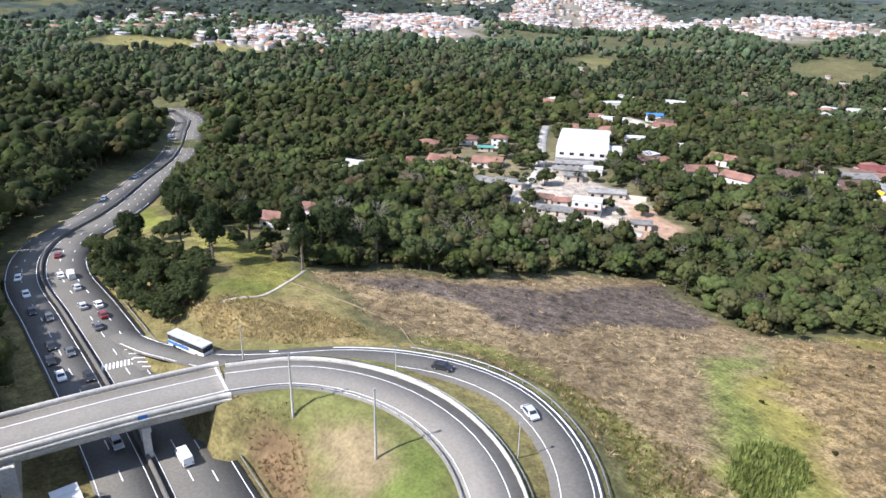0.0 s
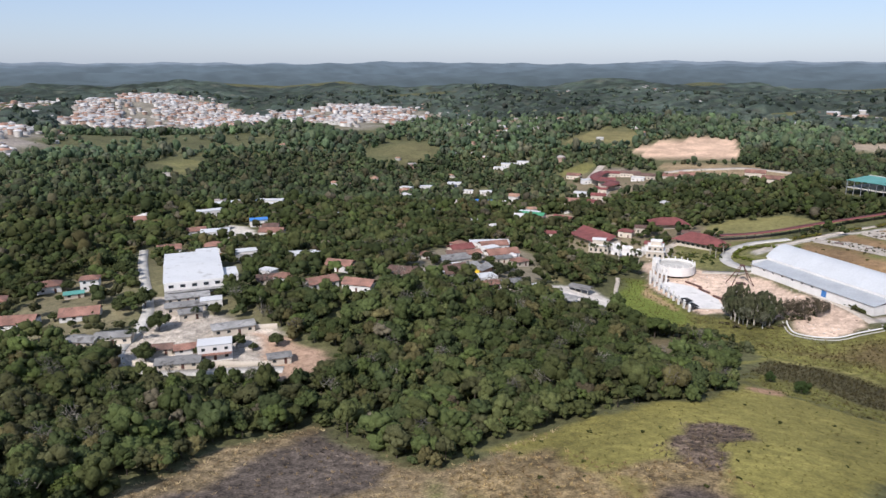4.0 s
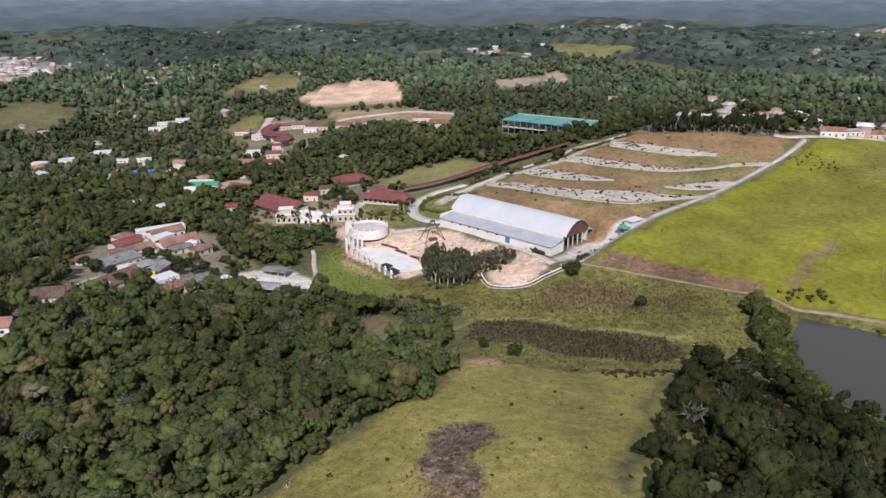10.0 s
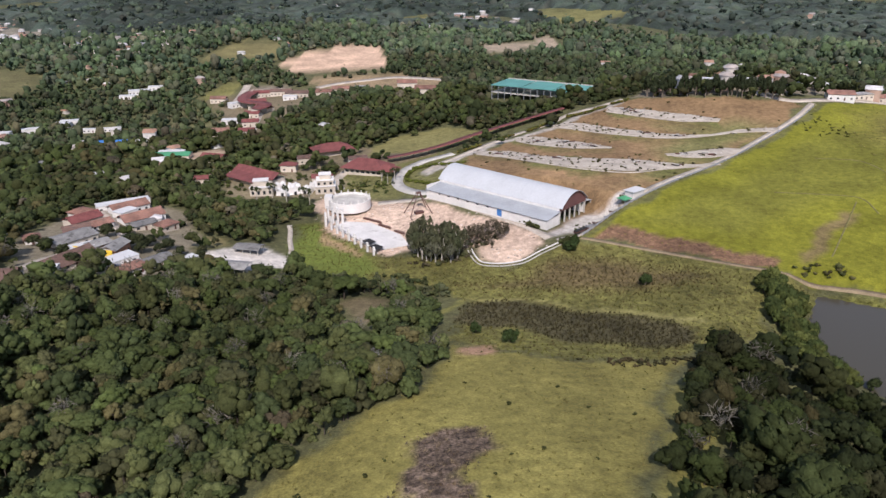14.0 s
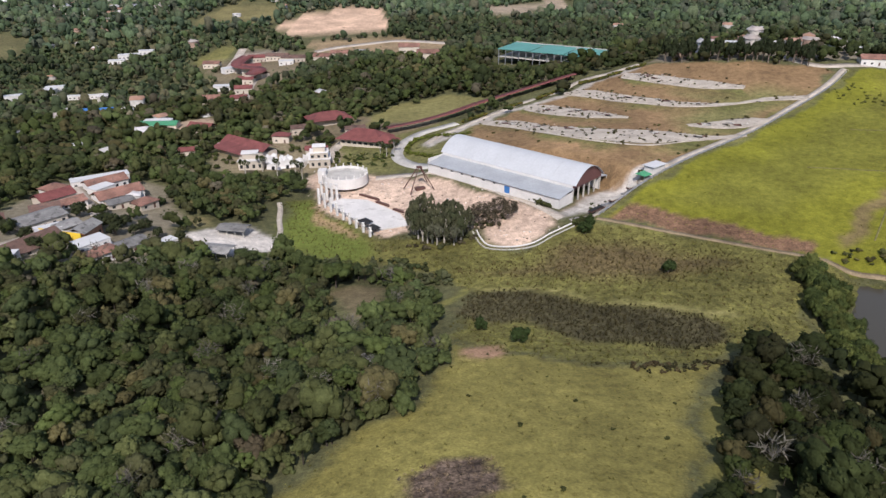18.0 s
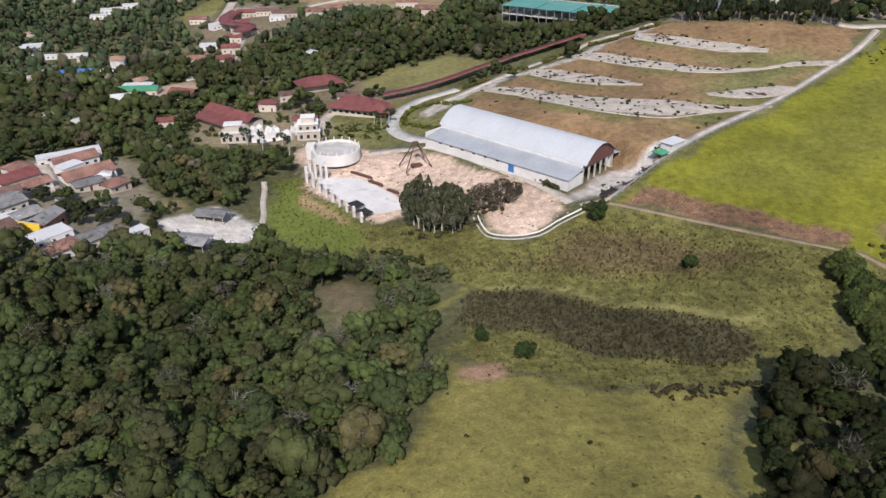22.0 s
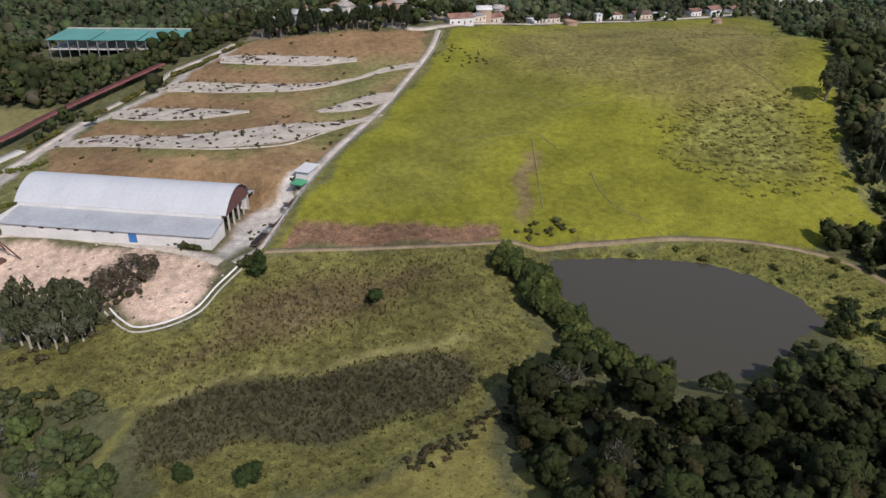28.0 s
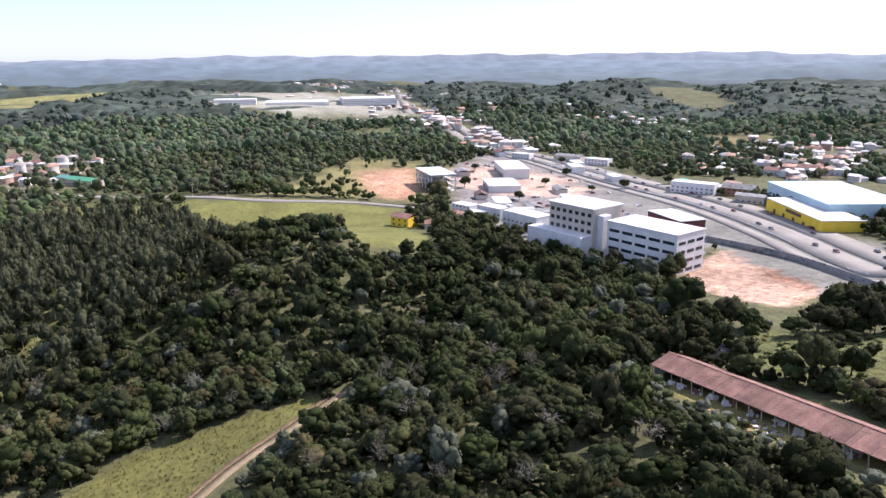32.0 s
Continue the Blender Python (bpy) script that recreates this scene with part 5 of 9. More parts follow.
def build_woods():
    rng = np.random.default_rng(7)
    p = scatter(rng, -535, 570, -330, 665, 4.05)
    p += rng.normal(size=p.shape) * 0.8
    d = off_line(p, MID_PATH)[0]
    ok = clear_of(p, rng) & (d < 520) & ~((p[:, 1] < -90) & (p[:, 0] < 40)) & ~(d < 22)
    p, d = p[ok], d[ok]
    gum = inside(wander(p, 14, 9), EUCALYPTS)
    south = (p[:, 1] < -30 - 0.18 * (p[:, 0] + 150)) & (p[:, 0] < -60)
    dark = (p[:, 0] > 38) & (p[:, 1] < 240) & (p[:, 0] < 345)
    size = np.clip(np.exp(rng.normal(0.98, 0.3, len(p))), 1.3, 5.4) * np.where(south, 1.25, 1)
    lift = size * rng.uniform(-0.2, 0.6, len(p)) + rng.uniform(0, 2.2, len(p)) + south * 4.0
    big = dark & (d < 330)
    size = np.where(big, size * 1.18, size * 1.0)
    thin = big & (rng.random(len(p)) < 0.5)
    gum = gum & ~thin
    z = ground(p) + lift
    tall = rng.uniform(0.85, 1.35, len(p))
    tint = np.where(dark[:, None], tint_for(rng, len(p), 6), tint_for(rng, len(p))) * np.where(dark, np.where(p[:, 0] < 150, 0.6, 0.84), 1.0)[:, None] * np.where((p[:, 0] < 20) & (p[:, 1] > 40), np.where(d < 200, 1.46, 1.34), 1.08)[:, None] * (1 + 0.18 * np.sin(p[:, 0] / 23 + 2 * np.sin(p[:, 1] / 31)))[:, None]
    silver = dark & (p[:, 0] > 120) & (p[:, 1] < 150) & (rng.random(len(p)) < 0.045)
    tint = np.where(silver[:, None], np.array([0.12, 0.133, 0.09]), tint)
    w = wander(p, 22, 26)
    open_slope = (w[:, 0] > 325) & (w[:, 1] > 195 + (w[:, 0] - 330) * 0.12)
    a = (d < 180) & ~gum & ~thin
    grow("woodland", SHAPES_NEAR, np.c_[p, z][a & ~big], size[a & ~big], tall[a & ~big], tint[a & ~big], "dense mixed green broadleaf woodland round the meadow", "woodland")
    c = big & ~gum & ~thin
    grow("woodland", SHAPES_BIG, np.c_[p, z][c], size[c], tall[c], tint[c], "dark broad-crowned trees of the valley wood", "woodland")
    under = gum & ~open_slope & (rng.random(len(p)) < 0.3)
    grow("woodland", SHAPES_MID, np.c_[p, ground(p)][under], size[under] * 1.25, tall[under], tint[under] * 0.95, "dark understorey below the eucalyptus trees", "woodland")
    edge = a & ~big & (rng.random(len(p)) < 0.4)
    grow("undergrowth", SHAPES_SHRUB, np.c_[p + rng.normal(size=p.shape) * 1.5, ground(p)][edge], size[edge] * 0.75, tall[edge], tint[edge], "green undergrowth filling the wood below the crowns", "undergrowth")
    low = big & ~gum & (rng.random(len(p)) < 0.6)
    grow("undergrowth", SHAPES_MID, np.c_[p + rng.normal(size=p.shape) * 1.5, ground(p)][low], size[low] * 0.66, tall[low], tint[low] * 0.9, "dark undergrowth below the valley wood", "undergrowth")
    b = (d >= 180) & ~gum & ~thin & ~big & (rng.random(len(p)) < np.where(d < 330, 0.95, 0.8))
    for part_of, shapes, grown in ((b & (d < 330), SHAPES_MID, 0.98), (b & (d >= 330), SHAPES_FAR, 1.08)):
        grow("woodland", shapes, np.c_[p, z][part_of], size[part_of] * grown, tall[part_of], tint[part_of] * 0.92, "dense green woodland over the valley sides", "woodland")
    g = gum & (rng.random(len(p)) < np.where(open_slope, 0.4, 0.48))
    slim = np.where(open_slope[g], 0.8, 1.0)
    grow("eucalyptus_wood", SHAPES_EUCALYPT, np.c_[p, ground(p) + 5.5][g], rng.uniform(1.7, 3.3, g.sum()) * slim, rng.uniform(0.75, 1.25, g.sum()),
         np.where(open_slope[g], 1.45, 0.92)[:, None] * np.array([0.088, 0.096, 0.052]) * rng.uniform(0.65, 1.3, (g.sum(), 1)), "tall thin grey-green eucalyptus trees on the slope", "eucalyptus", (0.26, 0.23, 0.19))
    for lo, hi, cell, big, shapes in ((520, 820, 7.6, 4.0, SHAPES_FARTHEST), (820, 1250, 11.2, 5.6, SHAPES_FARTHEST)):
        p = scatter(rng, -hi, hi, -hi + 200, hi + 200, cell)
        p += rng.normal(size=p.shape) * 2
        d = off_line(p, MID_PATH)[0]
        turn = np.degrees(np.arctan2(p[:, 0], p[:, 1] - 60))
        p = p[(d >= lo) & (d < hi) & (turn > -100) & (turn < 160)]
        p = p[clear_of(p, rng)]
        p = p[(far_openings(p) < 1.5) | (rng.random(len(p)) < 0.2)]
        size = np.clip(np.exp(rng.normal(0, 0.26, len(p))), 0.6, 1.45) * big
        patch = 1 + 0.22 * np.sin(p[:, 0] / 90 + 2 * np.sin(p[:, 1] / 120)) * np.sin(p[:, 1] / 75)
        # leaf tints paler and bluer with each ring: haze painted into the colour
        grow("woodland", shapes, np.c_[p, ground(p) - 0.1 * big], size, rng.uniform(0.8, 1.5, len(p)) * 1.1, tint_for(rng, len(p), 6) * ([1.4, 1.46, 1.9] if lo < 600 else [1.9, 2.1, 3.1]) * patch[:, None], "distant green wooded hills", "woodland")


def build_far_canopy():
    """The unbroken canopy of the far hills, as one uneven sheet that sinks away over the fields."""
    rng = np.random.default_rng(12)
    r = 1210 * (2760 / 1210) ** np.linspace(0, 1, 120)
    t = np.radians(np.linspace(-103, 166, 500))
    rr, tt = np.meshgrid(r, t)
    rr = rr + rng.uniform(-4, 4, rr.shape)
    p = np.stack([np.sin(tt) * rr, np.cos(tt) * rr + 60], -1).reshape(-1, 2)
    p += rng.uniform(-3, 3, p.shape)
    wooded = clear_of(p, rng)
    wooded &= far_openings(p) < 1.5
    start = np.clip((np.hypot(p[:, 0], p[:, 1] - 60) - 1230) / 60, 0, 1)
    z = ground(p) + np.where(wooded, (start - 1) * 14 + start * 9 + start * rng.uniform(-6, 6, len(p)) + 4 * np.sin(p[:, 0] / 37) * np.sin(p[:, 1] / 29), -2.5)
    i = np.arange(len(p)).reshape(rr.shape)
    f = np.concatenate([np.stack([i[:-1, :-1].ravel(), i[:-1, 1:].ravel(), i[1:, 1:].ravel()], 1), np.stack([i[:-1, :-1].ravel(), i[1:, 1:].ravel(), i[1:, :-1].ravel()], 1)])
    # tints hold painted blue haze, and strong contrast for shaded gaps between crowns
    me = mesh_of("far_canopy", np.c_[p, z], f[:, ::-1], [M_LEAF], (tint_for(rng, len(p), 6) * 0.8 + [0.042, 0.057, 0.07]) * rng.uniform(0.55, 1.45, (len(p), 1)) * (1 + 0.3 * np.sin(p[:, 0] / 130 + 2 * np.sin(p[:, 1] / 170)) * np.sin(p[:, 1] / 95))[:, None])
    q = np.stack([np.sin(k := rng.uniform(np.radians(-98), np.radians(158), 9000)), np.cos(k)], 1) * np.sqrt(rng.uniform(1250 ** 2, 2300 ** 2, (9000, 1))) + [0, 60]
    q = q[clear_of(q, rng) & (far_openings(q) < 1.5)]
    # blue added to these leaf tints stands for haze
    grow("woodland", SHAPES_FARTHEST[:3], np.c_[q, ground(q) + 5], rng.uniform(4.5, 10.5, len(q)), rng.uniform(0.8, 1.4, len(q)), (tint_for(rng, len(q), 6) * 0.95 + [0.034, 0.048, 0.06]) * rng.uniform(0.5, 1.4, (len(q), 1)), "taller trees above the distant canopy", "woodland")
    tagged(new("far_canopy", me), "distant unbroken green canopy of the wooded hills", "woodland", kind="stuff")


build_woods()
build_far_canopy()


def tree_mesh(rng, spread, tall, leaves, leaf, green, trunk_high, slender=0.8, core=0.6, crooked=0.12):
    """A free-standing tree in two meshes: a trunk with limbs, and a crown of leaf sprays."""
    bm = bmesh.new()

    def limb(a, b, r0, r1):
        way = Vector(b) - Vector(a)
        m = Matrix.Translation((Vector(a) + Vector(b)) / 2) @ way.to_track_quat("Z", "Y").to_matrix().to_4x4()
        bmesh.ops.create_cone(bm, cap_ends=True, segments=7, radius1=r0, radius2=r1, depth=way.length, matrix=m)

    top = (rng.normal() * crooked, rng.normal() * crooked, trunk_high)
    limb((0, 0, -0.3), top, 0.045 * tall * 0.6, 0.022 * tall)
    for k in range(5):
        t = k * 2.4 + rng.uniform(0, 1)
        end = (top[0] + math.cos(t) * spread * 0.55, top[1] + math.sin(t) * spread * 0.55, trunk_high + (tall - trunk_high) * rng.uniform(0.35, 0.7))
        limb((top[0], top[1], trunk_high - 0.4), end, 0.02 * tall, 0.006 * tall)
    v, f, _ = crown_shape(rng, 17, leaves, leaf * 0.8, tall=slender, trunk=0, fill=0.9 if core > 0.35 else core)
    v = v * [spread, spread, (tall - trunk_high * 0.8) / (1.75 * slender)] + [top[0], top[1], trunk_high * 0.8]
    tint = np.tile(np.array(green), (len(v), 1))
    return bm, mesh_of("crown", v, f, [M_LEAF], tint)


def tree_kind(name, label, category, group, bark, **kw):
    """A tree as a thing with its trunk and crown, out of sight until it is copied."""
    rng = np.random.default_rng(len(label) * 7 + len(group))
    bm, crown = tree_mesh(rng, **kw)
    t = thing(name, 0, 0, 0, 0, label, category, group)
    part("trunk", bm, bark, t)
    c = new("crown", crown)
    c.parent = t
    return t


def plant(kind, places, scale=(0.85, 1.2), seed=1):
    """Set copies of a tree at places (x, y); the first place takes the original."""
    rng = np.random.default_rng(seed)
    for i, (x, y) in enumerate(places):
        s = rng.uniform(*scale)
        m = pose(x, y, height(x, y) - 0.1, 0, 0, rng.uniform(0, 360)) @ Matrix.Diagonal((s, s, s * rng.uniform(0.9, 1.1), 1))
        if i == 0:
            kind.matrix_world = m
        else:
            copy_thing(kind, Matrix.Identity(4)).matrix_world = m


# ---- building blocks ----
def part(name, bm, mat, parent=None, label=""):
    me = bpy.data.meshes.new(name)
    bm.to_mesh(me)
    bm.free()
    me.materials.append(mat)
    ob = new(name, me)
    ob.parent = parent
    if label:
        ob["label"] = label
    return ob


def box(x0, x1, y0, y1, z0, z1, bm=None):
    bm = bm or bmesh.new()
    m = Matrix.Translation(((x0 + x1) / 2, (y0 + y1) / 2, (z0 + z1) / 2)) @ Matrix.Diagonal((abs(x1 - x0), abs(y1 - y0), abs(z1 - z0), 1))
    bmesh.ops.create_cube(bm, size=1, matrix=m)
    return bm


def thing(name, x, y, z, turn, label, category, group="", kind=""):
    ob = new(name)
    ob.matrix_world = pose(x, y, z, 0, 0, turn)
    ob.empty_display_size = 0.5
    return tagged(ob, label, category, group, kind)


def prism(profile, x0, x1):
    """A solid with a profile in (y, z), drawn out along x."""
    bm = bmesh.new()
    a = [bm.verts.new((x0, y, z)) for y, z in profile]
    b = [bm.verts.new((x1, y, z)) for y, z in profile]
    bm.faces.new(a[::-1])
    bm.faces.new(b)
    for i in range(len(a)):
        j = (i + 1) % len(a)
        bm.faces.new((a[i], a[j], b[j], b[i]))
    bmesh.ops.recalc_face_normals(bm, faces=bm.faces)
    return bm


def gable(w, d, z, rise, over=0.5, thick=0.18):
    y = d / 2 + over
    drop = rise * over / (d / 2)
    return prism([(-y, z - drop), (0, z + rise), (y, z - drop), (y, z - drop + thick), (0, z + rise + thick), (-y, z - drop + thick)], -w / 2 - over, w / 2 + over)


def hip(w, d, z, rise, over=0.6):
    bm = bmesh.new()
    x, y = w / 2 + over, d / 2 + over
    r = max(w / 2 - d / 2, 0.3)
    lo = [bm.verts.new(q) for q in ((-x, -y, z - 0.2), (x, -y, z - 0.2), (x, y, z - 0.2), (-x, y, z - 0.2))]
    md = [bm.verts.new(q) for q in ((-x, -y, z), (x, -y, z), (x, y, z), (-x, y, z))]
    a, b = bm.verts.new((-r, 0, z + rise)), bm.verts.new((r, 0, z + rise))
    bm.faces.new(lo[::-1])
    for i in range(4):
        bm.faces.new((lo[i], lo[(i + 1) % 4], md[(i + 1) % 4], md[i]))
    bm.faces.new((md[0], md[1], b, a))
    bm.faces.new((md[2], md[3], a, b))
    bm.faces.new((md[1], md[2], b))
    bm.faces.new((md[3], md[0], a))
    return bm


SHARED = {}


def pane(kind, w, h):
    """A window in its frame, or a door, shared by all houses."""
    key = (kind, w, h)
    if key not in SHARED:
        bm = box(-w / 2, w / 2, -0.04, 0.04, 0, h)
        me = bpy.data.meshes.new(kind)
        bm.to_mesh(me)
        bm.free()
        me.materials.append(M_GLASS if kind == "window" else M_RUST)
        SHARED[key] = me
    return SHARED[key]


STYLES = {
    "tile": (M_WHITE, M_TILE, "house with clay-tiled roof and pale walls"), "grey": (M_CREAM, M_GREY_ROOF, "low house with a grey fibre-cement roof"),
    "flat": (M_WHITE, M_WHITE_ROOF, "white house with a pale flat roof"), "white": (M_WHITE, M_WHITE_ROOF, "white-painted building with a pale roof"),
    "brick": (M_BRICK, M_GREY_ROOF, "bare brick house with a grey roof"), "cream": (M_CREAM, M_TILE, "cream house with a clay-tiled roof"),
    "maroon": (M_CREAM, M_DARK_TILE, "building with a dark maroon tiled roof"), "brown": (M_CREAM, M_BROWN_TILE, "house with a weathered dark brown roof"),
    "green": (M_CREAM, M_GREEN_ROOF, "building with a green sheet roof"), "teal": (M_CREAM, M_TEAL, "small building with a teal sheet roof"),
    "blue": (M_WHITE, M_BLUE, "building with a blue sheet roof"), "castle": (M_WHITE, M_CREAM, "white theme building with stepped parapets"),
    "awning": (M_WHITE, M_WHITE_ROOF, "two-storey pale blue-white house with a red awning"), "yellow": (M_YELLOW, M_TILE, "yellow house with a clay-tiled roof"),
}


def house(x, y, turn, w, d, h, style, group):
    wall, cover, label = STYLES[style]
    turn += 9 * math.sin(x * 3.7 + y * 1.9) * math.sin(y * 0.7) * (w < 22)
    h += 0.5 * math.sin(x * 1.3 + y * 2.1)
    zs = ground([(x + a, y + b) for a in (-w / 3, w / 3) for b in (-d / 3, d / 3)])
    z = float(zs.mean())
    t = thing("house", x, y, z, turn, label, "house", group)
    part("wall", box(-w / 2, w / 2, -d / 2, d / 2, -3, h), wall, t)
    if style in ("flat", "awning", "castle", "white"):
        bm = box(-w / 2 - 0.15, w / 2 + 0.15, -d / 2 - 0.15, d / 2 + 0.15, h, h + 0.25)
        part("roof", bm, cover, t)
        if style == "castle":
            part("tower", box(-w / 2, -w / 2 + 3, -d / 2 + 0.02, -d / 2 + 3, h + 0.25, h + 1.6), wall, t)
            part("parapet", box(-w / 2 + 3, w / 2, -d / 2, -d / 2 + 0.3, h + 0.25, h + 1.0), wall, t)
        if style == "awning":
            part("awning", box(-w / 2, w / 2, -d / 2 - 1.8, -d / 2, 2.7, 2.95), M_TILE, t, "red sheet awning")
    elif w / d < 1.5 and style in ("tile", "maroon", "yellow", "cream"):
        part("roof", hip(w, d, h, d * 0.24), cover, t)
    else:
        part("roof", gable(w, d, h, d * (0.13 if style in ("grey", "green", "blue", "teal") else 0.24)), cover, t)
        if cover is not M_GREY_ROOF or w > 12:
            bm = box(-w / 2, w / 2, -d / 2 + 0.2, d / 2 - 0.2, h, h + 0.02)
            part("ceiling", bm, wall, t)
    for side in (-1, 1):
        n = max(1, int(w / 3.6))
        for floor in range(2 if h > 5.5 else 1):
            for k in range(n):
                u = (k + 0.5) / n * w - w / 2
                door = floor == 0 and k == n // 2 and side < 0
                o = new("door" if door else "window", pane("door", 1.0, 2.1) if door else pane("window", 1.3, 1.1))
                o.parent = t
                o.matrix_local = pose(u, side * (d / 2 + 0.02), 0.05 if door else 1.0 + 2.9 * floor)
    return t


for plots, where in ((TOWN_HOUSES, "houses of the hillside town"), (TOWN_BACK, "houses of the hillside town"), (HAMLET_HOUSES, "tile-roofed hamlet houses"), (WOOD_HOUSES, "houses in the wood"), (EAST_HOUSES, "houses of the valley hamlet"),
                     (EAST_LOW, "houses of the valley hamlet"), (VALLEY_HOUSES, "houses among the valley trees"), (YARD_HOUSES, "houses of the hillside town"), (CAMPUS_HOUSES, "roadside buildings"), (RESORT_HOUSES, "resort buildings"), (VILLAGE_HOUSES, "village houses"), (RIDGE_HOUSES, "ridge houses"), (HILLTOP_HOUSES, "houses along the hilltop road"),
                     (SUBURB_HOUSES, "suburb houses"), (SUBURB_FAR, "far suburb buildings"), (ROADSIDE_HOUSES, "roadside buildings"), (VALLEY_TOWN, "houses of the far brick town")):
    for plot in plots:
        house(*plot, where)


# ---- the warehouse and the building site ----
def build_hangar():
    t = 137.5
    h = thing("warehouse", 57, 350, -7.7, t, "long arched zinc-roofed warehouse with a dark brown gable", "warehouse")
    L, n = 78, 20
    part("side_wall", box(0.3, L, -0.3, 0, -2, 4.1), M_WHITE, h, "pale grey side wall")
    part("end_wall", box(0, 0.3, -11, 0, -2, 4.1), M_WHITE, h)
    part("end_wall", box(L, L + 0.3, -35.2, 0, -2, 6.4), M_WHITE, h)
    part("far_wall", box(0.3, L, -35.2, -34.9, -2, 6.4), M_WHITE, h)
    part("clerestory", box(0.3, L, -11.3, -11, 4, 7.2), M_WHITE, h, "white strip wall above the lean-to")
    # dark sheet added to stand for the shaded interior behind the gable
    part("partition", box(7, 7.3, -34.8, -11.4, -2, 7.1), M_RUST, h, "added dark sheet for the shaded interior")
    part("lean_to_roof", prism([(0.7, 4.1), (0.7, 4.25), (-11, 5.95), (-11, 5.8)], -0.6, L + 0.6), M_LEAN_TO, h, "grey sheet lean-to roof")
    arch = [(-11 - 24.4 * i / n, 7.2 + 6.4 * math.sin(math.pi * i / n) ** 0.85) for i in range(n + 1)]
    for k in range(12):
        x0, x1 = -1.5 + (L + 3) * k / 12, -1.5 + (L + 3) * (k + 1) / 12 - 0.06
        part("roof_sheet", prism(arch + [(y * 0.999, z + 0.14) for y, z in arch[::-1]], x0, x1), M_ZINC, h)
    part("gable", prism(arch + [(-35.4, 5.6), (-11, 5.6)], -0.25, 0.05), M_MAROON, h, "dark brown sheet gable")
    part("gable", prism(arch + [(-35.4, 5.6), (-11, 5.6)], L - 0.05, L + 0.25), M_WHITE, h)
    for k in range(6):
        y = -11.4 - k * 4.7
        part("column", box(-0.2, 0.4, y - 0.3, y + 0.3, -2, 5.7), M_CONCRETE, h)
    part("door", box(27, 30, -0.05, 0.06, 0, 3.4), M_BLUE, h, "blue roller door")
    for k in range(6):
        o = new("window", pane("window", 1.6, 0.6))
        o.parent = h
        o.matrix_local = pose(36 + k * 6.6, 0.02, 2.9)
    part("awning", prism([(-35.5, 5.4), (-35.5, 5.55), (-41, 4.75), (-41, 4.6)], -0.6, 30), M_LEAN_TO, h, "grey sheet lean-to roof")
    for k in range(7):
        part("post", box(-0.4 + k * 5, -0.1 + k * 5, -40.8, -40.5, -2, 4.62), M_CONCRETE, h)


build_hangar()


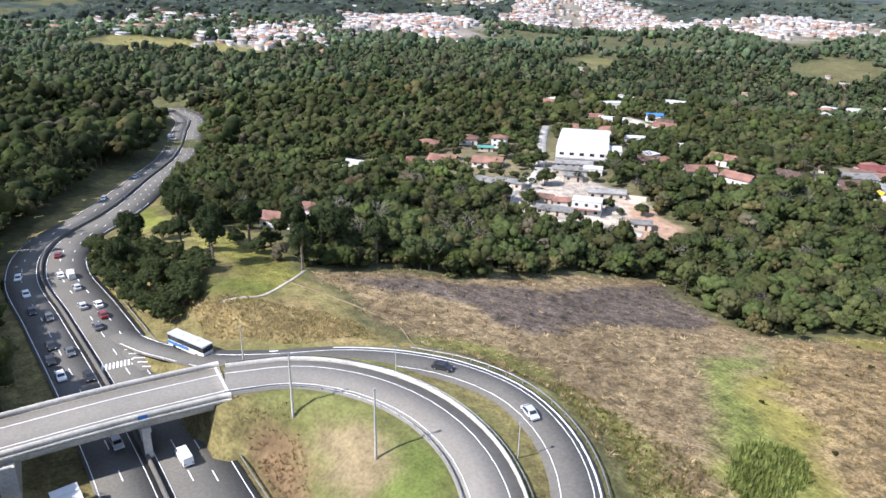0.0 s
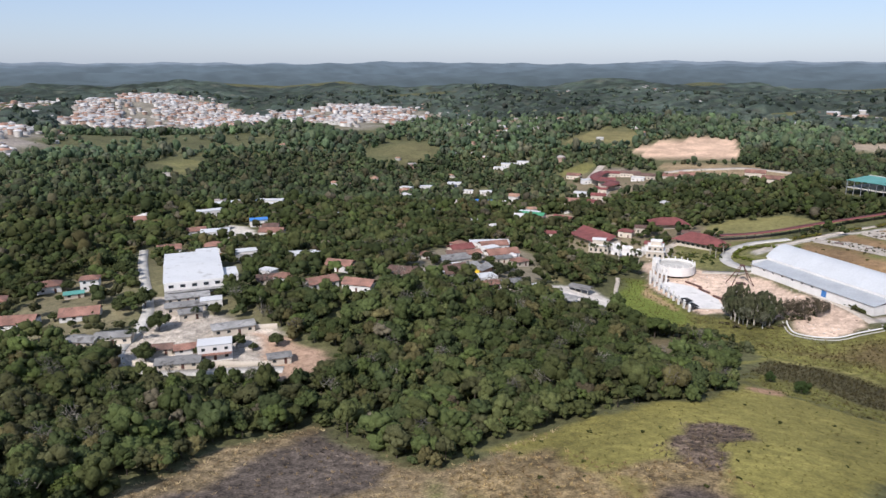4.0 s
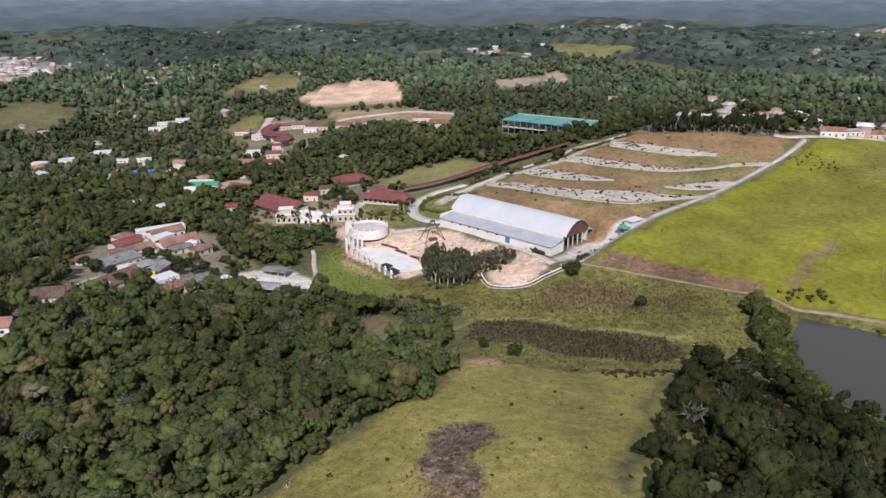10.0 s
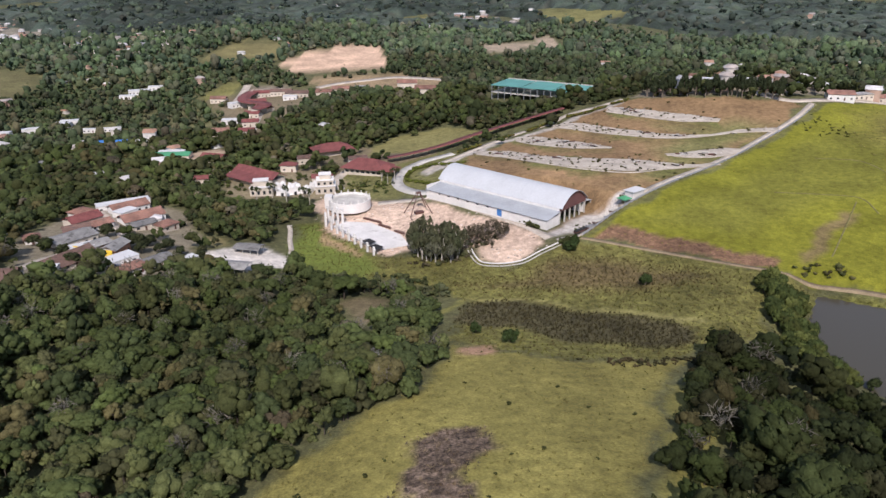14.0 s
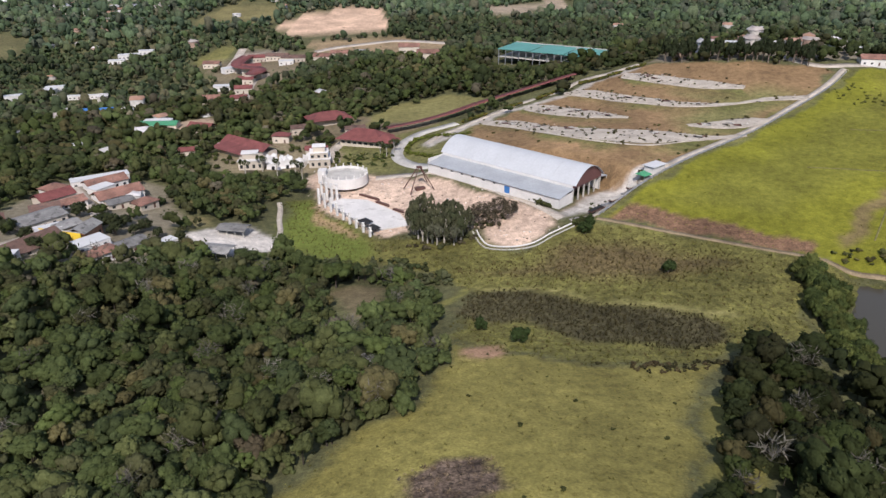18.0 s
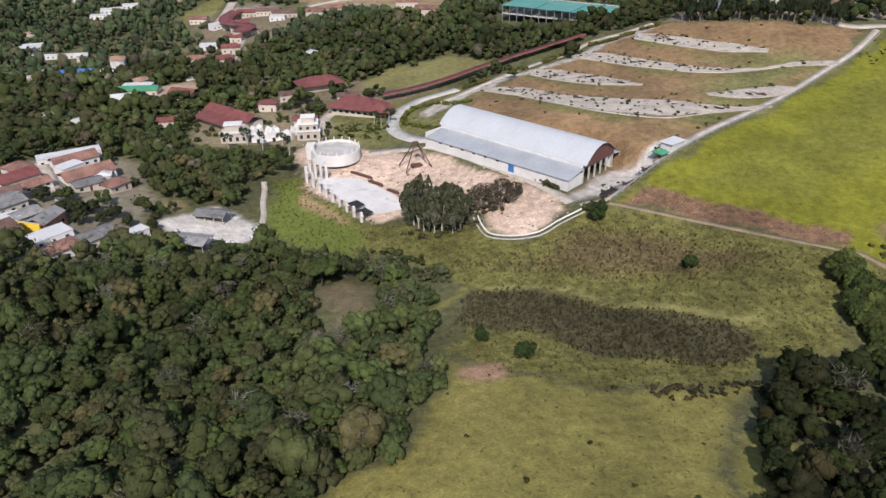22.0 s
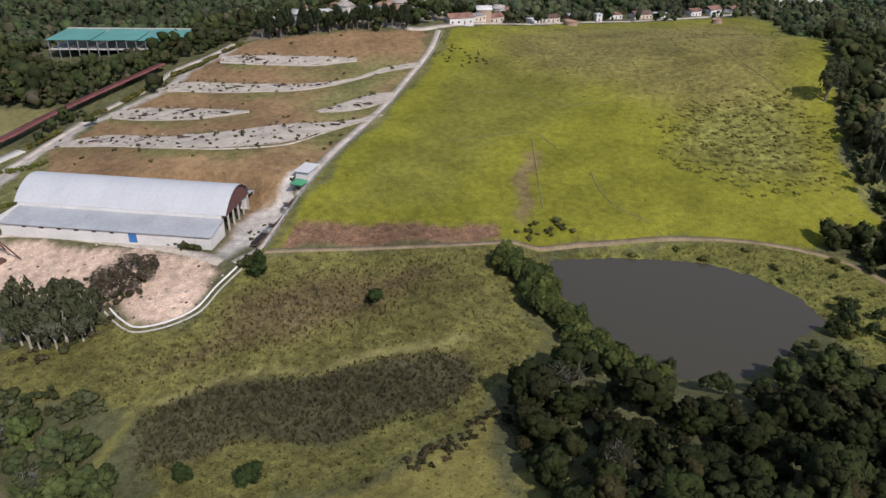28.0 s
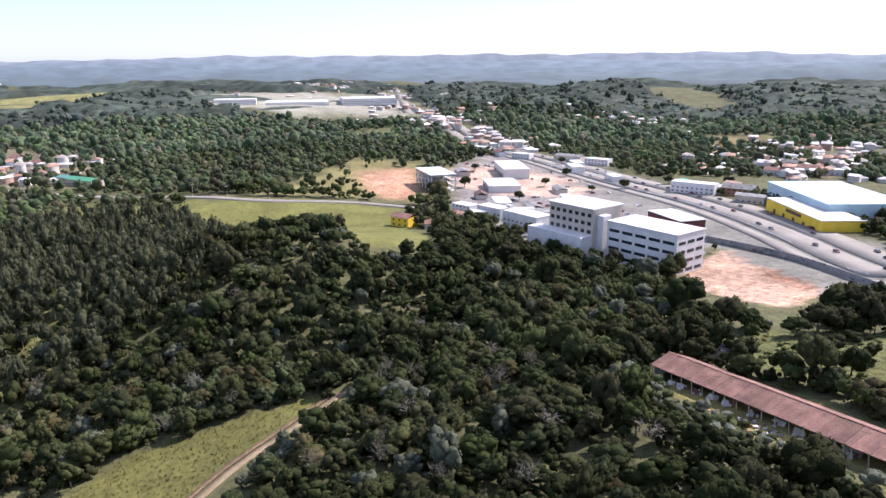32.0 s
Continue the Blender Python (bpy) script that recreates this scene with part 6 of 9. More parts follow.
def build_site():
    z = -9.3
    # round white building under construction
    r = thing("round_building", -43, 402, z - 2.0, 0, "round white concrete building shell with columns, unfinished", "building")
    bm = bmesh.new()
    for k in range(40):
        a0, a1 = 2 * math.pi * k / 40, 2 * math.pi * (k + 1) / 40
        q = [bm.verts.new((math.cos(a) * s, math.sin(a) * s, zz)) for zz in (-2, 3.2) for s in (11.5, 11.0) for a in (a0, a1)]
        for i in ((0, 1, 5, 4), (3, 2, 6, 7), (4, 5, 7, 6)):
            bm.faces.new([q[j] for j in i])
    bmesh.ops.remove_doubles(bm, verts=bm.verts, dist=0.01)
    bmesh.ops.recalc_face_normals(bm, faces=bm.faces)
    part("wall", bm, M_WHITE, r)
    bm = bmesh.new()
    bmesh.ops.create_cone(bm, cap_ends=True, segments=40, radius1=11.0, radius2=11.0, depth=0.4, matrix=Matrix.Translation((0, 0, 1.8)))
    part("floor_slab", bm, M_CONCRETE, r)
    for k in range(18):
        a = 2 * math.pi * k / 18
        part("column", box(math.cos(a) * 11.2 - 0.25, math.cos(a) * 11.2 + 0.25, math.sin(a) * 11.2 - 0.25, math.sin(a) * 11.2 + 0.25, 3.2, 4.6), M_WHITE, r)
    part("stair_tower", box(-13.5, -9.5, -2, 3, -2, 4.8), M_WHITE, r)
    # hall columns
    for i in range(9):
        x, y = -53 + 3.4 * i, 377 - 4.6 * i
        c = thing("concrete_column", x, y, height(x, y) - 0.3, -54, "tall white precast concrete column with a corbel", "column", "columns of the unfinished hall")
        hgt = 8.2 - 0.45 * i
        part("shaft", box(-0.45, 0.45, -0.45, 0.45, 0, hgt), M_WHITE, c)
        part("corbel", box(-0.45, 1.1, -0.4, 0.4, hgt * 0.62, hgt * 0.62 + 0.6), M_WHITE, c)
    for i in range(4):
        x, y = -53 + 0.6 + i * 2.6, 383 - i * 1.2
        c = thing("concrete_column", x, y, height(x, y) - 0.3, -54, "tall white precast concrete column with a corbel", "column", "columns of the unfinished hall")
        part("shaft", box(-0.45, 0.45, -0.45, 0.45, 0, 8.6), M_WHITE, c)
        part("beam", box(-1.3, 1.3, -0.35, 0.35, 8.6, 9.3), M_WHITE, c)
    # concrete slab of the hall
    slab = thing("floor_slab", 0, 0, 0, 0, "pale concrete floor slab of the unfinished hall", "slab")
    bm = bmesh.new()
    top = [bm.verts.new((x, y, -15.0 + 0.045 * (y - 360))) for x, y in ((-49, 375), (-43, 381), (-30, 379), (-14, 363), (-9, 350), (-22, 346), (-34, 357))]
    low = [bm.verts.new(v.co - Vector((0, 0, 2.0))) for v in top]
    bm.faces.new(top)
    for i in range(len(top)):
        bm.faces.new((top[i], low[i], low[(i + 1) % len(top)], top[(i + 1) % len(top)]))
    bmesh.ops.recalc_face_normals(bm, faces=bm.faces)
    part("slab", bm, M_PALE_SLAB, slab)
    # four-legged steel frame of a ride
    f = thing("steel_frame", -5, 388, height(-5, 388), 20, "tall brown four-legged steel frame on the site", "frame")
    for sx, sy in ((-1, -1), (1, -1), (1, 1), (-1, 1)):
        a, b = Vector((sx * 6.5, sy * 5, -0.3)), Vector((sx * 0.6, sy * 0.6, 11.5))
        bm = bmesh.new()
        m = Matrix.Translation((a + b) / 2) @ (b - a).to_track_quat("Z", "Y").to_matrix().to_4x4()
        bmesh.ops.create_cone(bm, cap_ends=True, segments=8, radius1=0.28, radius2=0.22, depth=(b - a).length, matrix=m)
        part("leg", bm, M_RUST, f)
    part("top_plate", box(-1.2, 1.2, -1.2, 1.2, 11.3, 11.8), M_RUST, f)
    part("platform", box(-2.2, 2.6, -1.5, 1.5, 0, 1.2), M_RUST, f)
    # dark formwork trench
    for k, (x, y, t, w) in enumerate(((-29, 384, -38, 13), (-22, 375, -42, 9), (-14, 366, -42, 7))):
        b = thing("formwork_stack", x, y, height(x, y) - 0.1, t, "dark stacked formwork boards on the pale site", "formwork", "formwork stacks")
        for j in range(3):
            part("board", box(-w / 2, w / 2 - j, -1.2 + j * 0.8, -0.5 + j * 0.8, 0, 0.9 - 0.25 * j), M_RUST, b)
    # small black tents
    for x, y in ((-29, 352), (-25, 345)):
        b = thing("site_tent", x, y, height(x, y), -50, "small dark canopy beside the columns", "canopy", "site canopies")
        part("canopy", hip(4.5, 3.5, 2.4, 1.0), M_BLACK, b)
        for sx in (-1, 1):
            for sy in (-1, 1):
                part("post", box(sx * 2 - 0.06, sx * 2 + 0.06, sy * 1.5 - 0.06, sy * 1.5 + 0.06, -0.2, 2.3), M_STEEL, b)
    for d, up in ((0, 0.8), (1.6, 0.25)):
        line = [(20 - d, 338), (21.3 - d, 330.7), (24.1 - 0.7 * d, 323.6 - 0.7 * d), (30.1, 320.9 - d), (36, 320.4 - d), (40.5 + 0.4 * d, 321.2 - d), (50.3 + 0.6 * d, 328.1 - 0.8 * d), (60 + 0.6 * d, 334 - 0.8 * d)]
        ribbon("low_wall", line, 0.55, M_CONCRETE if d else M_WHITE, up, "low white retaining wall along the site's edge", "wall", every=2.0)
    ribbon("haul_road", [(-28, 408), (-10, 408), (10, 396), (30, 376), (48, 355), (57, 340)], 5.0, M_SAND, 0.15, "pale haul road beside the warehouse", "road")


build_site()


def sheet(name, upper, lower, mat, lift, label, category="terrace"):
    """A draped strip between two edge lines, with a lip of its own."""
    n, m = 60, 8
    edges = []
    for line in (upper, lower):
        pts = np.array(line, float)
        s = np.r_[0, np.cumsum(np.hypot(*np.diff(pts, axis=0).T))]
        u = np.linspace(0, s[-1], n)
        edges.append(np.stack([smooth_line(s, pts[:, 0], u), smooth_line(s, pts[:, 1], u)], 1))
    k = np.linspace(0, 1, m)[:, None, None]
    p = (edges[0] * (1 - k) + edges[1] * k).reshape(-1, 2)
    p = wander(p, 3.0, 0.6)
    z = ground(p) + lift
    z.reshape(m, n)[0] -= 0.6
    z.reshape(m, n)[-1] -= 0.9
    i = np.arange(m * n).reshape(m, n)
    f = np.stack([i[:-1, :-1].ravel(), i[1:, :-1].ravel(), i[1:, 1:].ravel(), i[:-1, 1:].ravel()], 1)
    tagged(new(name, mesh_of(name, np.c_[p, z], f, [mat])), label, category, kind="structure")


for upper, lower in PADS:
    sheet("terrace_pad", upper, lower, M_GRAVEL, 0.3, "pale gravel pad of a terrace with stains and debris")
    ribbon("terrace_kerb", [(x, y - 0.3) for x, y in lower], 1.1, M_SAND, 0.42, "pale kerb path along the terrace's edge", "kerb", every=2.5)


def build_yard():
    for x, y, t, w, d in ((-83, 337, -12, 12, 7), (-84, 312, -12, 14, 8)):
        s = thing("open_shed", x, y, height(x, y) - 0.2, t, "open shed with a dark grey sheet roof in the gravel yard", "shed", "yard sheds")
        part("roof", gable(w, d, 3.0, 1.0), M_GREY_ROOF, s)
        for i in range(4):
            for sy in (-1, 1):
                u = -w / 2 + 0.4 + i * (w - 0.8) / 3
                part("post", box(u - 0.12, u + 0.12, sy * (d / 2 - 0.3) - 0.12, sy * (d / 2 - 0.3) + 0.12, -0.3, 3.0), M_CONCRETE, s)
    w = thing("boundary_wall", -139, 306, height(-139, 306) + 0.8, math.degrees(math.atan2(-5, 16)), "long bright yellow painted boundary wall", "wall")
    part("panel", box(-9.5, 9.5, -0.15, 0.15, -1, 2.8), M_YELLOW, w)
    part("coping", box(-9.7, 9.7, -0.22, 0.22, 2.8, 2.95), M_CONCRETE, w)
    # big white town hall-like warehouse
    h = thing("warehouse", -242, 211, height(-242, 211), 47, "large white warehouse with a plain white roof", "warehouse")
    part("wall", box(-13, 13, -27, 25, -3, 7), M_WHITE, h)
    part("roof", gable(26, 52, 7.0, 0.9, 0.3), M_WHITE_ROOF, h)
    part("canopy", box(-13, 13, -30, -27.02, 3.2, 3.4), M_GREY_ROOF, h)
    for k in range(5):
        o = new("window", pane("window", 2.2, 1.4))
        o.parent = h
        o.matrix_local = pose(-10 + k * 5, -27.03, 4.6)
    # resort roofs
    r = thing("pavilion", -38, 466, height(-38, 466), -20, "large pavilion with a sweeping maroon tiled roof", "pavilion", "resort pavilions")
    part("wall", box(-13, 13, -7, 7, -2, 4), M_CREAM, r)
    part("roof", hip(28, 16, 4, 5.0, 1.2), M_DARK_TILE, r)
    part("wing_roof", hip(12, 10, 4.4, 3.4, 1.0), M_DARK_TILE, r).location = (15, -4, 0)
    for k in range(7):
        o = new("window", pane("window", 2.2, 1.4))
        o.parent = r
        o.matrix_local = pose(-11 + k * 3.6, -7.03, 1.2)
    r = thing("pavilion", -66, 513, height(-66, 513), 25, "large pavilion with a rounded maroon roof", "pavilion", "resort pavilions")
    part("wall", box(-11, 11, -6, 6, -2, 4), M_CREAM, r)
    part("roof", hip(26, 15, 4, 4.0, 1.2), M_DARK_TILE, r)
    # theme buildings above the round shell
    t = thing("theme_building", -96, 426, height(-96, 426) - 0.5, 8, "cream two-storey theme building with a flat stepped roof", "building", "theme buildings")
    part("wall", box(-6.5, 6.5, -4.5, 4.5, -2, 5.4), M_CREAM, t)
    part("upper_wall", box(-4.5, 3.5, -1.5, 4.4, 5.4, 8.6), M_CREAM, t)
    part("roof", box(-6.8, 6.8, -4.8, -1.52, 5.4, 5.75), M_WHITE, t)
    part("upper_roof", box(-5.0, 4.0, -2.0, 4.8, 8.6, 8.95), M_WHITE, t)
    for k in range(4):
        part("window", box(-5.6 + 3.2 * k, -4.2 + 3.2 * k, -4.56, -4.48, 1.6, 3.6), M_GLASS, t)
    t = thing("theme_building", -60, 432, height(-60, 432) - 0.5, 8, "tall cream theme tower with stepped terraces", "building", "theme buildings")
    for k, (w, z0, z1) in enumerate(((6.0, -2, 5.2), (5.0, 5.2, 8.6), (3.4, 8.6, 11.6))):
        part("wall", box(-w, w * 0.9, -w * 0.8, w * 0.8, z0, z1), M_CREAM, t)
        part("cornice", box(-w - 0.4, w * 0.9 + 0.4, -w * 0.8 - 0.4, w * 0.8 + 0.4, z1 - 0.4, z1 + 0.05), M_WHITE, t)
    for k in range(3):
        for f in range(2):
            part("window", box(-4.6 + 3.4 * k, -3.2 + 3.4 * k, -4.88 + 0.8 * f, -4.78 + 0.8 * f, 1.4 + 4.4 * f, 3.2 + 4.0 * f), M_GLASS, t)
    for k, (x, y, w, h, a) in enumerate(((-84, 426, 5.0, 5.5, 0), (-78, 429, 5.5, 7.5, 20), (-71, 430, 4.6, 6.0, -15), (-87, 434, 4.5, 7.0, 35), (-80, 437, 5.0, 5.0, 10), (-67, 437, 4.2, 6.5, 40))):
        r = thing("rock_facade", x, y, height(x, y) - 0.5, a, "jagged off-white sculpted rock front of the theme buildings", "facade", "rock fronts")
        bm = bmesh.new()
        bmesh.ops.create_cube(bm, size=1, matrix=Matrix.Translation((0, 0, h * 0.35 - 1)) @ Matrix.Diagonal((w * 1.5, w * 1.1, h * 0.7 + 2, 1)))
        bmesh.ops.subdivide_edges(bm, edges=bm.edges[:], cuts=3, use_grid_fill=True)
        for v in bm.verts:
            n = math.sin(v.co.x * 1.9 + k) * math.sin(v.co.z * 1.3 + k * 2) + math.sin(v.co.y * 2.3 + v.co.z)
            up = max(v.co.z, 0) / h
            v.co.x *= 1 + 0.10 * n - 0.35 * up
            v.co.y *= 1 - 0.10 * n - 0.3 * up
            v.co.z += 1.1 * up * math.sin(v.co.x * 1.7 + k * 1.3)
        part("rock", bm, M_WHITE, r)
        # solid black block added for the shade inside an archway
        part("opening", box(-0.7, 0.7, -w * 0.72, -w * 0.4, 0, 2.2), M_BLACK, r, "black block standing in for the shade of an archway")
    t = thing("theme_hall", -105, 452, height(-105, 452) - 0.5, -38, "long hall under a two-tiered dark maroon roof", "hall")
    part("wall", box(-17, 17, -8, 8, -2, 4.2), M_CREAM, t)
    part("roof", gable(36, 10, 5.6, 2.6, 0.8), M_DARK_TILE, t).location = (0, 2.5, 0)
    part("lower_roof", prism([(-11, 3.6), (-11, 3.8), (-2.2, 5.9), (-2.2, 5.7)], -17.5, 15), M_DARK_TILE, t)
    part("gable_trim", box(-18.2, -17.9, -6, 7, 4.4, 5.0), M_WHITE, t)
    # curved park hall and its pale paths
    c = thing("park_hall", 0, 0, 0, 0, "curved park hall with a ring-shaped maroon roof", "hall")
    bow = [(-182, 784), (-186, 764), (-182, 744), (-172, 730), (-160, 722), (-154, 706), (-160, 692)]
    ribbon("roof", [(x, y, height(x, y) + 7) for x, y in bow], 13.0, M_DARK_TILE, 0.0, parent=c)
    ribbon("wall", [(x, y, height(x, y) + 6.4) for x, y in bow], 9.0, M_CREAM, 0.0, parent=c)
    for x, y in bow:
        part("pillar", box(x - 3, x + 3, y - 3, y + 3, height(x, y) - 2, height(x, y) + 6.2), M_CREAM, c)
    for line, w in (([(-203, 850), (-199, 800), (-198, 756)], 9), ([(-160, 730), (-154, 672), (-145, 612)], 6), ([(-280, 654), (-254, 663), (-232, 674)], 6), ([(-170, 382), (-159, 367), (-149, 352), (-140, 338)], 4.5), ([(-153, 268), (-153, 290), (-150, 306), (-146, 318)], 4), ([(-52, 470), (-56, 452), (-52, 434)], 6)):
        ribbon("path", line, w, M_SAND, 0.2, "pale paved path between the buildings", "path")
    ribbon("garden_drive", [(17, 488), (-5, 476), (-18, 451), (-17, 434), (-6, 419), (4, 414)], 7.0, M_CONCRETE, 0.22, "pale paved drive curving through the gardens", "road")
    p = thing("pool", -125, 298, height(-125, 298) + 0.5, 10, "small turquoise garden pool on a pale terrace", "pool")
    part("terrace", box(-7, 7, -4.5, 4.5, -2, 0.5), M_WHITE_ROOF, p)
    part("water", box(-4, 2, -2.5, 1.0, 0.5, 0.52), M_TEAL, p, "turquoise water")
    # covered walk
    line = [(x, y + 2) for x, y in WALK]
    w = new("covered_walk")
    tagged(w, "long covered walkway with a maroon tiled roof", "walkway")
    ribbon("roof", [(x, y, height(x, y) + 4.2) for x, y in line], (-3.4, 0.0), M_DARK_TILE, 0.0, parent=w)
    ribbon("roof", [(x, y, height(x, y) + 3.7) for x, y in line], (0.05, 3.2), M_DARK_TILE, 0.0, parent=w)
    for i in range(24):
        k = i / 23 * (len(line) - 1)
        j = min(int(k), len(line) - 2)
        x, y = (line[j][q] + (line[j + 1][q] - line[j][q]) * (k - j) for q in (0, 1))
        part("post", box(x - 0.15, x + 0.15, y - 0.15, y + 0.15, height(x, y) - 0.3, height(x, y) + 3.9), M_RUST, w)
    # teal roof on stilts
    t = thing("hillside_hall", 98, 620, height(98, 620) - 1, -33, "long hall on stilts with a stepped teal sheet roof", "hall")
    for k in range(6):
        x0 = -42 + k * 14
        part("roof_sheet", prism([(-17, 10 + 0.2 * (k % 2)), (-17, 10.3 + 0.2 * (k % 2)), (17 - 4 * (k % 2), 11.3 + 0.2 * (k % 2)), (17 - 4 * (k % 2), 11 + 0.2 * (k % 2))], x0, x0 + 13.4), M_TEAL, t)
    for k in range(15):
        x = -41 + k * 5.9
        part("stilt", box(x - 0.25, x + 0.25, -16.3, -15.8, -4, 10.1), M_STEEL, t)
    part("floor_slab", box(-42, 42, -16, 16, 4, 4.4), M_CONCRETE, t)
    part("back_wall", box(-42, 42, 15.5, 16, -4, 11.8), M_CONCRETE, t)
    # site offices beside the warehouse
    s = thing("site_office", 105, 373, height(105, 373) - 0.1, 38, "white site cabin with a flat pale roof by the gravel road", "cabin")
    part("wall", box(-4.5, 4.5, -2.6, 2.6, -1, 2.9), M_WHITE, s)
    part("roof", box(-5.2, 5.2, -3.3, 3.3, 2.9, 3.1), M_WHITE_ROOF, s)
    s = thing("canopy", 98, 366, height(98, 366), 38, "green pitched canopy tent", "tent")
    part("cover", hip(5, 5, 2.4, 1.5, 0.3), M_GREEN_ROOF, s)
    for sx in (-2.3, 2.3):
        for sy in (-2.3, 2.3):
            part("post", box(sx - 0.08, sx + 0.08, sy - 0.08, sy + 0.08, -0.3, 2.4), M_STEEL, s)
    for i in range(5):
        x, y = 74 + i * 4.5, 350 + i * 3.6
        s = thing("material_stack", x, y, height(x, y), 38, "stack of grey building material by the gravel road", "stack", "material stacks")
        for j in range(3):
            part("beam", box(-1.8, 1.8, -0.9 + j * 0.62, -0.35 + j * 0.62, 0, 0.8 - 0.2 * (j % 2)), M_STEEL if i % 2 else M_CONCRETE, s)


build_yard()


# ---- the interchange ----
def along(line, gap, start=0.0):
    """Places every gap metres along a line: x, y, z, heading in degrees."""
    pts = np.array([q[:2] for q in line], float)
    s = np.r_[0, np.cumsum(np.hypot(*np.diff(pts, axis=0).T))]
    u = np.arange(start, s[-1], gap)
    x, y = smooth_line(s, pts[:, 0], u), smooth_line(s, pts[:, 1], u)
    z = smooth_line(s, np.array([q[2] for q in line], float), u) if len(line[0]) > 2 else ground(np.stack([x, y], 1))
    e = 0.5
    a = np.degrees(np.arctan2(smooth_line(s, pts[:, 1], np.minimum(u + e, s[-1])) - smooth_line(s, pts[:, 1], np.maximum(u - e, 0)), smooth_line(s, pts[:, 0], np.minimum(u + e, s[-1])) - smooth_line(s, pts[:, 0], np.maximum(u - e, 0))))
    return list(zip(x, y, z, a))


def shared_mesh(name, bm, mat):
    me = bpy.data.meshes.new(name)
    bm.to_mesh(me)
    bm.free()
    me.materials.append(mat)
    return me


def child(name, me, parent, m, label=""):
    o = new(name, me)
    o.parent = parent
    o.matrix_local = m
    if label:
        o["label"] = label
    return o


def lines_on(road, line, offsets, lift, width=0.16):
    for o in offsets:
        ribbon("edge_line", offset_line(line, o), width, M_PAINT, lift, parent=road, label="white painted line")


def dashes_on(road, line, offset, lift, gap=10.0, size=(3.2, 0.2)):
    me = SHARED.get(("dash", size))
    if me is None:
        me = SHARED[("dash", size)] = shared_mesh("lane_dash", box(-size[0] / 2, size[0] / 2, -size[1] / 2, size[1] / 2, -0.1, 0.012), M_PAINT)
    for x, y, z, a in along(offset_line(line, offset), gap, 3.0):
        child("lane_dash", me, road, pose(x, y, z + lift, 0, 0, a))


def barrier(name, line, label, lift=0.0, w=0.5, h=0.9, mat=None, every=3.0):
    """A solid barrier of one section along a line of (x, y, z)."""
    pts = np.array(line, float)
    s = np.r_[0, np.cumsum(np.hypot(*np.diff(pts[:, :2], axis=0).T))]
    u = np.linspace(0, s[-1], max(2, int(s[-1] / every)))
    x, y, z = (smooth_line(s, pts[:, i], u) for i in range(3))
    dx, dy = np.gradient(x), np.gradient(y)
    n = np.hypot(dx, dy)
    nx, ny = -dy / n, dx / n
    prof = ((-w / 2, -0.3), (-w / 2, 0.25), (-w * 0.28, h), (w * 0.28, h), (w / 2, 0.25), (w / 2, -0.3))
    co = np.concatenate([np.c_[x + nx * a, y + ny * a, z + b + lift] for a, b in prof])
    k = len(u)
    i = np.arange(k - 1)
    f = np.concatenate([np.stack([i + j * k, i + j * k + 1, i + (j + 1) * k + 1, i + (j + 1) * k], 1) for j in range(5)])
    return tagged(new(name, mesh_of(name, co, f, [mat or M_CONCRETE])), label, "barrier", kind="structure")


def rail(line, label, lift=0.0):
    """A steel guard rail on posts."""
    g = new("guard_rail")
    tagged(g, label, "guard rail", "guard rails")
    pts = np.array(line, float)
    s = np.r_[0, np.cumsum(np.hypot(*np.diff(pts[:, :2], axis=0).T))]
    u = np.linspace(0, s[-1], int(s[-1] / 2))
    x, y, z = (smooth_line(s, pts[:, i], u) for i in range(3))
    k = len(u)
    dx, dy = np.gradient(x), np.gradient(y)
    n = np.hypot(dx, dy)
    co = np.concatenate([np.c_[x - dy / n * a, y + dx / n * a, z + b + lift] for a, b in ((0, 0.42), (0.1, 0.5), (0.02, 0.58), (0.1, 0.66), (0, 0.76))])
    i = np.arange(k - 1)
    f = np.concatenate([np.stack([i + j * k, i + j * k + 1, i + (j + 1) * k + 1, i + (j + 1) * k], 1) for j in range(4)])
    b = new("beam", mesh_of("beam", co, f, [M_STEEL]))
    b.parent = g
    me = SHARED.get("rail_post")
    if me is None:
        me = SHARED["rail_post"] = shared_mesh("post", box(-0.07, 0.07, -0.07, 0.07, -0.6, 0.7), M_STEEL)
    for px, py, pz, a in along(line, 4.0, 1.0):
        child("post", me, g, pose(px, py, pz + lift, 0, 0, a))


def lamp_post(x, y, z, h, label, arm=0.0, turn=0, r=0.22):
    p = thing("lamp_post", x, y, z, turn, label, "lamp post", "lamp posts")
    bm = bmesh.new()
    bmesh.ops.create_cone(bm, cap_ends=True, segments=10, radius1=r, radius2=r * 0.55, depth=h + 0.4, matrix=Matrix.Translation((0, 0, h / 2 - 0.2)))
    part("pole", bm, M_CONCRETE, p)
    if arm:
        for side in (-1, 1):
            bm = bmesh.new()
            bmesh.ops.create_cone(bm, cap_ends=True, segments=6, radius1=0.06, radius2=0.05, depth=arm, matrix=Matrix.Translation((side * arm / 2, 0, h)) @ Euler((0, radians(90), 0)).to_matrix().to_4x4())
            part("arm", bm, M_STEEL, p)
            part("lamp_head", box(side * arm - 0.35, side * arm + 0.35, -0.15, 0.15, h - 0.1, h + 0.08), M_STEEL, p)
    else:
        part("cap", box(-0.25, 0.25, -0.25, 0.25, h, h + 0.12), M_STEEL, p)
    return p


